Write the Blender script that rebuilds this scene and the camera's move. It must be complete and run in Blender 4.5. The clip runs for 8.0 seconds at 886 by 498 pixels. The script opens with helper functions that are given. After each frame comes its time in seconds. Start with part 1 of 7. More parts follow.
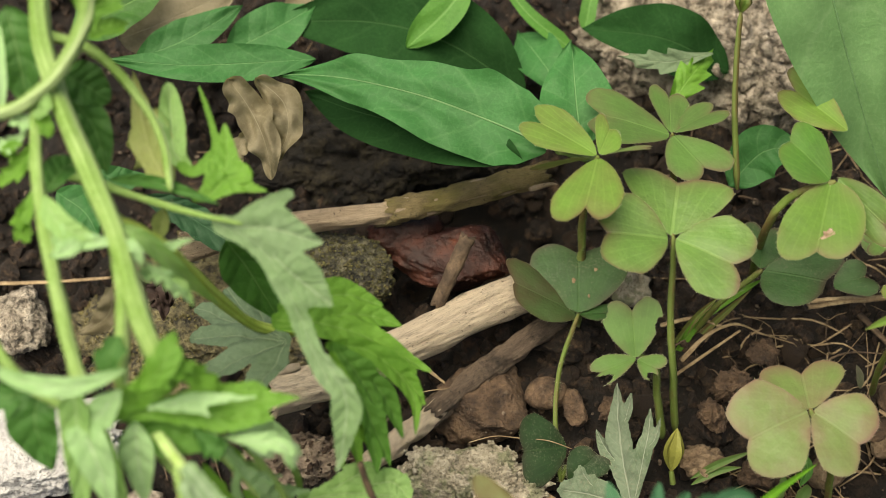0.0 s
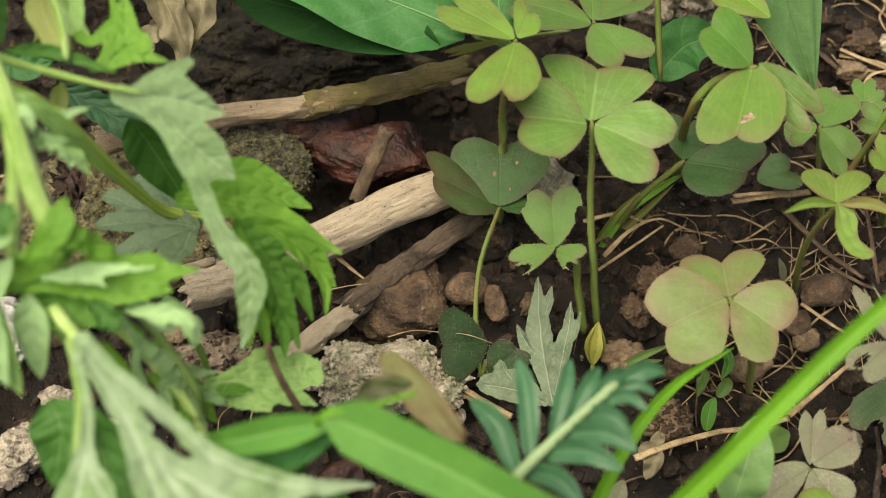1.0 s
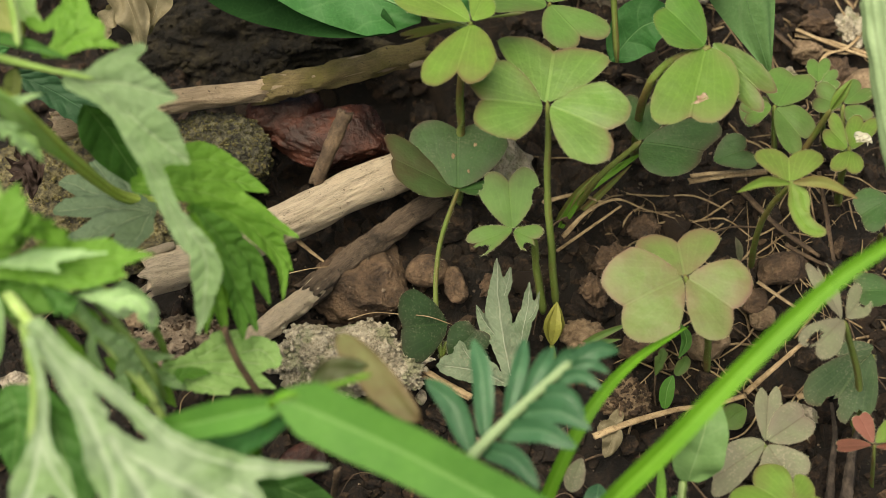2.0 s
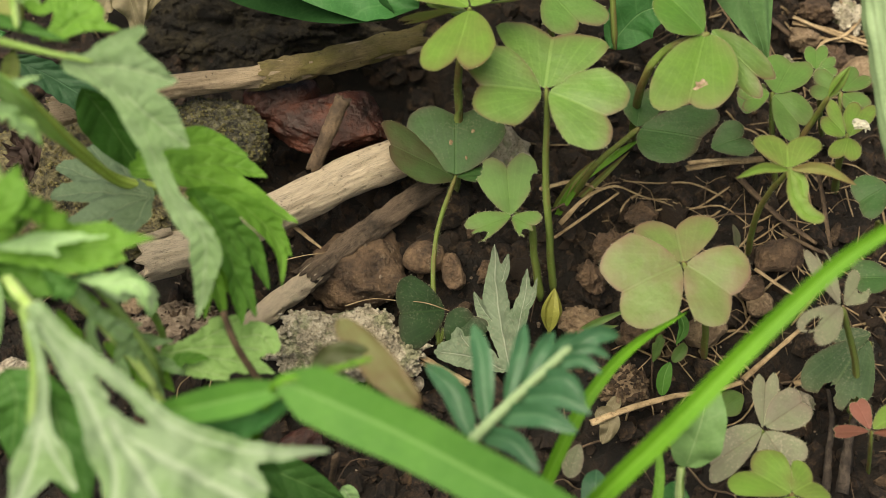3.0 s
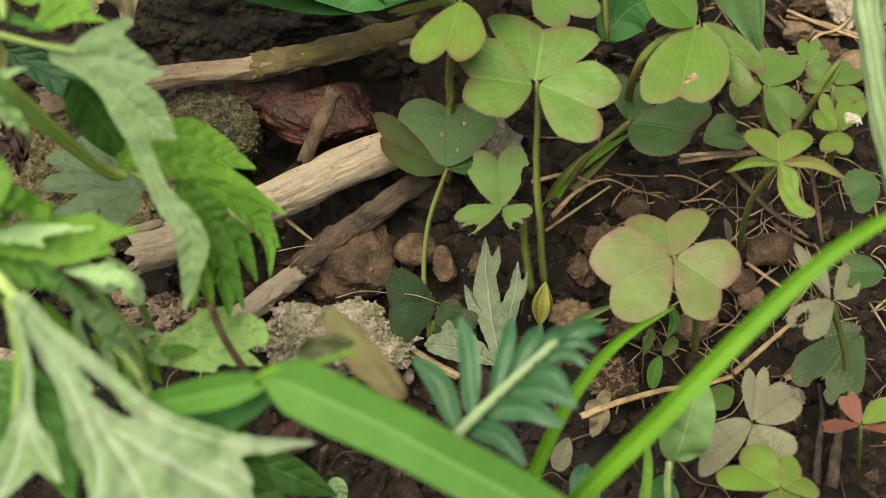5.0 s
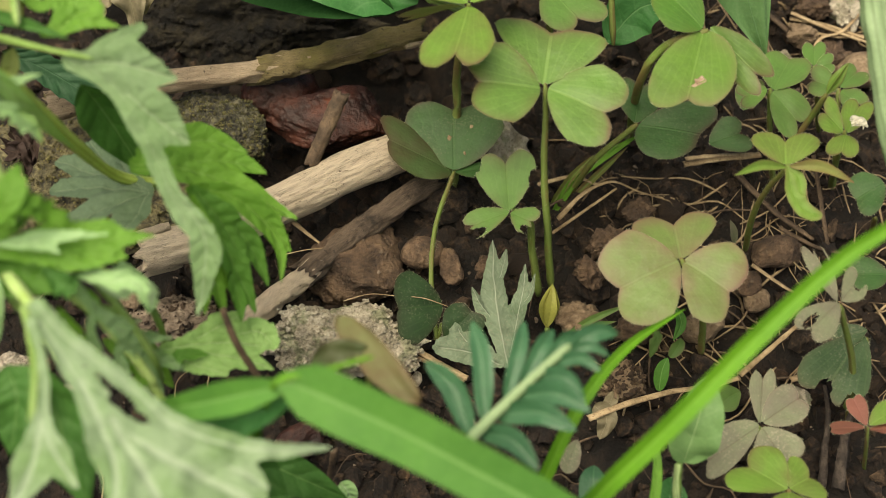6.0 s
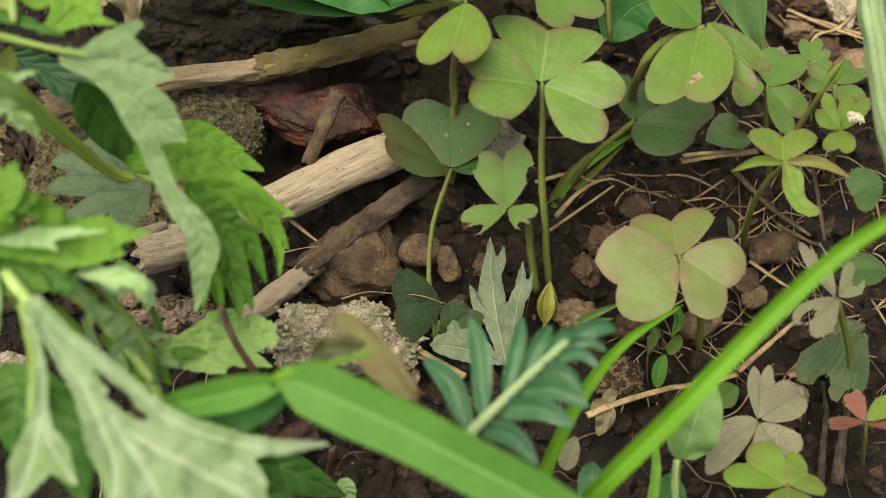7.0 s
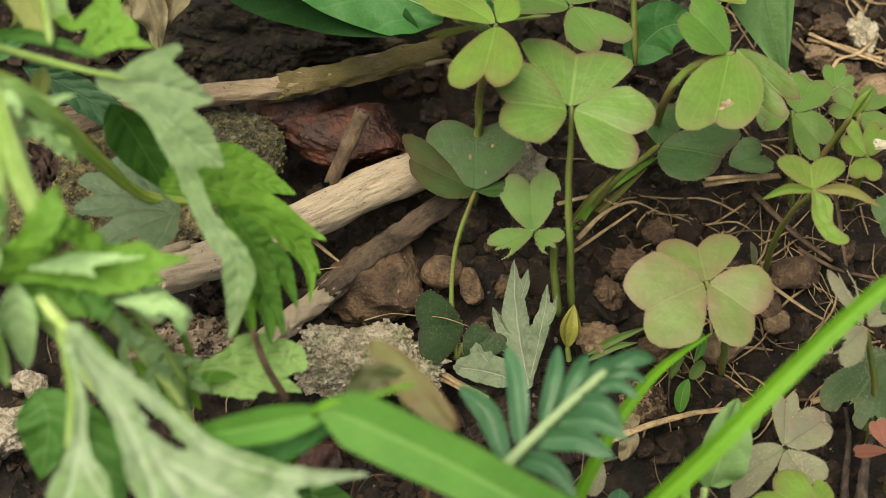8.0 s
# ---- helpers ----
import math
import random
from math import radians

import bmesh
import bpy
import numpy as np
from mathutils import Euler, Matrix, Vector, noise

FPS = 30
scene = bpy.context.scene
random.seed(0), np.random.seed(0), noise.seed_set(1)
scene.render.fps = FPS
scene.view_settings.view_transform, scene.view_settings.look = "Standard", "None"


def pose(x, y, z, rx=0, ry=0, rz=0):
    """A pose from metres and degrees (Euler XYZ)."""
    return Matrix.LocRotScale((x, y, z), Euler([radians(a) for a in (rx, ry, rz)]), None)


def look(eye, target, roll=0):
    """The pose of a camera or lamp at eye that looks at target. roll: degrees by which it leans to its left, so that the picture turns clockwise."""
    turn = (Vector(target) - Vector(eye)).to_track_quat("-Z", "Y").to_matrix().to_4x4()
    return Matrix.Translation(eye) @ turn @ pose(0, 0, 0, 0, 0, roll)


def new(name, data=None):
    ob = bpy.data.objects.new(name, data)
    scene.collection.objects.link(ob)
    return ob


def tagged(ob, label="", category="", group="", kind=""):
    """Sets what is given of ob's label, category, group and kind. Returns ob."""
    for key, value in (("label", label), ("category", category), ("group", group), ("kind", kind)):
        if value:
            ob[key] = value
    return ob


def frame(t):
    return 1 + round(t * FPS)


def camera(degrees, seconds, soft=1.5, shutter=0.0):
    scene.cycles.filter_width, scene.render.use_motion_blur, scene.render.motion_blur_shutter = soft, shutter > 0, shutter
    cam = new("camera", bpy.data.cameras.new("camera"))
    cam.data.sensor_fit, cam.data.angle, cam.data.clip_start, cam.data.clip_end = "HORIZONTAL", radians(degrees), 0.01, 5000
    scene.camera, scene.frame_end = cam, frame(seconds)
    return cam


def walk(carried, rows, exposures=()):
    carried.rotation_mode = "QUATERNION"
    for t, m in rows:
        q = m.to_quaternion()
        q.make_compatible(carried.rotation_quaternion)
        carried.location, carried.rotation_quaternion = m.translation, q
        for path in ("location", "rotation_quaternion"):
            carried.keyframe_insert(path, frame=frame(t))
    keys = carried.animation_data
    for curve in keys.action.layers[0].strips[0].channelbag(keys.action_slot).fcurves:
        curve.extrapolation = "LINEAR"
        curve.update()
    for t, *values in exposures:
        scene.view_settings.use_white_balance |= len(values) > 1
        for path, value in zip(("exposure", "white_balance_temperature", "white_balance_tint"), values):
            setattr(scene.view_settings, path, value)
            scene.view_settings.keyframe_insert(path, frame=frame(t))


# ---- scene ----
cam = camera(36, 8.0, soft=0.8)
PATH = [
    (0.0, -0.00700, -0.11904, 0.17768, 45.044, 2.097, 2.679),
    (0.5, -0.00636, -0.12043, 0.17521, 44.096, 1.376, 1.989),
    (0.7, -0.00439, -0.12156, 0.17225, 44.071, 1.177, 2.282),
    (1.0, -0.00143, -0.12326, 0.16782, 43.309, 0.845, 1.375),
    (1.5, 0.00155, -0.12379, 0.16888, 42.736, 0.543, 0.779),
    (1.7, 0.00143, -0.12383, 0.16881, 42.569, 0.579, 0.394),
    (2.8, -0.00010, -0.12441, 0.16789, 42.525, 0.206, 0.075),
    (3.0, -0.00022, -0.12445, 0.16782, 42.221, 0.088, 0.025),
    (3.5, 0.00000, -0.12431, 0.16736, 42.000, -0.000, 0.000),
    (4.0, 0.00097, -0.12393, 0.16915, 41.711, -0.131, -0.052),
    (4.5, 0.00253, -0.12421, 0.16728, 41.633, -0.107, -0.026),
    (4.7, 0.00229, -0.12418, 0.16738, 41.888, 0.007, 0.357),
    (5.8, -0.00077, -0.12385, 0.16871, 41.672, -0.111, -0.152),
    (6.0, -0.00101, -0.12383, 0.16881, 41.709, -0.219, -0.083),
    (6.5, -0.00108, -0.12415, 0.16901, 41.737, -0.243, -0.166),
    (7.0, -0.00110, -0.12433, 0.16833, 41.802, -0.164, -0.330),
    (7.5, 0.00049, -0.12588, 0.16832, 41.957, -0.218, -0.303),
    (8.0, -0.00788, -0.12154, 0.16954, 41.905, -1.266, -0.503),
]
walk(cam, [(t, pose(x, y, z, rx, ry, rz)) for t, x, y, z, rx, ry, rz in PATH], [(0.0, 2.14, 7350, 13), (0.5, 2.24, 7350, 13), (1.0, 2.20, 7450, 13), (1.6, 2.10, 7550, 12), (8.0, 2.09, 7550, 12)])
cam.data.dof.use_dof, cam.data.dof.focus_distance, cam.data.dof.aperture_fstop = True, 0.201, 20.0

# ---- light: bright overcast sky ----
world = bpy.data.worlds.new("overcast_sky")
scene.world = world
world.use_nodes = True
wn = world.node_tree.nodes
sky = wn.new("ShaderNodeTexSky")
sky.sky_type, sky.sun_disc = "NISHITA", False
sky.sun_elevation, sky.sun_rotation = radians(70), radians(-138)
sky.dust_density, sky.air_density = 4.0, 1.0
world.node_tree.links.new(sky.outputs["Color"], wn["Background"].inputs["Color"])
wn["Background"].inputs["Strength"].default_value = 0.027
sun = new("sun", bpy.data.lights.new("sun", "SUN"))
sun.data.energy, sun.data.angle, sun.data.color = 1.5, radians(64), (0.98, 0.96, 0.81)
sun.matrix_world = look((-0.24, -0.27, 1.0), (0, 0, 0))

# ---- shader helpers ----
def tree(name):
    m = bpy.data.materials.new(name)
    m.use_nodes = True
    nt = m.node_tree
    nt.nodes.clear()
    return m, nt


def node(nt, kind, **values):
    n = nt.nodes.new("ShaderNode" + kind)
    for key, value in values.items():
        n.inputs[key].default_value = value
    return n


def maths(nt, op, a, b=0.0, clamp=False):
    n = nt.nodes.new("ShaderNodeMath")
    n.operation, n.use_clamp = op, clamp
    for i, v in enumerate((a, b)):
        if isinstance(v, (int, float)):
            n.inputs[i].default_value = v
        else:
            nt.links.new(v, n.inputs[i])
    return n.outputs[0]


def ramp(nt, v, lo, hi, to_lo=0.0, to_hi=1.0):
    n = nt.nodes.new("ShaderNodeMapRange")
    n.interpolation_type = "SMOOTHSTEP"
    nt.links.new(v, n.inputs[0])
    for i, x in zip((1, 2, 3, 4), (lo, hi, to_lo, to_hi)):
        n.inputs[i].default_value = x
    return n.outputs[0]


def blend(nt, fac, a, b, kind="MIX"):
    n = nt.nodes.new("ShaderNodeMix")
    n.data_type, n.blend_type = "RGBA", kind
    for s, v in ((0, fac), (6, a), (7, b)):
        if isinstance(v, (int, float)):
            n.inputs[s].default_value = v
        elif isinstance(v, tuple):
            n.inputs[s].default_value = (*v, 1.0)
        else:
            nt.links.new(v, n.inputs[s])
    return n.outputs[2]


def grain(nt, scale, detail=4.0, rough=0.55, stretch=None):
    tc = nt.nodes.new("ShaderNodeTexCoord")
    n = node(nt, "TexNoise", Scale=scale, Detail=detail, Roughness=rough)
    if stretch:
        mp = nt.nodes.new("ShaderNodeMapping")
        mp.inputs["Scale"].default_value = stretch
        nt.links.new(tc.outputs["UV"], mp.inputs["Vector"])
        nt.links.new(mp.outputs[0], n.inputs["Vector"])
    else:
        nt.links.new(tc.outputs["Object"], n.inputs["Vector"])
    return n.outputs["Fac"]


def relief(nt, height, distance, strength=0.6):
    n = node(nt, "Bump", Strength=strength, Distance=distance)
    nt.links.new(height, n.inputs["Height"])
    return n.outputs[0]


def leaf_material(name, col, dark, vein, rim=None, rough=0.55, glow=0.3, side=7.0, rib=0.05, mottled=0.5, stripes=0, gloss=0.28, dust=0.0):
    """Thin living leaf: midrib and side veins along its UV, mottling, an optional coloured rim, light passing through."""
    m, nt = tree(name)
    uv = nt.nodes.new("ShaderNodeTexCoord")
    sep = nt.nodes.new("ShaderNodeSeparateXYZ")
    nt.links.new(uv.outputs["UV"], sep.inputs[0])
    u, v = sep.outputs[0], sep.outputs[1]
    av = maths(nt, "MULTIPLY", maths(nt, "ABSOLUTE", maths(nt, "SUBTRACT", v, 0.5)), 2.0)
    mid = ramp(nt, av, rib * 0.4, rib, 1.0, 0.0)
    big, fine = grain(nt, 170.0), grain(nt, 1900.0, 3.0)
    wob = maths(nt, "MULTIPLY", big, 0.5)
    ph = maths(nt, "FRACT", maths(nt, "ADD", maths(nt, "SUBTRACT", maths(nt, "MULTIPLY", u, side), maths(nt, "MULTIPLY", av, side * 0.16)), wob))
    sv = ramp(nt, maths(nt, "ABSOLUTE", maths(nt, "SUBTRACT", ph, 0.5)), 0.0, 0.07, 1.0, 0.0)
    veins = maths(nt, "MAXIMUM", mid, maths(nt, "MULTIPLY", sv, 0.22 if side else 0.0), clamp=True)
    info = nt.nodes.new("ShaderNodeObjectInfo")
    mot = maths(nt, "ADD", maths(nt, "MULTIPLY", ramp(nt, big, 0.35, 0.68), mottled), maths(nt, "MULTIPLY", info.outputs["Random"], 0.3), clamp=True)
    c = blend(nt, mot, col, dark)
    c = blend(nt, maths(nt, "MULTIPLY", ramp(nt, fine, 0.45, 0.75), 0.08 if rim else 0.2), c, tuple(min(1, 1.7 * x + 0.01) for x in col))
    wide = grain(nt, 55.0, 3.0)
    c = blend(nt, ramp(nt, wide, 0.42, 0.66, 0.0, 0.35), c, tuple(0.72 * x for x in dark))
    c = blend(nt, maths(nt, "MULTIPLY", veins, 0.4 if rim else 0.75), c, vein)
    cell = node(nt, "TexVoronoi", Scale=620.0)
    cell.feature = "DISTANCE_TO_EDGE"
    nt.links.new(uv.outputs["Object"], cell.inputs["Vector"])
    net = ramp(nt, cell.outputs["Distance"], 0.0, 0.09, 1.0, 0.0)
    c = blend(nt, maths(nt, "MULTIPLY", net, 0.09), c, vein)
    if stripes:
        st = maths(nt, "SINE", maths(nt, "ADD", maths(nt, "MULTIPLY", v, 6.2832 * stripes), maths(nt, "MULTIPLY", big, 3.0)))
        c = blend(nt, ramp(nt, st, 0.1, 0.9, 0.0, 0.6), c, tuple(0.72 * x for x in dark))
    if rim:
        fan = maths(nt, "DIVIDE", maths(nt, "SUBTRACT", v, 0.5), maths(nt, "ADD", u, 0.3))
        ray = maths(nt, "FRACT", maths(nt, "ADD", maths(nt, "MULTIPLY", fan, 9.0), maths(nt, "MULTIPLY", big, 0.9)))
        rays = ramp(nt, maths(nt, "ABSOLUTE", maths(nt, "SUBTRACT", ray, 0.5)), 0.02, 0.16, 0.22, 0.0)
        c = blend(nt, rays, c, vein)
        c = blend(nt, ramp(nt, grain(nt, 420.0, 5.0, 0.7), 0.46, 0.66, 0.0, 0.22), c, tuple(0.62 * x for x in dark))
        at = nt.nodes.new("ShaderNodeAttribute")
        at.attribute_name = "edge"
        e = maths(nt, "ADD", at.outputs["Fac"], maths(nt, "MULTIPLY", maths(nt, "SUBTRACT", big, 0.5), 0.35))
        partial = ramp(nt, grain(nt, 90.0, 2.0), 0.36, 0.60, 0.35, 1.0)
        c = blend(nt, maths(nt, "MULTIPLY", ramp(nt, e, 0.10, 0.9, 0.0, 0.55), partial), c, tuple(0.5 * (x + y) for x, y in zip(rim, dark)))
        c = blend(nt, maths(nt, "MULTIPLY", ramp(nt, e, 0.74, 1.05, 0.0, 0.85), partial), c, tuple(0.7 * x for x in rim))
    if dust:
        fleck = maths(nt, "ADD", maths(nt, "MULTIPLY", grain(nt, 2600.0, 4.0, 0.7), 0.7), maths(nt, "MULTIPLY", grain(nt, 240.0), 0.3))
        c = blend(nt, ramp(nt, fleck, 0.52, 0.64, 0.0, 0.6 * dust), c, (0.27, 0.25, 0.18))
    p = node(nt, "BsdfPrincipled", Roughness=rough)
    p.inputs["Specular IOR Level"].default_value = gloss
    nt.links.new(c, p.inputs["Base Color"])
    h = maths(nt, "SUBTRACT", maths(nt, "MULTIPLY", fine, 0.1 if rim else 0.35), maths(nt, "MULTIPLY", mid, 0.8 if side else 0.2))
    if side:
        h = maths(nt, "ADD", h, ramp(nt, maths(nt, "ABSOLUTE", maths(nt, "SUBTRACT", ph, 0.5)), 0.0, 0.4, 0.0, 0.45))
    h = maths(nt, "ADD", h, maths(nt, "MULTIPLY", big, 2.2 if rim else 1.6))
    nt.links.new(relief(nt, h, 0.00045, 0.55), p.inputs["Normal"])
    t = nt.nodes.new("ShaderNodeBsdfTranslucent")
    nt.links.new(blend(nt, 0.75, c, (1.0, 1.0, 0.45), "MULTIPLY"), t.inputs["Color"])
    mix = node(nt, "MixShader", Fac=glow)
    nt.links.new(p.outputs[0], mix.inputs[1])
    nt.links.new(t.outputs[0], mix.inputs[2])
    out = nt.nodes.new("ShaderNodeOutputMaterial")
    nt.links.new(mix.outputs[0], out.inputs["Surface"])
    return m


def solid_material(name, stops, scale, fine=2500.0, rough=0.85, bump=0.0006, tint=None, stretch=None, island=0.0):
    """Stone, soil, bark: a ramp of colours over two scales of noise, with relief."""
    m, nt = tree(name)
    a = grain(nt, scale, 6.0, 0.6, stretch)
    b = grain(nt, fine, 4.0, 0.65)
    cr = nt.nodes.new("ShaderNodeValToRGB")
    els = cr.color_ramp.elements
    for i, (pos, colour) in enumerate(stops):
        e = els[i] if i < 2 else els.new(pos)
        e.position, e.color = 0.5 + (pos - 0.5) * 0.55, (*colour, 1)
    nt.links.new(maths(nt, "ADD", maths(nt, "MULTIPLY", a, 0.72), maths(nt, "MULTIPLY", b, 0.28)), cr.inputs[0])
    c = cr.outputs[0]
    if tint:
        g = grain(nt, tint[1], 5.0, 0.6)
        c = blend(nt, ramp(nt, g, tint[2], tint[2] + 0.12, 0.0, tint[3]), c, tint[0])
    pit = grain(nt, fine * 1.15, 5.0, 0.75)
    c = blend(nt, ramp(nt, pit, 0.54, 0.64, 0.0, 0.7), c, (0.34, 0.31, 0.28), "MULTIPLY")
    info = nt.nodes.new("ShaderNodeObjectInfo")
    c = blend(nt, maths(nt, "MULTIPLY", info.outputs["Random"], 0.25), c, (0.35, 0.3, 0.25), "MULTIPLY")
    if island:
        geo = nt.nodes.new("ShaderNodeNewGeometry")
        c = blend(nt, maths(nt, "MULTIPLY", geo.outputs["Random Per Island"], island), c, (0.45, 0.36, 0.30), "MULTIPLY")
    p = node(nt, "BsdfPrincipled", Roughness=rough)
    nt.links.new(c, p.inputs["Base Color"])
    h = maths(nt, "ADD", a, maths(nt, "MULTIPLY", b, 0.5))
    nt.links.new(relief(nt, h, bump, 0.9), p.inputs["Normal"])
    out = nt.nodes.new("ShaderNodeOutputMaterial")
    nt.links.new(p.outputs[0], out.inputs["Surface"])
    return m


def wood_material(name, pale, mid, dark, weathered, patchy, moss=None):
    """Dry wood: long fibres, thin open cracks, weathered patches and dark specks."""
    m, nt = tree(name)
    fibre, band = grain(nt, 1.0, 7.0, 0.72, (26.0, 150.0, 1.0)), grain(nt, 1.0, 5.0, 0.65, (14.0, 30.0, 1.0))
    split = grain(nt, 1.0, 5.0, 0.65, (8.0, 46.0, 1.0))
    speck, patch = grain(nt, 1500.0, 3.0, 0.6), grain(nt, 190.0, 5.0, 0.65)
    c = blend(nt, ramp(nt, fibre, 0.34, 0.66), mid, pale)
    c = blend(nt, ramp(nt, band, 0.42, 0.66, 0.0, 0.4), c, mid)
    c = blend(nt, ramp(nt, patch, 0.44, 0.70, 0.0, patchy), c, weathered)
    if moss:
        c = blend(nt, ramp(nt, grain(nt, 130.0, 5.0, 0.65), 0.36, 0.66, 0.0, 0.85), c, moss)
    crack = ramp(nt, maths(nt, "ABSOLUTE", maths(nt, "SUBTRACT", split, 0.5)), 0.003, 0.014, 1.0, 0.0)
    c = blend(nt, maths(nt, "MULTIPLY", crack, 0.55), c, dark)
    c = blend(nt, ramp(nt, speck, 0.64, 0.70, 0.0, 0.8), c, dark)
    p = node(nt, "BsdfPrincipled", Roughness=0.85)
    nt.links.new(c, p.inputs["Base Color"])
    h = maths(nt, "SUBTRACT", maths(nt, "ADD", fibre, maths(nt, "MULTIPLY", band, 0.8)), maths(nt, "MULTIPLY", crack, 0.9))
    nt.links.new(relief(nt, h, 0.0011, 0.9), p.inputs["Normal"])
    out = nt.nodes.new("ShaderNodeOutputMaterial")
    nt.links.new(p.outputs[0], out.inputs["Surface"])
    return m


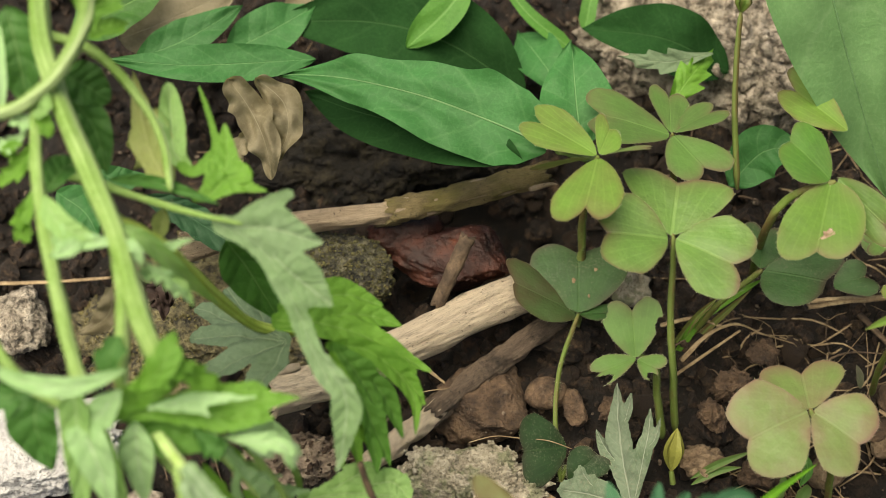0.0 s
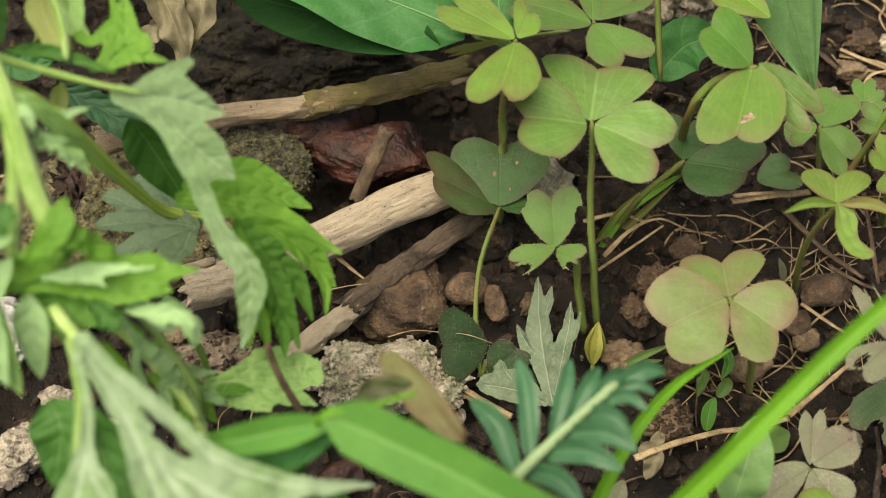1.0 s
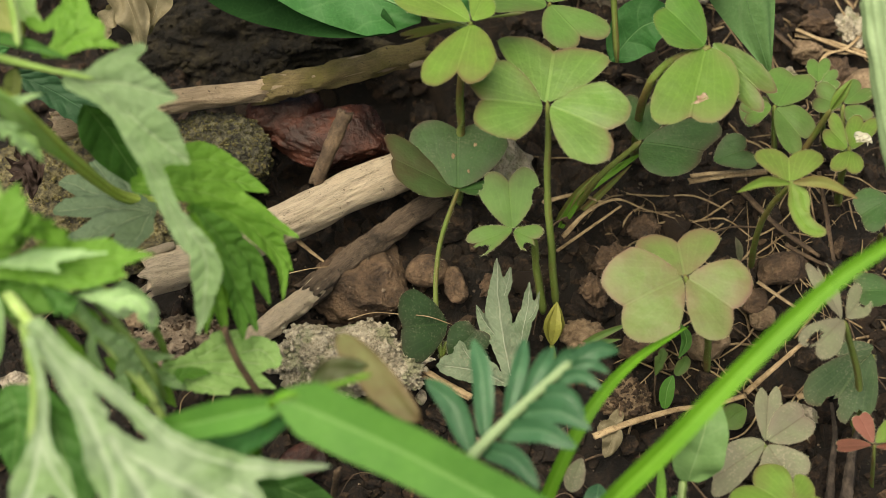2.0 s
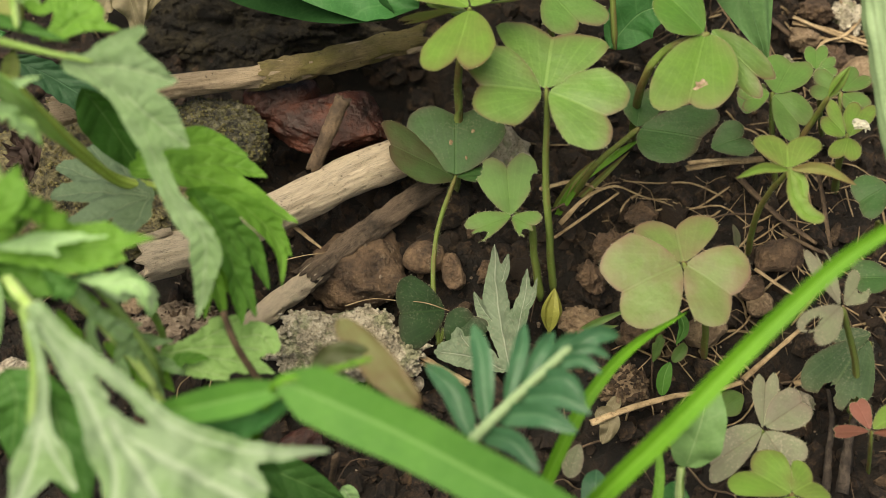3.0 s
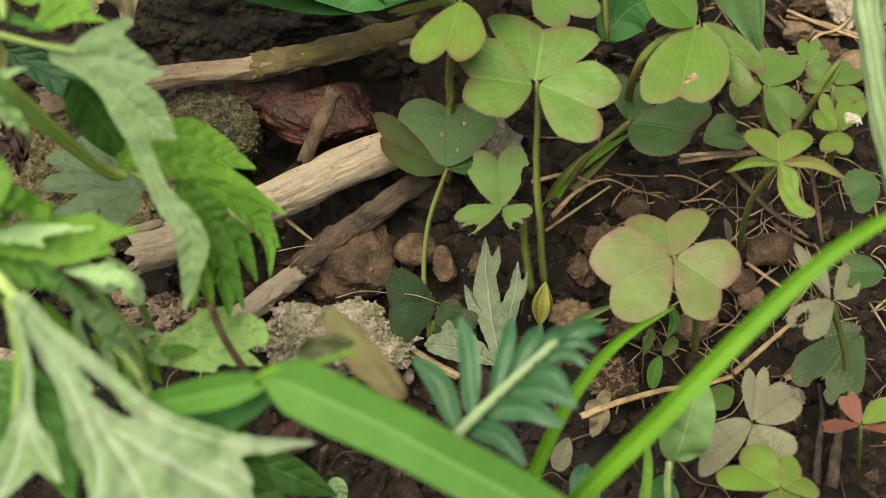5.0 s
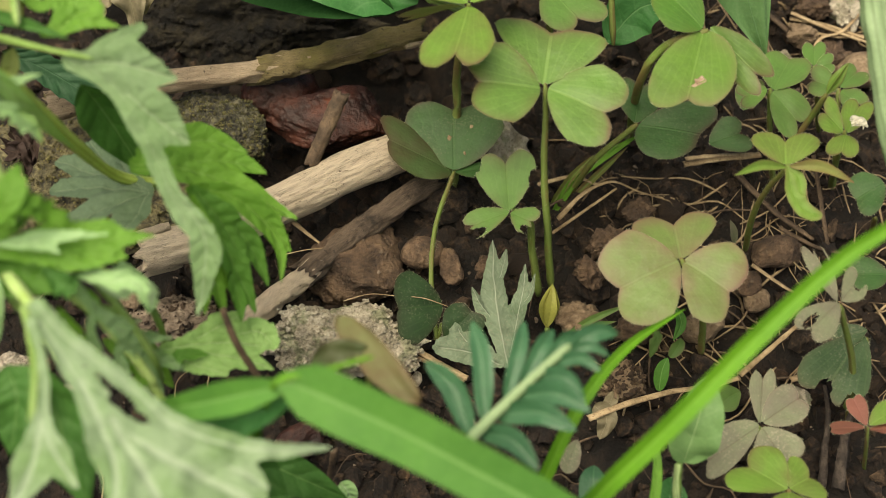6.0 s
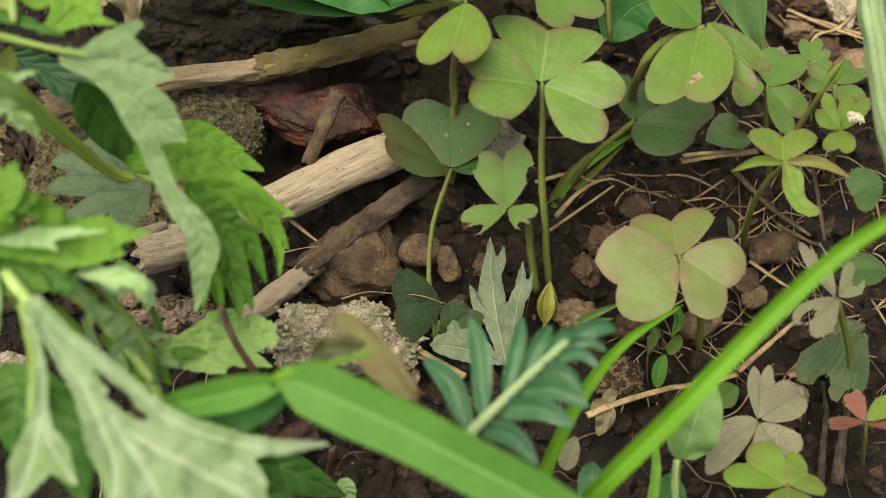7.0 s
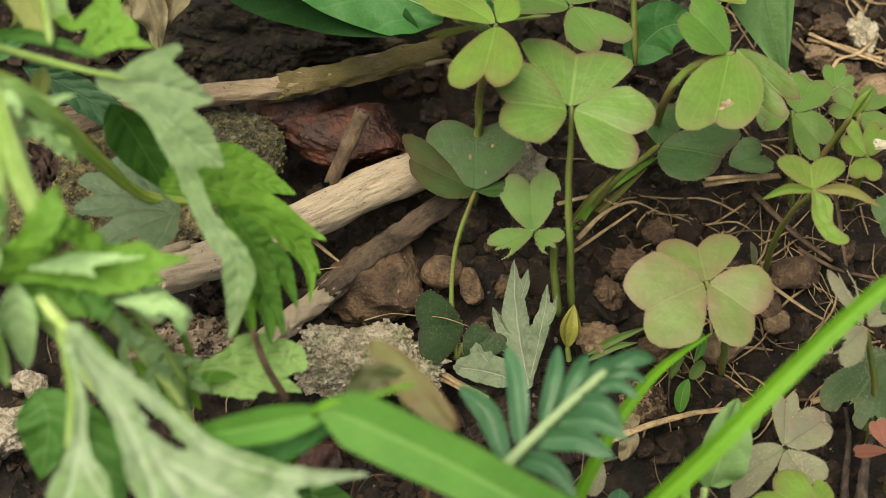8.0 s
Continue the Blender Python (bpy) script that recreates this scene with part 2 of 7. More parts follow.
# ---- materials ----
M = {
    "sorrel": leaf_material("sorrel_leaf", (0.104, 0.220, 0.038), (0.086, 0.160, 0.036), (0.185, 0.315, 0.080), (0.17, 0.080, 0.060), side=0, rib=0.045, glow=0.22, gloss=0.42, rough=0.48),
    "sorrel_blush": leaf_material("sorrel_leaf_blush", (0.118, 0.192, 0.048), (0.142, 0.140, 0.060), (0.160, 0.220, 0.078), (0.21, 0.10, 0.085), side=0, rib=0.04, glow=0.2, mottled=0.7, gloss=0.4, rough=0.5),
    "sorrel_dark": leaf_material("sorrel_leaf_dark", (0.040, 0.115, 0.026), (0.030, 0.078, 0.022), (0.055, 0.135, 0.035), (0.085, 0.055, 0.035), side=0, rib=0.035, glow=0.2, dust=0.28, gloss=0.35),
    # darker copy of sorrel_dark: shade close to the soil put into the green
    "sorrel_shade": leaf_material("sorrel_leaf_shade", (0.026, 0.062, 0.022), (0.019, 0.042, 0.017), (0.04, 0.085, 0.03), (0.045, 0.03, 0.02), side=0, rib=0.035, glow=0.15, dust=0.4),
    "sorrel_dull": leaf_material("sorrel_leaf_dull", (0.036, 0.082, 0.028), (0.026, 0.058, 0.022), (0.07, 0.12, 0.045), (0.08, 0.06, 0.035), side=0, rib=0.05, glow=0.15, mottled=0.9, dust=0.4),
    "sorrel_rust": leaf_material("sorrel_leaf_rust", (0.15, 0.19, 0.045), (0.16, 0.115, 0.05), (0.2, 0.24, 0.07), (0.20, 0.09, 0.055), side=0, rib=0.05, glow=0.25, mottled=0.8),
    "sorrel_fold": leaf_material("sorrel_leaf_folded", (0.045, 0.085, 0.026), (0.05, 0.056, 0.022), (0.06, 0.11, 0.035), (0.085, 0.05, 0.03), side=0, rib=0.035, glow=0.15, mottled=0.9),
    "sorrel_tan": leaf_material("sorrel_leaf_tan", (0.165, 0.185, 0.078), (0.15, 0.115, 0.056), (0.20, 0.22, 0.10), (0.17, 0.10, 0.06), side=0, rib=0.04, glow=0.3, mottled=0.9),
    "sorrel_mid": leaf_material("sorrel_leaf_mid", (0.080, 0.175, 0.036), (0.075, 0.13, 0.035), (0.11, 0.21, 0.05), (0.14, 0.095, 0.055), side=0, rib=0.035, glow=0.2),
    "sorrel_lime": leaf_material("sorrel_leaf_lime", (0.130, 0.262, 0.038), (0.125, 0.190, 0.040), (0.20, 0.34, 0.07), (0.17, 0.10, 0.055), side=0, rib=0.04, glow=0.28, mottled=0.7),
    "sorrel_scorched": leaf_material("sorrel_leaf_scorched", (0.108, 0.225, 0.03), (0.088, 0.17, 0.03), (0.15, 0.27, 0.055), (0.22, 0.18, 0.09), side=0, rib=0.035, glow=0.25, mottled=0.8),
    "sorrel_green": leaf_material("sorrel_leaf_green", (0.075, 0.21, 0.028), (0.06, 0.15, 0.025), (0.12, 0.25, 0.05), (0.13, 0.16, 0.04), side=0, rib=0.035, glow=0.25, mottled=0.8),
    "sorrel_pale": leaf_material("sorrel_leaf_pale", (0.150, 0.182, 0.100), (0.135, 0.132, 0.092), (0.10, 0.085, 0.055), (0.17, 0.125, 0.10), side=0, rib=0.05, glow=0.12, mottled=0.9, dust=0.9),
    "sorrel_red": leaf_material("sorrel_leaf_red", (0.225, 0.082, 0.062), (0.15, 0.066, 0.044), (0.26, 0.11, 0.085), None, side=0, glow=0.2),
    "mugwort": leaf_material("mugwort_leaf", (0.165, 0.37, 0.046), (0.105, 0.27, 0.032), (0.23, 0.43, 0.10), side=6, rib=0.05, glow=0.42),
    "mugwort_mid": leaf_material("mugwort_leaf_mid", (0.105, 0.27, 0.04), (0.07, 0.20, 0.03), (0.17, 0.35, 0.085), side=6, rib=0.05, glow=0.4),
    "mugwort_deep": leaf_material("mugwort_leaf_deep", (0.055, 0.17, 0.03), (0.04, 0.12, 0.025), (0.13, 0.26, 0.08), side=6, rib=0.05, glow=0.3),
    "mugwort_pale": leaf_material("mugwort_underside", (0.36, 0.57, 0.28), (0.27, 0.49, 0.18), (0.48, 0.60, 0.41), side=5, rib=0.06, glow=0.36, rough=0.75),
    "mugwort_downy": leaf_material("mugwort_downy_underside", (0.215, 0.325, 0.175), (0.15, 0.265, 0.105), (0.33, 0.43, 0.27), side=7, rib=0.05, glow=0.28, rough=0.85),
    "mugwort_grey": leaf_material("mugwort_leaf_grey", (0.150, 0.215, 0.125), (0.085, 0.135, 0.072), (0.24, 0.30, 0.20), side=6, rib=0.05, glow=0.2, rough=0.8, dust=0.3),
    "mugwort_shade": leaf_material("mugwort_leaf_shaded", (0.135, 0.205, 0.125), (0.085, 0.145, 0.075), (0.21, 0.28, 0.18), side=6, rib=0.06, glow=0.25, rough=0.8),
    "mugwort_dusty": leaf_material("mugwort_leaf_dusty", (0.165, 0.215, 0.145), (0.075, 0.12, 0.065), (0.30, 0.34, 0.26), side=9, rib=0.07, glow=0.15, rough=0.9, mottled=0.9, dust=0.5),
    "broad": leaf_material("broad_leaf", (0.043, 0.165, 0.045), (0.031, 0.12, 0.033), (0.13, 0.28, 0.11), side=5, rib=0.03, glow=0.22, rough=0.55, gloss=0.2),
    "midrib": leaf_material("pale_midrib", (0.16, 0.31, 0.13), (0.12, 0.25, 0.10), (0.2, 0.36, 0.16), side=0, glow=0.2),
    "broad_light": leaf_material("broad_leaf_light", (0.15, 0.30, 0.115), (0.11, 0.245, 0.085), (0.26, 0.40, 0.20), side=3, rib=0.025, glow=0.25, rough=0.7, gloss=0.2),
    "plantain": leaf_material("plantain_leaf", (0.155, 0.29, 0.105), (0.12, 0.24, 0.08), (0.24, 0.37, 0.17), side=4, rib=0.04, glow=0.3),
    # darker, matt copy of broad: shade behind the plants put into its colour
    "broad_shaded": leaf_material("broad_leaf_shaded", (0.016, 0.062, 0.016), (0.011, 0.042, 0.012), (0.04, 0.10, 0.035), side=5, rib=0.025, glow=0.2, rough=0.8, gloss=0.06),
    "mugwort_silver": leaf_material("mugwort_silver_underside", (0.26, 0.365, 0.225), (0.165, 0.285, 0.115), (0.36, 0.46, 0.325), side=0, rib=0.2, glow=0.28, rough=0.8, mottled=0.9),
    "mugwort_soft": leaf_material("mugwort_leaf_soft", (0.29, 0.48, 0.17), (0.20, 0.40, 0.10), (0.39, 0.54, 0.27), side=6, rib=0.05, glow=0.35),
    "blade": leaf_material("grass_blade", (0.092, 0.26, 0.042), (0.065, 0.205, 0.034), (0.17, 0.36, 0.10), side=0, rib=0.10, glow=0.35),
    "blade_lime": leaf_material("grass_blade_lime", (0.125, 0.335, 0.018), (0.09, 0.27, 0.018), (0.17, 0.39, 0.04), side=0, rib=0.2, glow=0.35),
    "mimosa": leaf_material("leaflet_blue_green", (0.042, 0.135, 0.062), (0.024, 0.085, 0.040), (0.10, 0.22, 0.11), side=0, rib=0.06, glow=0.2, gloss=0.45, rough=0.45),
    "fallen": leaf_material("fallen_dark_leaf", (0.026, 0.085, 0.036), (0.018, 0.055, 0.024), (0.06, 0.14, 0.07), side=9, rib=0.05, glow=0.15, rough=0.6),
    "withered": leaf_material("withered_brown_leaf", (0.055, 0.035, 0.028), (0.028, 0.018, 0.015), (0.09, 0.06, 0.045), side=5, glow=0.1, rough=0.7),
    "bud": leaf_material("yellow_bud", (0.27, 0.28, 0.06), (0.20, 0.19, 0.05), (0.33, 0.33, 0.10), side=0, rib=0.1, glow=0.3),
    "yellow": leaf_material("yellow_leaf", (0.31, 0.40, 0.12), (0.28, 0.31, 0.11), (0.42, 0.46, 0.2), side=6, glow=0.35),
    "dead": leaf_material("dead_leaf", (0.30, 0.265, 0.175), (0.19, 0.162, 0.095), (0.34, 0.31, 0.21), side=3, rib=0.03, glow=0.4, rough=0.6, mottled=0.9),
    "stem": leaf_material("green_stem", (0.30, 0.45, 0.15), (0.175, 0.32, 0.06), (0.44, 0.56, 0.29), side=0, rib=0.5, glow=0.15, mottled=1.0, stripes=9),
    "stem_lime": leaf_material("yellow_green_stem", (0.45, 0.60, 0.15), (0.34, 0.46, 0.08), (0.55, 0.66, 0.26), side=0, rib=0.5, glow=0.25, mottled=0.8, stripes=5),
    "stem_pale": leaf_material("pale_green_stem", (0.46, 0.64, 0.26), (0.36, 0.53, 0.14), (0.60, 0.72, 0.42), side=0, rib=0.5, glow=0.2, mottled=0.9),
    "stem_grey": leaf_material("grey_green_stem", (0.25, 0.36, 0.19), (0.20, 0.30, 0.15), (0.36, 0.46, 0.29), side=0, rib=0.5, glow=0.12, stripes=8),
    "stalk": leaf_material("hairy_stalk", (0.115, 0.19, 0.035), (0.155, 0.11, 0.045), (0.16, 0.23, 0.06), side=0, rib=0.4, glow=0.15, mottled=0.9),
    "hair": leaf_material("plant_hair", (0.45, 0.48, 0.33), (0.38, 0.42, 0.26), (0.45, 0.48, 0.33), side=0, glow=0.4),
    # damp soil, darkened further to carry the shade of its hollows
    "soil": solid_material("damp_soil_shaded", [(0.25, (0.0018, 0.0010, 0.0006)), (0.75, (0.040, 0.0235, 0.013)), (0.5, (0.010, 0.006, 0.0035))], 260.0, bump=0.003, rough=0.95),
    "crumb": solid_material("soil_crumb", [(0.25, (0.007, 0.004, 0.0024)), (0.75, (0.125, 0.077, 0.043)), (0.5, (0.031, 0.0188, 0.0107))], 700.0, bump=0.002, island=0.95),
    "petal": leaf_material("withered_petal", (0.66, 0.64, 0.55), (0.50, 0.47, 0.38), (0.60, 0.57, 0.47), side=0, glow=0.3, rough=0.8),
    "patch": solid_material("dried_patch", [(0.25, (0.24, 0.16, 0.10)), (0.75, (0.52, 0.40, 0.30)), (0.5, (0.37, 0.27, 0.19))], 900.0, bump=0.0004),
    "clod": solid_material("dry_clod", [(0.25, (0.026, 0.015, 0.008)), (0.75, (0.21, 0.138, 0.08)), (0.5, (0.086, 0.054, 0.031))], 600.0, bump=0.002, island=0.9),
    "grit": solid_material("pale_grit", [(0.25, (0.12, 0.09, 0.065)), (0.75, (0.42, 0.35, 0.27)), (0.5, (0.25, 0.195, 0.145))], 500.0, bump=0.001, island=0.7),
    "mortar": solid_material("old_mortar", [(0.3, (0.34, 0.30, 0.22)), (0.7, (0.78, 0.71, 0.57)), (0.5, (0.58, 0.52, 0.40))], 420.0, 1800.0, bump=0.0035, tint=((0.22, 0.27, 0.12), 300.0, 0.50, 0.6), island=0.22),
    "concrete": solid_material("weathered_concrete", [(0.3, (0.09, 0.075, 0.055)), (0.7, (0.70, 0.62, 0.51)), (0.5, (0.45, 0.39, 0.31))], 420.0, 1500.0, bump=0.004, tint=((0.05, 0.04, 0.03), 520.0, 0.58, 0.8)),
    "white_stone": solid_material("pale_stone", [(0.25, (0.50, 0.50, 0.51)), (0.75, (0.90, 0.90, 0.90)), (0.5, (0.74, 0.74, 0.74))], 240.0, 1600.0, bump=0.003),
    # dark grey stone, lowered further: shade of the leaf above is in the colour
    "moss_stone": solid_material("mossy_stone", [(0.3, (0.014, 0.0135, 0.0105)), (0.7, (0.175, 0.165, 0.105)), (0.5, (0.065, 0.062, 0.041))], 700.0, 1900.0, bump=0.003, tint=((0.15, 0.145, 0.055), 1200.0, 0.57, 0.8)),
    "moss_ochre": solid_material("ochre_moss_stone", [(0.3, (0.035, 0.032, 0.022)), (0.7, (0.34, 0.30, 0.15)), (0.5, (0.16, 0.14, 0.075))], 700.0, 1900.0, bump=0.003, tint=((0.03, 0.028, 0.02), 500.0, 0.56, 0.7)),
    "moss_gold": solid_material("golden_moss_speck", [(0.25, (0.09, 0.085, 0.03)), (0.75, (0.40, 0.36, 0.14)), (0.5, (0.22, 0.20, 0.075))], 900.0, bump=0.001, island=0.85),
    "moss": solid_material("moss_speck", [(0.25, (0.04, 0.042, 0.014)), (0.75, (0.24, 0.23, 0.085)), (0.5, (0.11, 0.108, 0.04))], 900.0, bump=0.001, island=0.9),
    # brick red lowered so the shade of overhanging leaves sits in the colour
    "brick": solid_material("broken_brick_shaded", [(0.25, (0.011, 0.004, 0.003)), (0.75, (0.10, 0.030, 0.017)), (0.5, (0.041, 0.012, 0.0072))], 210.0, 1700.0, rough=0.5, bump=0.0008, tint=((0.27, 0.085, 0.042), 150.0, 0.58, 0.75)),
    "brown_stone": solid_material("brown_stone", [(0.25, (0.035, 0.021, 0.013)), (0.75, (0.19, 0.122, 0.072)), (0.5, (0.095, 0.058, 0.034))], 330.0, 1800.0, rough=0.7, bump=0.0018, tint=((0.24, 0.19, 0.13), 700.0, 0.60, 0.5)),
    "pebble": solid_material("buff_pebble", [(0.25, (0.11, 0.07, 0.04)), (0.75, (0.33, 0.24, 0.155)), (0.5, (0.20, 0.14, 0.085))], 330.0, 1800.0, rough=0.7, bump=0.0015),
    "wood": wood_material("dry_wood", (0.82, 0.70, 0.53), (0.62, 0.50, 0.36), (0.15, 0.105, 0.065), (0.66, 0.56, 0.42), 0.35),
    "wood_aged": wood_material("weathered_wood", (0.70, 0.56, 0.40), (0.46, 0.35, 0.23), (0.06, 0.045, 0.03), (0.38, 0.28, 0.19), 0.5),
    "bark": wood_material("grey_bark", (0.30, 0.215, 0.15), (0.10, 0.070, 0.048), (0.008, 0.006, 0.004), (0.032, 0.023, 0.016), 1.0),
    "mossy_bark": wood_material("mossy_bark", (0.40, 0.31, 0.15), (0.23, 0.175, 0.075), (0.012, 0.010, 0.007), (0.085, 0.066, 0.030), 0.7, (0.185, 0.165, 0.035)),
    "straw": solid_material("dry_straw", [(0.25, (0.15, 0.10, 0.05)), (0.75, (0.46, 0.35, 0.21)), (0.5, (0.29, 0.21, 0.12))], 300.0, 2000.0, bump=0.0002),
    # near-black because the shade of the leaves above is put into the colour
    "earth": solid_material("packed_earth_shaded", [(0.25, (0.003, 0.0024, 0.0014)), (0.75, (0.045, 0.036, 0.018)), (0.5, (0.013, 0.010, 0.0055))], 330.0, 1500.0, bump=0.002, rough=0.95),
    "old_root": solid_material("dark_root", [(0.25, (0.014, 0.010, 0.008)), (0.75, (0.10, 0.077, 0.06)), (0.5, (0.042, 0.031, 0.024))], 420.0, 1900.0, bump=0.0008),
    "root": solid_material("brown_root", [(0.25, (0.035, 0.022, 0.013)), (0.75, (0.17, 0.115, 0.07)), (0.5, (0.085, 0.056, 0.034))], 300.0, 2000.0, bump=0.0002),
}

# ---- mesh helpers ----
UP = Vector((0.0, -0.62, 0.78))


def part(name, bm, material, parent=None, label="", smooth=True):
    me = bpy.data.meshes.new(name)
    bm.to_mesh(me)
    bm.free()
    me.materials.append(M[material])
    if smooth:
        me.polygons.foreach_set("use_smooth", [True] * len(me.polygons))
    ob = new(name, me)
    if parent:
        ob.parent = parent
    if label:
        ob["label"] = label
    return ob


def thing(name, label, category, group="", kind=""):
    return tagged(new(name), label, category, group, kind)


def curve(pts, n):
    """n + 1 points along a smooth line through pts."""
    p = [Vector(q) for q in pts]
    if len(p) == 2:
        return [p[0].lerp(p[1], i / n) for i in range(n + 1)]
    p = [p[0] * 2 - p[1]] + p + [p[-1] * 2 - p[-2]]
    out, k = [], len(p) - 3
    for i in range(n + 1):
        s = min(i / n * k, k - 1e-6)
        j = int(s)
        t = s - j
        a, b, c, d = p[j:j + 4]
        out.append(0.5 * (2 * b + (c - a) * t + (2 * a - 5 * b + 4 * c - d) * t * t + (3 * b - a - 3 * c + d) * t ** 3))
    return out


def tube(pts, r0, r1, n=16, ring=8, rough=0.0, ridge=0.0, flat=1.0, seed=0, cap=True, bm=None, ragged=0.0, hairs=0, fuzz=None):
    """A tapering stem, twig or stick along pts, with lumps and lengthwise ridges."""
    bm = bm or bmesh.new()
    uvl = bm.loops.layers.uv.verify()
    line = curve(pts, n)
    rings, last = [], Vector((0.13, 0.2, 0.97))
    for i, q in enumerate(line):
        tg = (line[min(i + 1, n)] - line[max(i - 1, 0)]).normalized()
        side = tg.cross(last).normalized() if abs(tg.dot(last)) < 0.98 else tg.orthogonal().normalized()
        nor = side.cross(tg)
        r = r0 + (r1 - r0) * i / n
        if not ragged and i in (0, n):
            r *= 0.55
        row = []
        for k in range(ring):
            a = math.tau * k / ring
            w = 1 + rough * noise.noise(Vector((math.cos(a) * 1.2 + seed, math.sin(a) * 1.2, i / n * 9 + seed))) + ridge * (math.sin(a * 7 + seed) if ring < 30 else 1.6 * noise.noise(Vector((math.cos(a) * 5 + seed, math.sin(a) * 5, i / n * 5))) + 1.2 * noise.noise(Vector((math.cos(a) * 13, math.sin(a) * 13 + seed, i / n * 12))))
            off = side * math.cos(a) * r * w + nor * math.sin(a) * r * w * flat
            slip = tg * ragged * r * noise.noise(Vector((a * 2, seed, 3))) * (1 if i in (0, n) else 0)
            row.append(bm.verts.new(q + off + slip))
        rings.append(row)
    for i in range(n):
        for k in range(ring):
            f = bm.faces.new((rings[i][k], rings[i][(k + 1) % ring], rings[i + 1][(k + 1) % ring], rings[i + 1][k]))
            for lp, (du, dv) in zip(f.loops, ((0, 0), (0, 1), (1, 1), (1, 0))):
                lp[uvl].uv = ((i + du) / n, (k + dv) / ring)
    if fuzz is not None:
        rnd = random.Random(int(seed * 13) + n)
        for _ in range(hairs):
            i, k = rnd.randrange(1, n), rnd.randrange(ring)
            p = rings[i][k].co.lerp(rings[i + 1 if i < n else i][k].co, rnd.random())
            out = ((p - line[i]).normalized() + Vector((rnd.uniform(-1, 1), rnd.uniform(-1, 1), rnd.uniform(-1, 1))) * 0.4).normalized()
            wd = (line[i] - line[i - 1]).normalized() * 0.00002
            fuzz.faces.new((fuzz.verts.new(p - wd), fuzz.verts.new(p + wd), fuzz.verts.new(p + out * rnd.uniform(0.0003, 0.0007))))
    if cap:
        for row, q, s in ((rings[0], line[0], 1), (rings[-1], line[-1], -1)):
            c = bm.verts.new(q + ((line[0] - line[1]) if s > 0 else (line[-1] - line[-2])).normalized() * r1 * (0.0 if ragged else 0.4))
            for k in range(ring):
                a, b = row[k], row[(k + 1) % ring]
                bm.faces.new((c, b, a) if s > 0 else (c, a, b))
    return bm


def shape_lance(s):
    return math.sin(math.pi * s ** 0.85) ** 0.85 if 0 < s < 1 else 0.0


def shape_blade(s):
    return min(1.0, 0.55 + s * 3) * (1 - s ** 3.5) ** 0.8


def shape_oval(s):
    return math.sin(math.pi * s ** 0.8) ** 0.62 if 0 < s < 1 else 0.0


def shape_taper(s):
    return math.sin(math.pi * s ** 0.62) ** 0.9 if 0 < s < 1 else 0.0


def shape_bent(s):
    return min(1.0, (s / 0.16) ** 0.7 if s > 0 else 0.0) * (1 - s ** 6) ** 0.8


def along(profile, s):
    for (s0, w0), (s1, w1) in zip(profile, profile[1:]):
        if s <= s1:
            return w0 + (w1 - w0) * (s - s0) / max(1e-6, s1 - s0)
    return profile[-1][1]


# half widths along jagged mugwort lobes: (place along the spine, share of the width)
JAG_A = [(0, 0.10), (0.22, 0.5), (0.42, 1.0), (0.46, 0.55), (0.66, 0.8), (0.70, 0.42), (0.86, 0.42), (0.89, 0.22), (1, 0)]
JAG_B = [(0, 0.10), (0.30, 0.6), (0.52, 0.95), (0.56, 0.5), (0.78, 0.65), (0.81, 0.32), (1, 0)]
DEEP_A = [(0, 0.06), (0.18, 0.10), (0.42, 1.0), (0.47, 0.30), (0.52, 0.26), (0.70, 0.75), (0.74, 0.25), (0.9, 0.22), (1, 0)]
DEEP_B = [(0, 0.06), (0.24, 0.12), (0.48, 0.95), (0.53, 0.28), (0.60, 0.26), (0.78, 0.6), (0.82, 0.2), (1, 0)]


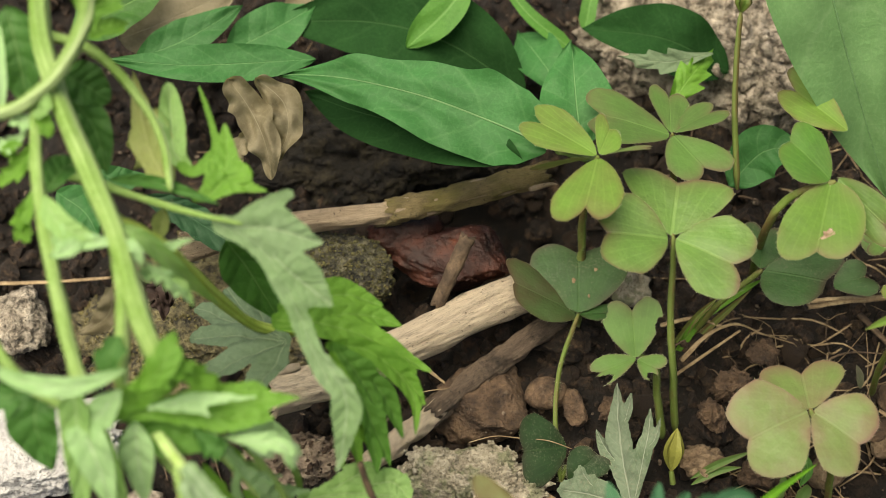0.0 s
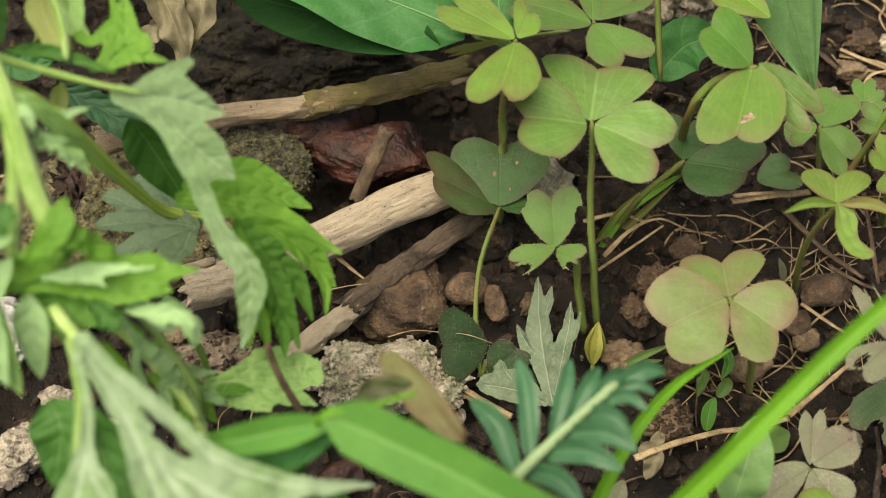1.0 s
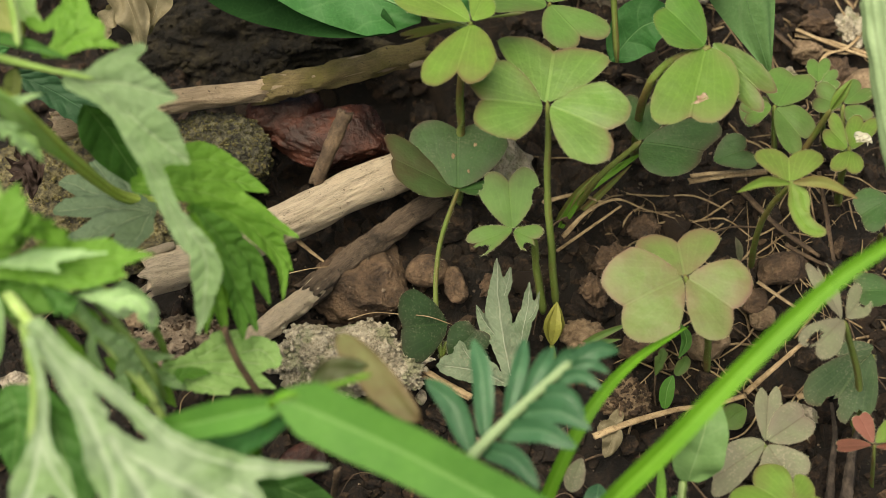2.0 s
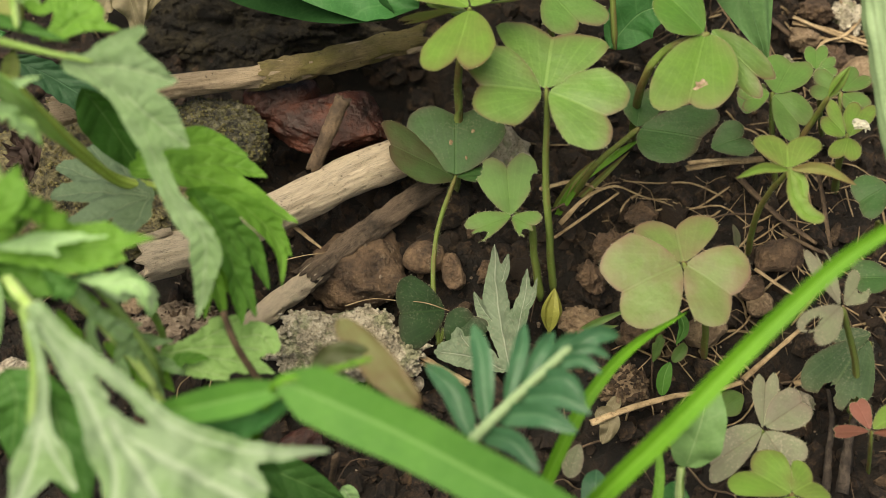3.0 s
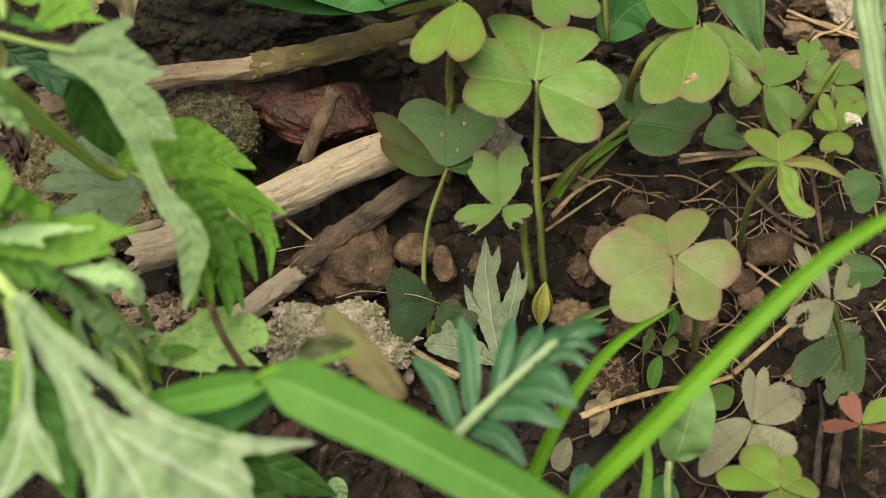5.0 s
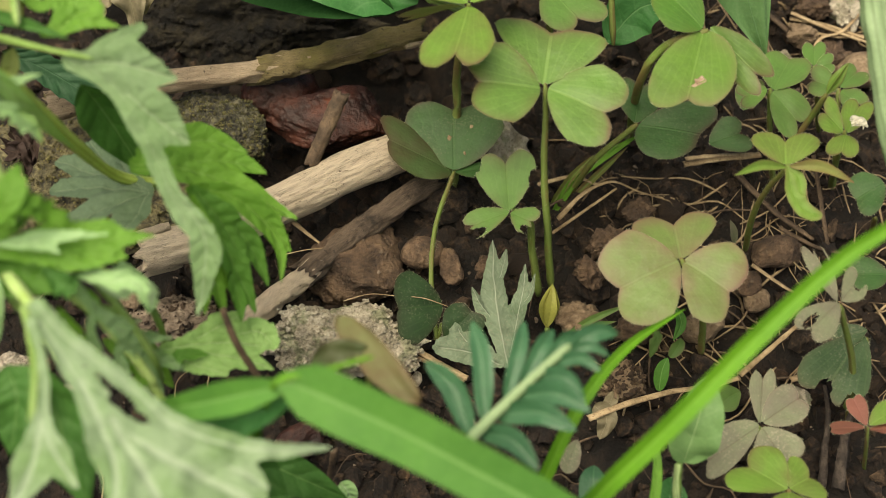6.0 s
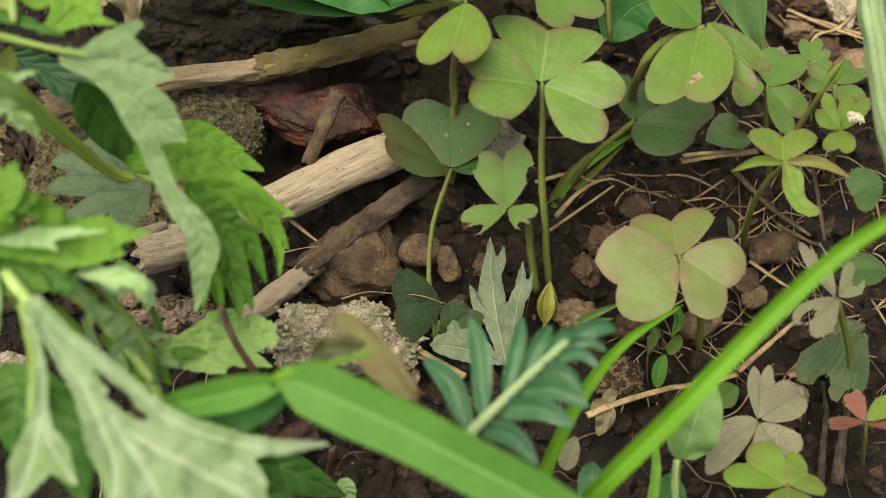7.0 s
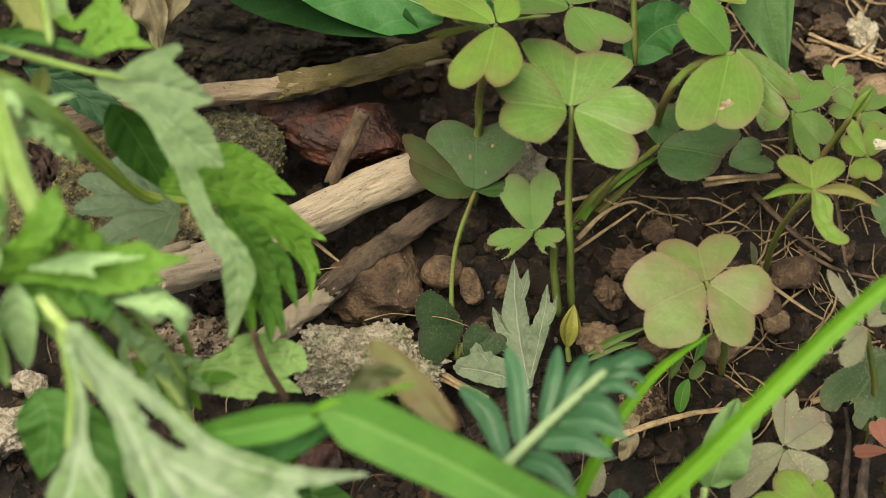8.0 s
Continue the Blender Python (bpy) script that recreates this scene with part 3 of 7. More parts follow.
def leaf(pts, width, shape=shape_lance, teeth=0, cut=0.0, shear=0.0, fold=0.15, wave=0.0, up=UP, up_end=None, n=28, across=4, seed=0.0, lop=0.0, bm=None, curl=0.0, sides=None, ripple=0.0):
    """A leaf along a spine: width is its greatest half width; teeth of depth cut point towards the tip."""
    bm = bm or bmesh.new()
    uvl = bm.loops.layers.uv.verify()
    edge = bm.verts.layers.float.get("edge") or bm.verts.layers.float.new("edge")
    if teeth:
        n = max(n, teeth * 8)
    if sides:
        n = max(n, 56)
    line = curve(pts, n)
    up, up_end = Vector(up).normalized(), Vector(up_end or up).normalized()
    rows = []
    for i, q in enumerate(line):
        s = i / n
        tg = (line[min(i + 1, n)] - line[max(i - 1, 0)]).normalized()
        u = up.lerp(up_end, s)
        side = tg.cross(u).normalized()
        nor = side.cross(tg)
        row = []
        for k in range(-across, across + 1):
            x = k / across
            w = width * max(along(sides[0 if x > 0 else 1], s) if sides else shape(s), 0.012) * (1 + lop * (1 if x > 0 else -1))
            ph = (s * teeth + (0.35 if x > 0 else 0.0) + 0.25 * noise.noise(Vector((s * 3, seed, x > 0)))) % 1.0
            saw = (ph / 0.75 if ph < 0.75 else (1 - ph) / 0.25) if teeth else 1.0
            w *= 1 - cut * (1 - saw) * min(1, s * 4)
            w *= 1 + 0.08 * noise.noise(Vector((s * 5, seed + 7, 2 if x > 0 else -2)))
            h = fold * abs(x) * w - curl * x * x * w + wave * width * noise.noise(Vector((s * 4 + seed, x * 1.3, seed))) * min(1.0, abs(x) * 2.5)
            if ripple:
                turn = s * 17 + (2.1 if x > 0 else 0.0) + 3 * noise.noise(Vector((s * 4, seed, x > 0)))
                h += ripple * width * x * x * math.sin(turn)
                w *= 1 + 0.35 * ripple * math.sin(turn + 0.8)
            v = bm.verts.new(q + side * x * w + tg * shear * abs(x) * w + nor * h)
            v[edge] = max(abs(x) ** 2, s ** 6)
            row.append(v)
        rows.append(row)
    for i in range(n):
        for k in range(2 * across):
            f = bm.faces.new((rows[i][k], rows[i][k + 1], rows[i + 1][k + 1], rows[i + 1][k]))
            for lp, (du, dv) in zip(f.loops, ((0, 0), (0, 1), (1, 1), (1, 0))):
                lp[uvl].uv = ((i + du) / n, (k + dv) / (2 * across))
    return bm


def heart(c, a, b, k=1.0, fold=0.17, cup=0.17, notch=0.84, full=0.83, wide=0.70, side_power=1.5, nx=28, ny=12, seed=0.0, bites=(), fuzz=None):
    """A heart-shaped leaflet: its base c, and a and b, the ends of its greatest width; k stretches its length,
    wide says how far along it is widest.
    bites: (x, y, r) of holes in the leaflet's own plane, cut clean through."""
    bm = bmesh.new()
    uvl = bm.loops.layers.uv.verify()
    edge = bm.verts.layers.float.new("edge")
    c, a, b = Vector(c), Vector(a), Vector(b)
    axis, side = ((a + b) / 2 - c) * k, (b - a) / 2
    nor = side.cross(axis).normalized()
    if nor.dot(UP) < 0:
        nor = -nor
    size = side.length
    cols = []
    for i in range(nx + 1):
        t = -1 + 2 * i / nx
        x = math.sin(t * math.pi / 2) * 0.35 + t * 0.65
        m = abs(x)
        lo = wide * (1 - (1 - m ** side_power) ** full)
        top = 0.52
        hi = wide + (1.05 - wide) * math.sqrt(max(0, 1 - ((m - top) / (1 - top)) ** 2)) if m > top else notch + (1.05 - notch) * math.sin(math.pi / 2 * m / top) ** 0.8
        jag = 1 + 0.02 * noise.noise(Vector((x * 4 + seed, seed, 0)))
        col = []
        for j in range(ny + 1):
            y = lo + (hi * jag - lo) * j / ny
            h = (fold * m - cup * (x * x * 0.6 + (y - 0.5) ** 2) + 0.05 * noise.noise(Vector((x * 1.6 + seed, y * 2, seed)))) * size
            v = bm.verts.new(c + axis * (y / wide) + side * x + nor * h)
            # base sides take rim colour too: purple edges plus painted shade of the gaps
            v[edge] = max((j / ny) ** 3, m ** 4, 0.95 * (1 - j / ny) ** 4 * min(1, m * 3))
            col.append((v, x, y))
        cols.append(col)
    for i in range(nx):
        for j in range(ny):
            q = (cols[i][j], cols[i + 1][j], cols[i + 1][j + 1], cols[i][j + 1])
            mx, my = sum(p[1] for p in q) / 4, sum(p[2] for p in q) / 4
            if any((mx - bx) ** 2 + (my - by) ** 2 < br * br for bx, by, br in bites):
                continue
            try:
                f = bm.faces.new([p[0] for p in q])
            except ValueError:
                continue
            for lp, p in zip(f.loops, q):
                lp[uvl].uv = (p[2], p[1] * 0.5 + 0.5)
    bmesh.ops.remove_doubles(bm, verts=bm.verts, dist=1e-6)
    if fuzz is not None:
        rnd = random.Random(int(seed * 77) % 9999)
        mid = c + axis * (0.63 / wide)
        for e in [e for e in bm.edges if e.is_boundary]:
            for k in range(4):
                p = e.verts[0].co.lerp(e.verts[1].co, rnd.random())
                out = ((p - mid).normalized() + nor * rnd.uniform(-0.3, 0.5) + Vector((rnd.uniform(-1, 1), rnd.uniform(-1, 1), rnd.uniform(-1, 1))) * 0.3).normalized()
                wd = (e.verts[1].co - e.verts[0].co).normalized() * 0.00001
                fuzz.faces.new((fuzz.verts.new(p - wd), fuzz.verts.new(p + wd), fuzz.verts.new(p + out * rnd.uniform(0.0001, 0.00028))))
    return bm


def frond(root, material, origin, along, across, lobes, join=0.35, fold=0.0, bow=0.0, wave=0.5, jag=0.12, seed=0.0, name="leaf", label=""):
    """A deeply cut leaf: lobes run into one another in one sheet. Each lobe is its axis in the leaf's own plane, its half width
    (all in millimetres) and its tip: 0 pointed, 1 round, 2 a strap of even width. bow bends the sheet back, wave ruffles it."""
    axes = []
    for pts, w, tip in lobes:
        line = np.array([tuple(p)[:2] for p in curve([(x, y, 0) for x, y in pts], 14)])
        axes.append((line, w, tip))
    low = np.min([a.min(axis=0) - w for a, w, _ in axes], axis=0) - 0.3
    high = np.max([a.max(axis=0) + w for a, w, _ in axes], axis=0) + 0.3
    step = max(high - low) / 84
    gx, gy = np.arange(low[0], high[0] + step, step), np.arange(low[1], high[1] + step, step)
    X, Y = np.meshgrid(gx, gy, indexing="ij")

    def field(px, py):
        """For each lobe: the distance outside its margin, the place along it and across it."""
        out = []
        for line, w, tip in axes:
            d, at, off = np.full(px.shape, 1e9), np.zeros(px.shape), np.zeros(px.shape)
            n = len(line) - 1
            for i in range(n):
                a, b = line[i], line[i + 1]
                v = b - a
                h = np.clip(((px - a[0]) * v[0] + (py - a[1]) * v[1]) / max(1e-9, v @ v), 0, 1)
                dx, dy = px - a[0] - h * v[0], py - a[1] - h * v[1]
                t = (i + h) / n
                body = np.clip(0.35 + 1.5 * t, 0, 1)
                if tip == 0:
                    f = body * np.clip((1 - t) / 0.5, 0, 1) ** 0.8
                elif tip == 1:
                    f = body * np.sqrt(np.clip(1 - (np.clip(t - 0.6, 0, 1) / 0.4) ** 2, 0, 1))
                else:
                    f = np.sqrt(np.clip(1 - (np.clip(t - 0.85, 0, 1) / 0.15) ** 2, 0, 1))
                r = np.hypot(dx, dy)
                e = r - w * f
                near = e < d
                d, at = np.where(near, e, d), np.where(near, t, at)
                off = np.where(near, np.sign(v[0] * dy - v[1] * dx) * r / w, off)
            out.append((d, at, off))
        return out

    fs = field(X, Y)
    D = -join * np.log(sum(np.exp(np.clip(-f[0] / join, -60, 60)) for f in fs))
    for i in range(D.shape[0]):
        for j in range(D.shape[1]):
            if abs(D[i, j]) < 3 * step:
                D[i, j] += jag * (noise.noise(Vector((X[i, j] * 1.1 + seed, Y[i, j] * 1.1, seed))) + 0.7 * noise.noise(Vector((X[i, j] * 2.6, Y[i, j] * 2.6 + seed, 3.0))))
    origin, ax, ay = Vector(origin), Vector(along).normalized(), Vector(across).normalized()
    az = ax.cross(ay)
    if az.dot(UP) < 0:
        az = -az
    size = max(high - low)
    bm = bmesh.new()
    uvl = bm.loops.layers.uv.verify()
    edge = bm.verts.layers.float.new("edge")
    made, spots = {}, []

    def vert(key, x, y, d):
        if key not in made:
            made[key] = len(spots)
            spots.append((x, y, d))
        return made[key]

    cells = []
    for i in range(D.shape[0] - 1):
        for j in range(D.shape[1] - 1):
            ring = ((i, j), (i + 1, j), (i + 1, j + 1), (i, j + 1))
            if min(D[q] for q in ring) >= 0:
                continue
            poly = []
            for a, b in zip(ring, ring[1:] + ring[:1]):
                if D[a] < 0:
                    poly.append(vert(a, X[a], Y[a], D[a]))
                if (D[a] < 0) != (D[b] < 0):
                    lo, hi = (a, b) if a < b else (b, a)
                    u = D[lo] / (D[lo] - D[hi])
                    poly.append(vert((lo, hi), X[lo] + (X[hi] - X[lo]) * u, Y[lo] + (Y[hi] - Y[lo]) * u, 0.0))
            if len(poly) > 2:
                cells.append(poly)
    spots = np.array(spots)
    mids = np.array([spots[c].mean(axis=0) for c in cells])
    nearest = np.argmin(np.array([f[0] for f in field(mids[:, 0], mids[:, 1])]), axis=0)
    allf = field(spots[:, 0], spots[:, 1])
    owner = np.argmin(np.array([f[0] for f in allf]), axis=0)
    verts = []
    for q, (x, y, d) in enumerate(spots):
        k = owner[q]
        rib, w = abs(allf[k][2][q]), axes[k][1]
        h = -bow * (x / size) ** 2 * size + fold * rib * w - 0.10 * w * max(0.0, 1 - rib / 0.12)
        h += wave * (noise.noise(Vector((x * 0.33 + seed, y * 0.33, seed))) + 0.4 * noise.noise(Vector((x * 0.9, y * 0.9, seed + 4))))
        v = bm.verts.new(origin + (ax * x + ay * y + az * h) * 0.001)
        v[edge] = max(0.0, min(1.0, 1 + d / 0.9))
        verts.append(v)
    for poly, k in zip(cells, nearest):
        if len(set(poly)) < len(poly):
            continue
        f = bm.faces.new([verts[q] for q in poly])
        for lp, q in zip(f.loops, poly):
            lp[uvl].uv = (allf[k][1][q], 0.5 + 0.5 * allf[k][2][q])
    return part(name, bm, material, root, label)


def stone(centre, radii, turn=(0, 0, 0), rough=0.22, facets=0.0, seed=0.0, detail=4, knobs=None):
    """A broken or worn stone: a ball drawn out, chipped flat on some sides and roughened."""
    bm = bmesh.new()
    bmesh.ops.create_icosphere(bm, subdivisions=detail, radius=1.0)
    rot = Euler([radians(t) for t in turn]).to_matrix()
    rnd = random.Random(int(seed * 100) + 3)
    planes = [(Vector((rnd.gauss(0, 1), rnd.gauss(0, 1), rnd.gauss(0, 1))).normalized(), rnd.uniform(0.55, 0.85)) for _ in range(9)]
    for v in bm.verts:
        p = v.co.copy()
        if facets:
            for pn, d in planes:
                over = p.dot(pn) - d
                if over > 0:
                    p -= pn * over * facets
        o = Vector((seed * 3.1, seed, 0))
        w = 1 + rough * noise.fractal(p * 1.6 + o, 0.9, 2.0, 5) + rough * 0.28 * noise.noise(p * 8 + o) + rough * 0.2 * noise.noise(p * 19 + o) + (rough * 0.16 * noise.noise(p * 41 + o) if detail > 4 else 0)
        if knobs:
            d = noise.voronoi(p * knobs[0] + o)[0]
            w += knobs[1] * (0.45 - min(d[0], 0.9)) + 0.4 * knobs[1] * (0.45 - noise.voronoi(p * knobs[0] * 2.3 + o)[0][0])
        p = Vector((p.x * radii[0], p.y * radii[1], p.z * radii[2])) * w
        v.co = rot @ p + Vector(centre)
    return bm


def ground_height(x, y):
    """The bank: nearly level in front, rising behind, and lumpy."""
    base = 0.0050 + -0.0061 * max(-0.15, min(0.15, x)) + 0.3616 * max(-0.07, min(0.12, y))
    far = max(0.0, max(abs(x) - 0.12, abs(y - 0.03) - 0.10))
    p = Vector((x, y, 0.0))
    lump = 0.0045 * noise.fractal(p * 45, 0.9, 2.0, 4) + 0.0016 * noise.fractal(p * 230, 0.8, 2.0, 3)
    if far > 0:
        lump = lump * max(0.0, 1 - far / 0.3) + min(0.25, far * 0.05) * noise.noise(p * 1.5) * (1 if far < 3 else 3 / far)
    hollow = 0.016 * math.exp(-((x + 0.012) / 0.022) ** 2 - ((y - 0.047) / 0.012) ** 2) + 0.005 * math.exp(-((x + 0.032) / 0.014) ** 2 - ((y - 0.016) / 0.007) ** 2)
    return base + lump - 0.0015 - hollow


def sheet():
    bm = bmesh.new()
    def axis(lo, hi, step):
        a = [lo + step * i for i in range(int((hi - lo) / step) + 1)]
        g, lead, tail = step * 2, [], []
        d = 0
        while d < 300:
            d += g
            g *= 1.35
            lead.append(a[0] - d)
            tail.append(a[-1] + d)
        return lead[::-1] + a + tail
    xs, ys = axis(-0.105, 0.105, 0.0009), axis(-0.06, 0.125, 0.0009)
    grid = [[bm.verts.new((x, y, ground_height(x, y))) for x in xs] for y in ys]
    for j in range(len(ys) - 1):
        for i in range(len(xs) - 1):
            bm.faces.new((grid[j][i], grid[j][i + 1], grid[j + 1][i + 1], grid[j + 1][i]))
    return bm


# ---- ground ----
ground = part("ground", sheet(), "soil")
tagged(ground, "dark brown crumbly damp soil bank with small lumps", "soil", kind="structure")


def chips(rnd):
    """Ten small broken shapes of about unit size."""
    forms = []
    for k in range(10):
        b = bmesh.new()
        bmesh.ops.create_icosphere(b, subdivisions=2, radius=1.0)
        cuts = [(Vector((rnd.gauss(0, 1), rnd.gauss(0, 1), rnd.gauss(0, 1))).normalized(), rnd.uniform(0.35, 0.75)) for _ in range(8)]
        vs = []
        for v in b.verts:
            q = v.co.copy()
            for pn, d in cuts:
                q -= pn * max(0.0, q.dot(pn) - d)
            vs.append(q * (1 + 0.35 * noise.noise(q * 2.1 + Vector((k * 5, 0, 0))) + 0.3 * noise.noise(q * 5.5 + Vector((k, 9, 0)))))
        forms.append((vs, [[v.index for v in f.verts] for f in b.faces]))
        b.free()
    return forms


def crumbs(count, lo, hi, seed, material="crumb", name="soil_crumbs"):
    """Loose crumbs of soil and grit strewn over the bank."""
    rnd = random.Random(seed)
    forms = chips(rnd)
    verts, faces = [], []
    for _ in range(count):
        x, y = rnd.uniform(-0.10, 0.10), rnd.uniform(-0.055, 0.12)
        r = lo * (hi / lo) ** (rnd.random() ** 2.2)
        vs, fs = forms[rnd.randrange(10)]
        rot = Euler((rnd.uniform(0, 6), rnd.uniform(0, 6), rnd.uniform(0, 6))).to_matrix() @ Matrix.Diagonal((r, r * rnd.uniform(0.7, 1), r * rnd.uniform(0.55, 0.9)))
        o = Vector((x, y, ground_height(x, y) + r * 0.25))
        n0 = len(verts)
        verts += [rot @ v + o for v in vs]
        faces += [[n0 + i for i in f] for f in fs]
    me = bpy.data.meshes.new(name)
    me.from_pydata(verts, [], faces)
    me.materials.append(M[material])
    return new(name, me)


tagged(crumbs(13000, 0.0003, 0.0034, 5), "loose brown crumbs of soil and grit on the bank", "soil crumbs", kind="stuff")

tagged(crumbs(700, 0.0009, 0.0022, 15, "clod", "soil_lumps"), "dull brown lumps of soil on the bank", "soil lumps", kind="stuff")


def lumps(count, seed):
    """Larger lumps of soil in front, each by itself, half sunk in the ground."""
    rnd = random.Random(seed)
    meshes = []
    for vs, fs in chips(rnd):
        me = bpy.data.meshes.new("lump")
        me.from_pydata(vs, [], fs)
        me.materials.append(M["clod"])
        meshes.append(me)
    for _ in range(count):
        x, y, r = rnd.uniform(-0.035, 0.075), rnd.uniform(-0.035, 0.060), rnd.uniform(0.0012, 0.0017) * (2.1 ** rnd.random() ** 2)
        ob = new("lump", meshes[rnd.randrange(10)])
        ob.matrix_world = Matrix.Translation((x, y, ground_height(x, y) + 0.2 * r)) @ Euler((rnd.uniform(0, 6), rnd.uniform(0, 6), rnd.uniform(0, 6))).to_matrix().to_4x4() @ Matrix.Diagonal((r, r * 0.85, r * 0.7, 1))
        ob.parent = ground


lumps(280, 31)

tagged(crumbs(2600, 0.00016, 0.0008, 6, "grit", "pale_grit"), "pale sandy grit scattered over the soil", "grit", kind="stuff")

# ---- stones ----
def rock(name, label, centre, radii, material, turn=(0, 0, 0), rough=0.22, facets=0.0, seed=0.0, category="stone", detail=5, knobs=None):
    return tagged(part(name, stone(centre, radii, turn, rough, facets, seed, detail, knobs), material), label, category)


rock("mossy_stone", "dark grey stone dotted with moss behind the sticks", (-0.0350, 0.0306, 0.0219), (0.0090, 0.0068, 0.006), "moss_stone", (0, 0, -20), 0.16, 0.6, 1.1, detail=6, knobs=(12.0, 0.03))
rock("brick_fragment", "broken red brick fragment lying in the shade", (-0.0174, 0.0360, 0.0209), (0.0128, 0.0066, 0.0047), "brick", (6, 8, -14), 0.11, 1.0, 2.4, "brick", 6)
rock("brick_fragment", "darker piece of red brick broken off beside the large one", (-0.0262, 0.0392, 0.0232), (0.0062, 0.0050, 0.0042), "brick", (0, 14, 25), 0.12, 1.0, 5.9, "brick", 5)
rock("mortar_lump", "rough pale lump of old mortar with green algae", (-0.0153, 0.0003, 0.0092), (0.0115, 0.0065, 0.0055), "mortar", (0, 0, -6), 0.3, 0.5, 3.2, detail=6, knobs=(9.0, 0.10))
rock("brown_stone", "smooth brown stone half buried in soil", (-0.0129, 0.0122, 0.0115), (0.0088, 0.0068, 0.005), "brown_stone", (20, 0, 20), 0.14, 0.9, 4.7)
rock("pebble", "small rounded brown pebble", (-0.0034, 0.0141, 0.0131), (0.0035, 0.0027, 0.0025), "brown_stone", (0, 0, 0), 0.1, 0.3, 5.1, "pebble", 4)
rock("pebble", "small angular brown pebble", (0.0011, 0.0120, 0.0123), (0.0020, 0.0034, 0.0022), "brown_stone", (0, 0, 10), 0.2, 0.7, 6.3, "pebble", 4)
rock("large_mossy_stone", "large dark stone covered with ochre moss specks", (-0.0586, 0.0276, 0.0135), (0.020, 0.014, 0.008), "moss_ochre", (15, 0, 0), 0.25, 0.3, 7.7, detail=6, knobs=(13.0, 0.06))
rock("earth_clod", "dark compacted clod of earth, leaf shade put into its colour", (-0.0351, 0.0590, 0.0238), (0.022, 0.013, 0.009), "earth", (10, 0, 0), 0.30, 0.7, 8.5, "clod", 6, (6.0, 0.06))
rock("grey_stone", "small rough grey stone beside the stems", (-0.0873, 0.0231, 0.0176), (0.0050, 0.0060, 0.0045), "concrete", (0, 0, 15), 0.25, 0.4, 9.9)
rock("pale_stone", "large whitish stone under the mugwort", (-0.0820, 0.0040, 0.0098), (0.013, 0.010, 0.006), "white_stone", (0, 0, 10), 0.2, 0.5, 10.4, detail=6, knobs=(12.0, 0.04))
rock("concrete_block", "weathered exposed-aggregate concrete behind the plants", (0.0280, 0.0837, 0.0263), (0.032, 0.022, 0.020), "concrete", (0, 0, -8), 0.22, 0.6, 11.2, "concrete", 6, (7.5, 0.13))
rock("earth_clod", "flat grey clod of dried soil", (-0.0419, 0.0041, 0.0077), (0.0085, 0.0045, 0.0035), "grit", (0, 0, 10), 0.3, 0.4, 12.6, "clod", 6, (10.0, 0.10))
rock("earth_clod", "crumbly pale brown clod beside a straw", (0.0267, -0.0041, 0.0054), (0.0032, 0.0034, 0.0025), "pebble", (0, 0, 10), 0.4, 0.5, 13.3, "clod")

def grains(ob, count, lo, hi, material, name, seed):
    """Grains stuck fast on the upper faces of a stone, as one part of it."""
    rnd = random.Random(seed)
    forms = chips(rnd)
    pool = [v for v in ob.data.vertices if v.normal.dot(UP) > 0.1]
    verts, faces = [], []
    for _ in range(count):
        v = pool[rnd.randrange(len(pool))]
        r = lo * (hi / lo) ** (rnd.random() ** 2)
        rot = Euler((rnd.uniform(0, 6), rnd.uniform(0, 6), rnd.uniform(0, 6))).to_matrix() * r
        vs, fs = forms[rnd.randrange(10)]
        n0 = len(verts)
        verts += [rot @ q + v.co + v.normal * r * 0.2 for q in vs]
        faces += [[n0 + i for i in f] for f in fs]
    me = bpy.data.meshes.new(name)
    me.from_pydata(verts, [], faces)
    me.materials.append(M[material])
    me.polygons.foreach_set("use_smooth", [True] * len(me.polygons))
    out = new(name, me)
    out.parent = ob
    return tagged(out, kind="stuff")


for ob in list(scene.objects):
    base = ob.name.split(".")[0]
    if base == "mortar_lump":
        grains(ob, 3000, 0.00013, 0.0006, "mortar", "aggregate", 3)
    elif base == "concrete_block":
        grains(ob, 700, 0.0005, 0.0026, "concrete", "aggregate", 4)
    elif base in ("mossy_stone", "large_mossy_stone"):
        grains(ob, 1500 if base == "mossy_stone" else 3600, 0.0001, 0.0004, "moss" if base == "mossy_stone" else "moss_gold", "moss", 5)
    elif base == "brick_fragment":
        grains(ob, 90, 0.0001, 0.00035, "brick", "chip", 6)
    elif base == "earth_clod" and ob["label"].startswith("dark compacted"):
        grains(ob, 300, 0.0003, 0.0011, "earth", "crumb", 9)
    elif base == "earth_clod":
        grains(ob, 160, 0.0002, 0.0008, "clod", "crumb", 8)
    elif base == "brown_stone":
        grains(ob, 40, 0.00012, 0.0004, "grit", "grit", 7)

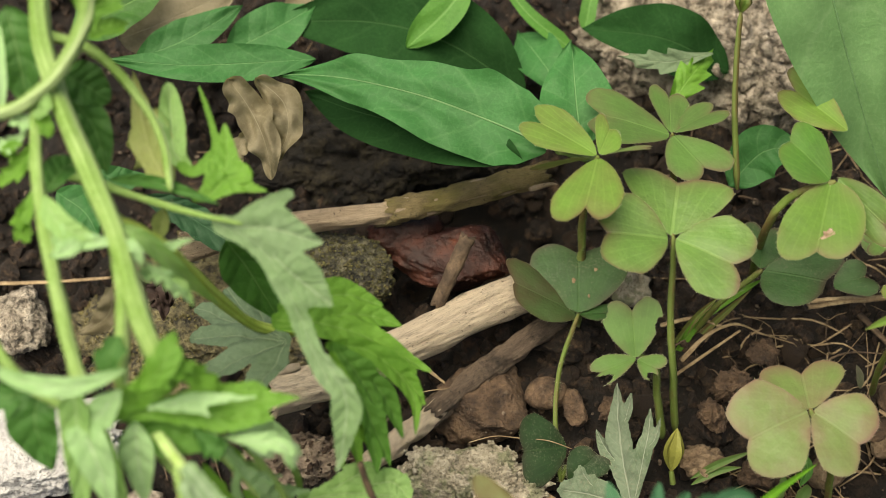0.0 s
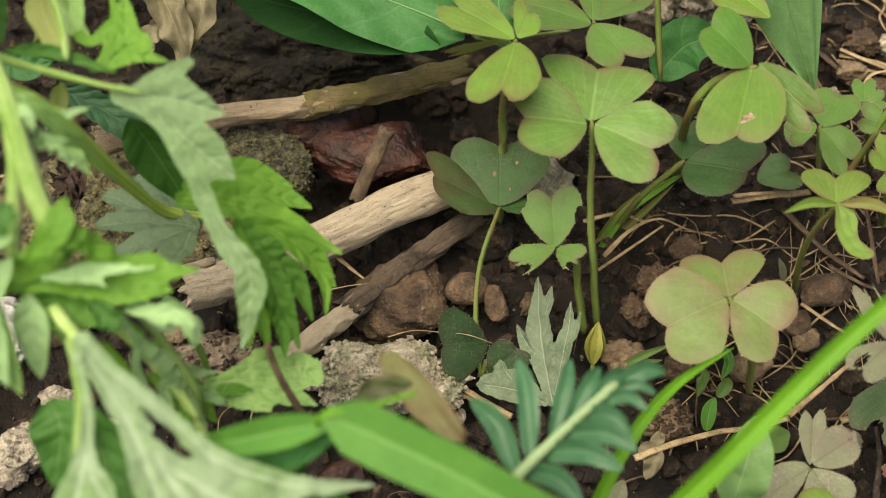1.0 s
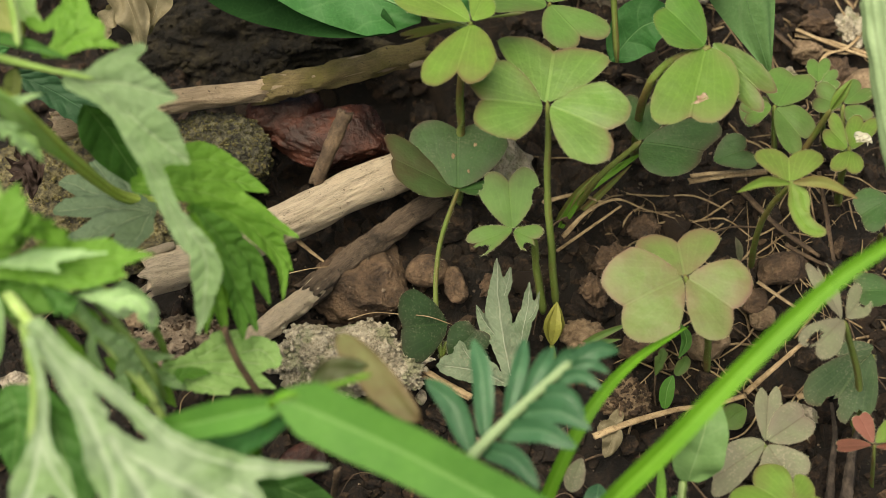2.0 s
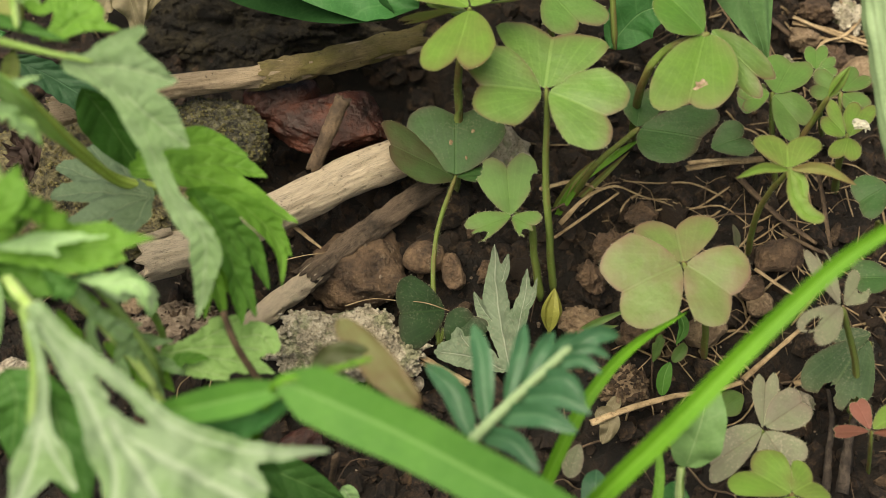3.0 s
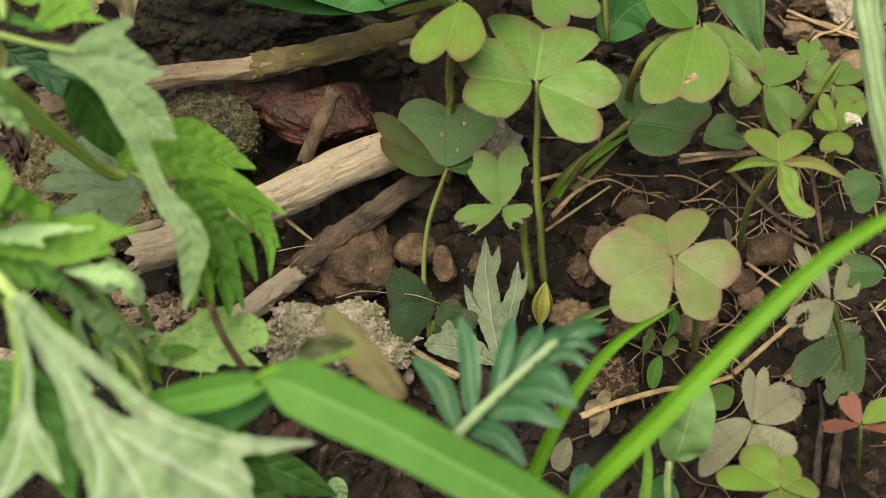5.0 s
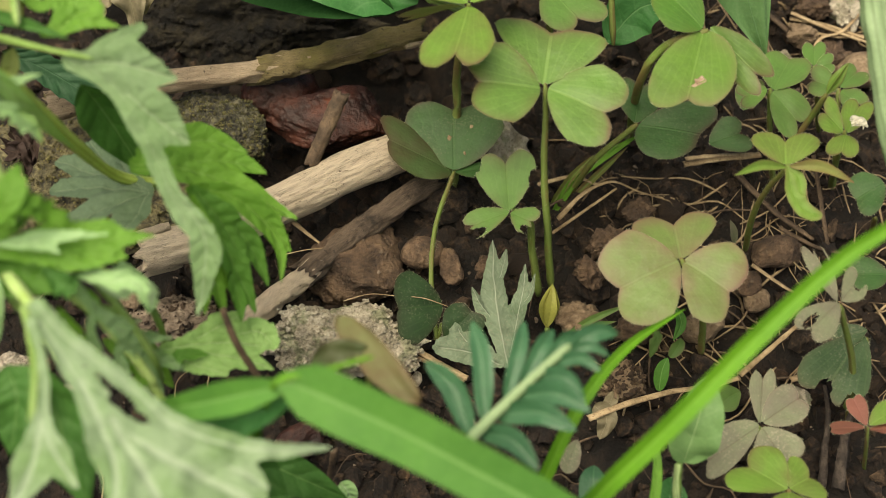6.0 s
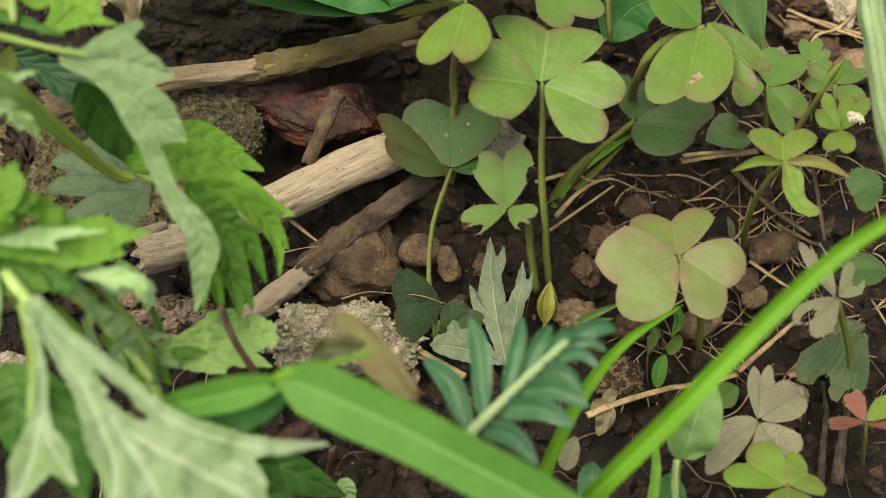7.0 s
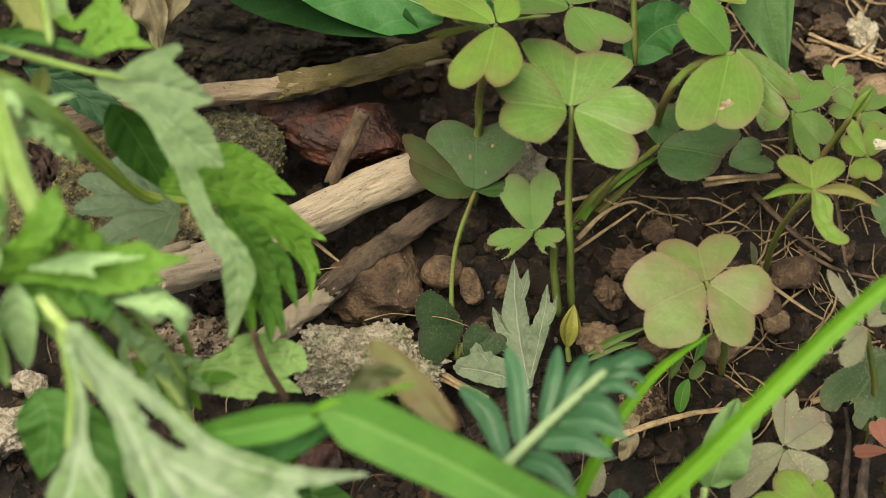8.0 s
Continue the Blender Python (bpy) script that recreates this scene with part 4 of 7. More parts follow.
# ---- sticks ----
def stick(name, label, pts, r0, r1, material, rough=0.25, ridge=0.05, flat=0.8, seed=0.0, n=90, ring=48, ragged=0.9, splinters=7):
    ob = tagged(part(name, tube(pts, r0, r1, n, ring, rough, ridge, flat, seed, ragged=ragged), material), label, "stick")
    rnd = random.Random(int(seed * 10))
    for k in range(splinters):
        a, b = Vector(pts[0]), Vector(pts[1])
        if k % 3 == 2:
            a, b = Vector(pts[-1]), Vector(pts[-2])
        way = (b - a).normalized()
        off = (way.orthogonal() * rnd.uniform(-0.8, 0.8) + way.cross(way.orthogonal()) * rnd.uniform(-0.6, 0.6)) * r0
        p = a + off
        part("splinter", tube([p + way * r0 * 1.5, p, p - way * r0 * rnd.uniform(0.2, 0.7) + off * 0.2], r0 * rnd.uniform(0.12, 0.28), r0 * 0.05, 8, 6, 0.3, seed=k), material, ob)
    return ob


stick("stick", "pale dry split stick with frayed ends on the soil", [(-0.0445, 0.0099, 0.0175), (-0.0363, 0.0119, 0.0187), (-0.0224, 0.0188, 0.0206), (-0.0124, 0.0246, 0.0216), (-0.0021, 0.0301, 0.0216)], 0.0033, 0.0035, "wood", 0.11, 0.07, 0.82, 2.0)
stick("stick", "weathered stick with moss stains lying over stones", [(-0.0597, 0.0299, 0.0283), (-0.0431, 0.0340, 0.0298), (-0.0280, 0.0362, 0.0306), (-0.0183, 0.0387, 0.0314), (-0.0040, 0.0444, 0.0314)], 0.0022, 0.0016, "wood_aged", 0.35, 0.10, 0.85, 5.0)
aged = [q for q in scene.objects if q.name.startswith("stick")][1]
part("mossy_bark", tube([(-0.0280, 0.0362, 0.0306), (-0.0232, 0.0372, 0.0310), (-0.0183, 0.0386, 0.0314), (-0.0112, 0.0413, 0.0315), (-0.0036, 0.0445, 0.0314)], 0.0023, 0.0019, 60, 40, 0.3, 0.10, 0.9, 5.0, ragged=2.2), "mossy_bark", aged, "green-stained dark bark")
stick("stick", "thin dark twig with flaking bark", [(-0.0208, 0.0093, 0.0137), (-0.0165, 0.0130, 0.0149), (-0.0135, 0.0156, 0.0156), (-0.0102, 0.0180, 0.0167), (-0.0062, 0.0212, 0.0176), (-0.0017, 0.0246, 0.0180)], 0.0019, 0.0018, "bark", 0.30, 0.10, 0.95, 7.0, 120, 48, 1.4)
bare = [q for q in scene.objects if q.name.startswith("stick") and q.parent is None][2]
part("bare_wood", tube([(-0.0300, 0.0021, 0.0107), (-0.0255, 0.0055, 0.0121), (-0.0214, 0.0087, 0.0134), (-0.0186, 0.0111, 0.0145)], 0.0018, 0.0016, 50, 40, 0.25, 0.08, 0.95, 7.0, ragged=1.3), "wood", bare, "pale stripped wood")
grains(bare, 160, 0.00012, 0.00042, "grit", "bark_fleck", 12)
stick("twig", "short brown twig standing against the brick", [(-0.0155, 0.0296, 0.0316), (-0.0176, 0.0265, 0.0279), (-0.0203, 0.0232, 0.0230)], 0.0012, 0.0011, "root", 0.15, 0.05, 0.9, 9.0, 40, 32, 0.9, 0)

# ---- wood sorrel ----
SORREL = "wood sorrel"


def sorrel(label, stalks, leaves, material, name="wood_sorrel"):
    """stalks: (points, start radius, end radius); leaves: leaflets as heart() takes them, with an optional dict of its options."""
    root = thing(name, label, "clover", SORREL)
    fuzz = bmesh.new()
    for k, (pts, r0, r1) in enumerate(stalks):
        part("stalk", tube(pts, r0 * 0.82, r1 * 0.8, 24, 10, 0.2, 0.08, seed=k, hairs=int(300 * r0 / 0.0007), fuzz=fuzz), "stalk", root)
    for k, (c, a, b, *more) in enumerate(leaves):
        opt = dict(more[0]) if more else {}
        mat = opt.pop("material", material)
        part("leaflet", heart(c, a, b, seed=k * 1.7 + c[0] * 300, fuzz=fuzz, **opt), mat, root)
    tagged(part("fine_hair", fuzz, "hair", root), kind="stuff")
    return root


sorrel("light green three-leaflet clover with fine purple rims on a hairy stalk",
       [([(0.0162, 0.0092, 0.0102), (0.0148, 0.0093, 0.0239), (0.0140, 0.0125, 0.0322), (0.0139, 0.0154, 0.0402), (0.0136, 0.0165, 0.0452)], 0.00075, 0.00045)],
       [((0.0134, 0.0167, 0.0451), (0.0068, 0.0257, 0.0472), (0.0224, 0.0227, 0.0458), {"k": 1.08, "wide": 0.85, "notch": 0.93, "fold": 0.2, "side_power": 1.45, "full": 0.78}),
        ((0.0130, 0.0162, 0.0450), (0.0089, 0.0095, 0.0443), (0.0077, 0.0220, 0.0475), {"wide": 0.5, "notch": 0.90, "side_power": 1.45, "full": 0.78}),
        ((0.0140, 0.0161, 0.0449), (0.0216, 0.0190, 0.0461), (0.0162, 0.0073, 0.0430), {"wide": 0.56, "notch": 0.86, "side_power": 1.45, "full": 0.78})], "sorrel")
sorrel("pale olive-green clover blushed pink on a thin stalk",
       [([(0.0386, 0.0009, 0.0051), (0.0373, -0.0003, 0.0152), (0.0345, -0.0013, 0.0238), (0.0323, -0.0005, 0.0286)], 0.0007, 0.0005)],
       [((0.0323, -0.0005, 0.0286), (0.0261, 0.0049, 0.0280), (0.0381, 0.0062, 0.0285), {"k": 1.0, "wide": 0.74, "notch": 0.80, "side_power": 1.45, "full": 0.78}),
        ((0.0320, -0.0007, 0.0284), (0.0302, -0.0091, 0.0259), (0.0250, 0.0033, 0.0299), {"wide": 0.48, "notch": 0.90, "side_power": 1.45, "full": 0.78}),
        ((0.0327, -0.0007, 0.0284), (0.0398, 0.0016, 0.0291), (0.0332, -0.0091, 0.0262), {"wide": 0.6, "notch": 0.92, "side_power": 1.45, "full": 0.78})], "sorrel_blush")
sorrel("yellow-green clover with red-tinged leaflets partly folded",
       [([(0.0014, 0.0244, 0.0167), (0.0019, 0.0287, 0.0293), (0.0018, 0.0276, 0.0390), (0.0032, 0.0244, 0.0525)], 0.0009, 0.0006)],
       [((0.0032, 0.0243, 0.0524), (-0.0031, 0.0167, 0.0524), (0.0068, 0.0184, 0.0519), {"k": 1.2}),
        ((0.0030, 0.0246, 0.0527), (-0.0046, 0.0255, 0.0528), (-0.0004, 0.0322, 0.0536), {"k": 1.15}),
        ((0.0034, 0.0247, 0.0528), (0.0031, 0.0313, 0.0538), (0.0064, 0.0262, 0.0526), {"k": 0.95}),
        ((0.0026, 0.0243, 0.0525), (-0.0034, 0.0204, 0.0547), (-0.0024, 0.0252, 0.0496), {"k": 1.05, "material": "sorrel_blush"}),
        ((0.0037, 0.0246, 0.0527), (0.0087, 0.0278, 0.0512), (0.0079, 0.0220, 0.0554), {"k": 1.0, "material": "sorrel_blush"}),
        ], "sorrel_lime")
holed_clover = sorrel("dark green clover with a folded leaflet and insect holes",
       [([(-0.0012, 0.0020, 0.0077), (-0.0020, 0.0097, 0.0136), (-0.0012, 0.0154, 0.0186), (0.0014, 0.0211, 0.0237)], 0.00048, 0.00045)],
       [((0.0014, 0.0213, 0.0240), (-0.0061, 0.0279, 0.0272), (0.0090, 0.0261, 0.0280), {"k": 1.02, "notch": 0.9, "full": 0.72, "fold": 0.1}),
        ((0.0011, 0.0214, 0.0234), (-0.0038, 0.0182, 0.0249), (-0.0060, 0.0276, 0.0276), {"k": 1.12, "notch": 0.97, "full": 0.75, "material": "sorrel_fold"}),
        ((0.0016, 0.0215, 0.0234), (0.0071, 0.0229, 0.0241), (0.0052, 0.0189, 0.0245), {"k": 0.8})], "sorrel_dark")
sorrel("small chewed clover leaf low on a hairy stem",
       [([(0.0142, 0.0084, 0.0099), (0.0129, 0.0096, 0.0188), (0.0122, 0.0092, 0.0252), (0.0096, 0.0087, 0.0287)], 0.0008, 0.0005)],
       [((0.0090, 0.0078, 0.0293), (0.0043, 0.0125, 0.0322), (0.0128, 0.0127, 0.0337), {"k": 0.92, "bites": ((-1.0, 0.95, 0.22), (0.95, 0.45, 0.22))}),
        ((0.0090, 0.0077, 0.0292), (0.0053, 0.0037, 0.0283), (0.0044, 0.0079, 0.0294), {"k": 1.0, "bites": ((-0.6, 1.0, 0.4),)}),
        ((0.0093, 0.0076, 0.0291), (0.0131, 0.0079, 0.0294), (0.0105, 0.0041, 0.0286), {"k": 0.85, "bites": ((0.6, 0.95, 0.3),)})], "sorrel_mid")


# more wood sorrel
sorrel("olive green clover standing behind a lighter one",
       [([(0.0177, 0.0410, 0.0207), (0.0158, 0.0380, 0.0381), (0.0147, 0.0356, 0.0472)], 0.0007, 0.0005)],
       [((0.0143, 0.0355, 0.0471), (0.0074, 0.0308, 0.0486), (0.0071, 0.0425, 0.0490), {"k": 1.15}),
        ((0.0145, 0.0358, 0.0474), (0.0115, 0.0439, 0.0487), (0.0178, 0.0417, 0.0473), {"k": 0.85}),
        ((0.0150, 0.0358, 0.0474), (0.0181, 0.0418, 0.0474), (0.0224, 0.0381, 0.0476), {"k": 0.9}),
        ((0.0149, 0.0355, 0.0470), (0.0135, 0.0289, 0.0462), (0.0224, 0.0318, 0.0470), {"k": 1.05})], "sorrel_mid")
scorched_clover = sorrel("lime clover with one pink scorched leaflet",
       [([(0.0294, 0.0341, 0.0172), (0.0281, 0.0250, 0.0381), (0.0308, 0.0242, 0.0454), (0.0361, 0.0235, 0.0488)], 0.0008, 0.0006)],
       [((0.0356, 0.0236, 0.0489), (0.0279, 0.0171, 0.0471), (0.0397, 0.0175, 0.0474), {"k": 1.3, "notch": 0.95, "full": 0.5, "material": "sorrel_scorched"}),
        ((0.0354, 0.0237, 0.0491), (0.0299, 0.0227, 0.0500), (0.0346, 0.0305, 0.0517), {"wide": 0.58, "notch": 0.95, "full": 0.7, "material": "sorrel_green"}),
        ((0.0365, 0.0238, 0.0491), (0.0398, 0.0174, 0.0447), (0.0426, 0.0194, 0.0491), {"k": 1.0, "full": 0.6, "material": "sorrel"}),
        ((0.0394, 0.0341, 0.0493), (0.0329, 0.0359, 0.0488), (0.0366, 0.0439, 0.0508), {"k": 1.15})], "sorrel_lime")
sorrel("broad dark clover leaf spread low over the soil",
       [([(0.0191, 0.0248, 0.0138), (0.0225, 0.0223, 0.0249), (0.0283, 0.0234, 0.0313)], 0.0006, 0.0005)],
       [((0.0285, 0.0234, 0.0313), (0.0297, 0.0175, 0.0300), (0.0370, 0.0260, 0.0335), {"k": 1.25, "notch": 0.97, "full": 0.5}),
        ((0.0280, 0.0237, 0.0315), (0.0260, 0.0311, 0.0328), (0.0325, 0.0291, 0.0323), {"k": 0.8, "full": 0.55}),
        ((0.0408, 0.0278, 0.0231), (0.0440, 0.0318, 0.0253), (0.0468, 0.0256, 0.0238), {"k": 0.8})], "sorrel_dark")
edge_clover = sorrel("lime clover seen edge-on with a nibbled hanging leaflet",
       [([(0.0460, 0.0148, 0.0130), (0.0444, 0.0105, 0.0250), (0.0445, 0.0079, 0.0334), (0.0459, 0.0059, 0.0397)], 0.0006, 0.00045)],
       [((0.0457, 0.0064, 0.0400), (0.0414, 0.0096, 0.0401), (0.0509, 0.0094, 0.0399), {"k": 1.3, "notch": 0.74, "full": 0.6})], "sorrel_lime")
part("leaflet", leaf([(0.0457, 0.0056, 0.0401), (0.0418, 0.0047, 0.0413), (0.0378, 0.0023, 0.0418)], 0.0007, shape_lance, fold=0.5, n=24), "sorrel_lime", edge_clover)
part("leaflet", leaf([(0.0460, 0.0057, 0.0402), (0.0498, 0.0046, 0.0412), (0.0537, 0.0016, 0.0412)], 0.0008, shape_lance, fold=0.5, n=24), "sorrel_rust", edge_clover, "rust-edged folded leaflet")
frond(edge_clover, "sorrel_lime", (0.0459, 0.0055, 0.0400), (0.467, -0.766, -0.441), (0.883, 0.374, 0.284), [
       ([(-0.1, -0.0), (3.1, -1.2), (6.1, -1.0), (7.7, 0.4)], 1.15, 1),
       ([(0.2, 0.1), (1.8, 0.5), (4.0, -0.3)], 0.83, 1)], fold=0.2, wave=0.3, jag=0.12, seed=20.0, name="leaflet", label="nibbled hanging leaflet")
sorrel("pale chewed clover leaf with holes",
       [([(0.0594, -0.0101, 0.0010), (0.0578, -0.0082, 0.0135), (0.0521, -0.0097, 0.0297)], 0.0007, 0.0005)],
       [((0.0519, -0.0094, 0.0299), (0.0463, -0.0115, 0.0307), (0.0501, -0.0152, 0.0301), {"k": 1.0, "bites": ((-0.3, 0.75, 0.22),)}),
        ((0.0517, -0.0092, 0.0301), (0.0479, -0.0021, 0.0312), (0.0512, -0.0006, 0.0312), {"k": 0.75, "bites": ((0.5, 0.8, 0.35),)}),
        ((0.0524, -0.0092, 0.0301), (0.0539, -0.0042, 0.0306), (0.0557, -0.0082, 0.0297), {"k": 0.9, "bites": ((0.2, 0.95, 0.35),)})], "sorrel_pale")
sorrel("torn dull green clover leaflets near the soil",
       [([(0.0597, -0.0069, 0.0021), (0.0601, -0.0058, 0.0090), (0.0607, -0.0031, 0.0142)], 0.0008, 0.0005)],
       [((0.0601, -0.0026, 0.0146), (0.0502, -0.0072, 0.0132), (0.0588, -0.0121, 0.0115), {"k": 0.85, "bites": ((-0.05, 1.0, 0.22), (0.7, 0.95, 0.15))}),
        ((0.0607, -0.0022, 0.0150), (0.0562, -0.0012, 0.0145), (0.0564, -0.0055, 0.0134), {"k": 0.8})], "sorrel_dull")
sorrel("dusty pale grey-green clover flecked with soil",
       [([(0.0462, -0.0172, -0.0015), (0.0452, -0.0171, 0.0056), (0.0432, -0.0171, 0.0124)], 0.0006, 0.0005)],
       [((0.0432, -0.0173, 0.0128), (0.0393, -0.0229, 0.0111), (0.0391, -0.0166, 0.0127), {"k": 1.3, "notch": 0.98, "full": 0.6}),
        ((0.0435, -0.0166, 0.0127), (0.0423, -0.0125, 0.0138), (0.0461, -0.0122, 0.0140), {"k": 1.15, "notch": 0.86}),
        ((0.0439, -0.0166, 0.0127), (0.0459, -0.0121, 0.0141), (0.0487, -0.0170, 0.0130), {"k": 1.1, "notch": 0.97, "full": 0.6}),
        ((0.0437, -0.0174, 0.0126), (0.0492, -0.0197, 0.0120), (0.0425, -0.0227, 0.0106), {"k": 0.85, "notch": 0.95})], "sorrel_pale")
sorrel("fresh lime clover close to the ground",
       [([(0.0495, -0.0256, -0.0046), (0.0468, -0.0272, 0.0072), (0.0451, -0.0285, 0.0143)], 0.0008, 0.0006)],
       [((0.0449, -0.0283, 0.0145), (0.0375, -0.0292, 0.0150), (0.0446, -0.0222, 0.0145), {"k": 1.0}),
        ((0.0453, -0.0283, 0.0145), (0.0469, -0.0228, 0.0140), (0.0501, -0.0298, 0.0145), {"k": 0.75}),
        ((0.0451, -0.0286, 0.0142), (0.0401, -0.0328, 0.0158), (0.0481, -0.0327, 0.0159), {"k": 1.1})], "sorrel_lime")
sorrel("tiny red clover seedling with one green leaflet",
       [([(0.0612, -0.0156, -0.0010), (0.0585, -0.0184, 0.0097), (0.0577, -0.0183, 0.0140)], 0.0004, 0.0003)],
       [((0.0575, -0.0181, 0.0142), (0.0554, -0.0152, 0.0141), (0.0580, -0.0144, 0.0148), {"k": 0.9, "notch": 0.99}),
        ((0.0573, -0.0183, 0.0140), (0.0542, -0.0172, 0.0137), (0.0535, -0.0202, 0.0150), {"k": 0.95, "notch": 0.99}),
        ((0.0579, -0.0185, 0.0139), (0.0618, -0.0174, 0.0135), (0.0605, -0.0203, 0.0149), {"k": 0.95, "notch": 0.99}),
        ((0.0580, -0.0181, 0.0142), (0.0599, -0.0147, 0.0146), (0.0633, -0.0173, 0.0149), {"k": 0.95, "notch": 0.95, "material": "sorrel_lime"})], "sorrel_red")
sorrel("dull green clover leaves behind a flower bud",
       [([(0.0522, 0.0268, 0.0144), (0.0491, 0.0256, 0.0264), (0.0477, 0.0266, 0.0354)], 0.0006, 0.0005)],
       [((0.0482, 0.0266, 0.0354), (0.0474, 0.0330, 0.0358), (0.0541, 0.0299, 0.0358), {"k": 0.95, "notch": 0.95, "full": 0.5}),
        ((0.0480, 0.0263, 0.0352), (0.0531, 0.0253, 0.0343), (0.0483, 0.0196, 0.0332), {"k": 0.95, "full": 0.55}),
        ((0.0473, 0.0266, 0.0354), (0.0446, 0.0230, 0.0349), (0.0438, 0.0273, 0.0361), {"k": 1.0, "material": "sorrel"})], "sorrel_mid")
sorrel("yellow-green clover with a whitish damaged patch",
       [([(0.0611, 0.0268, 0.0143), (0.0577, 0.0194, 0.0277), (0.0575, 0.0191, 0.0341)], 0.0006, 0.0005)],
       [((0.0579, 0.0190, 0.0340), (0.0579, 0.0238, 0.0343), (0.0624, 0.0232, 0.0337), {"k": 1.0, "full": 0.55}),
        ((0.0576, 0.0187, 0.0337), (0.0586, 0.0148, 0.0342), (0.0544, 0.0166, 0.0332), {"k": 1.0, "full": 0.55}),
        ((0.0572, 0.0191, 0.0341), (0.0525, 0.0214, 0.0348), (0.0549, 0.0270, 0.0358), {"k": 0.5})], "sorrel_lime")
sorrel("round dull green clover leaflet at the path's edge",
       [([(0.0662, 0.0178, 0.0110), (0.0622, 0.0105, 0.0250)], 0.0006, 0.0005)],
       [((0.0615, 0.0100, 0.0326), (0.0586, 0.0125, 0.0322), (0.0601, 0.0056, 0.0314), {"k": 1.3, "notch": 0.97, "full": 0.5}),
        ((0.0629, 0.0019, 0.0226), (0.0596, 0.0050, 0.0227), (0.0598, -0.0006, 0.0218), {"k": 1.1, "notch": 0.97, "full": 0.5})], "sorrel_dark")
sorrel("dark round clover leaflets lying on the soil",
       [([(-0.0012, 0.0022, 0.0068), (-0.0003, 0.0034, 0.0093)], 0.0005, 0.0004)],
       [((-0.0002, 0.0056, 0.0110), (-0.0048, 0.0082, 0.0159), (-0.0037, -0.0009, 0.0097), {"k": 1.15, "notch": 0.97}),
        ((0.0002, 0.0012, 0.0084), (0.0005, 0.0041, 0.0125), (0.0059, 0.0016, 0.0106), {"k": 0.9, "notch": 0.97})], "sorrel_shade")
brown_clover = sorrel("brownish pale clover hanging over the grass blade",
       [([(-0.0087, -0.0273, 0.0260), (-0.0088, -0.0312, 0.0386), (-0.0086, -0.0319, 0.0460)], 0.0006, 0.0005)], [], "sorrel_pale")
part("leaflet", leaf([(-0.0124, -0.0253, 0.0466), (-0.0087, -0.0314, 0.0479), (-0.0052, -0.0358, 0.0479), (-0.0028, -0.0377, 0.0469)], 0.0019, shape_oval, fold=0.25, wave=0.4, n=26), "sorrel_tan", brown_clover)
part("leaflet", leaf([(-0.0149, -0.0336, 0.0472), (-0.0121, -0.0315, 0.0477), (-0.0084, -0.0309, 0.0476)], 0.0017, shape_oval, fold=0.25, wave=0.4, n=26), "sorrel_fold", brown_clover)

sorrel("olive clover leaves tinged brown behind a yellow bud",
       [([(0.0615, 0.0268, 0.0143), (0.0596, 0.0263, 0.0258), (0.0589, 0.0296, 0.0328)], 0.0006, 0.0005)],
       [((0.0587, 0.0297, 0.0329), (0.0549, 0.0280, 0.0327), (0.0568, 0.0336, 0.0337), {"k": 0.95, "full": 0.6}),
        ((0.0592, 0.0298, 0.0330), (0.0603, 0.0344, 0.0331), (0.0635, 0.0311, 0.0328), {"k": 0.95, "full": 0.55}),
        ((0.0592, 0.0294, 0.0326), (0.0625, 0.0283, 0.0330), (0.0593, 0.0249, 0.0325), {"k": 0.95, "full": 0.55})], "sorrel_mid")
sorrel("olive clover leaflets high among dry grass",
       [([(0.0603, 0.0362, 0.0177), (0.0567, 0.0321, 0.0297), (0.0560, 0.0344, 0.0331)], 0.0005, 0.0004)],
       [((0.0560, 0.0345, 0.0332), (0.0547, 0.0379, 0.0335), (0.0584, 0.0381, 0.0337), {"k": 0.9, "full": 0.55}),
        ((0.0564, 0.0343, 0.0330), (0.0585, 0.0366, 0.0337), (0.0583, 0.0328, 0.0330), {"k": 0.9, "full": 0.55}),
        ((0.0451, 0.0280, 0.0300), (0.0442, 0.0320, 0.0309), (0.0483, 0.0312, 0.0316), {"k": 0.9, "full": 0.55})], "sorrel_mid")

# flower buds on thin stalks
def bud(label, pts, tip, r, material="sorrel_lime"):
    root = thing("flower_bud", label, "flower bud")
    part("stalk", tube(pts, 0.0005, 0.0004, 16, 8, 0.1), "stalk", root)
    a, b = Vector(pts[-1]), Vector(tip)
    for k in range(5):
        u = Euler((0, 0, math.tau * k / 5)).to_matrix() @ Vector((1, 0, 0.2))
        side = (b - a).normalized().cross(u).normalized() * r * 0.5
        bm = leaf([a + side * 0.3, (a + b) / 2 + side * 1.1, b], r * 0.75, shape_lance, up=side, fold=-0.25, n=12, across=3)
        part("sepal", bm, material, root)


bud("slender yellow-green flower bud on a long stalk", [(0.0506, 0.0207, 0.0288), (0.0521, 0.0205, 0.0340), (0.0534, 0.0193, 0.0410)], (0.0559, 0.0210, 0.0452), 0.0011)
bud("closed green bud on a tall upright stalk", [(0.0255, 0.0363, 0.0356), (0.0244, 0.0414, 0.0465), (0.0241, 0.0447, 0.0555), (0.0243, 0.0470, 0.0606)], (0.0250, 0.0485, 0.0635), 0.0016)
bud("swollen yellowish bud at the foot of a stalk", [(0.0157, 0.0022, 0.0067), (0.0153, 0.0030, 0.0090)], (0.0160, 0.0066, 0.0148), 0.0019, "bud")

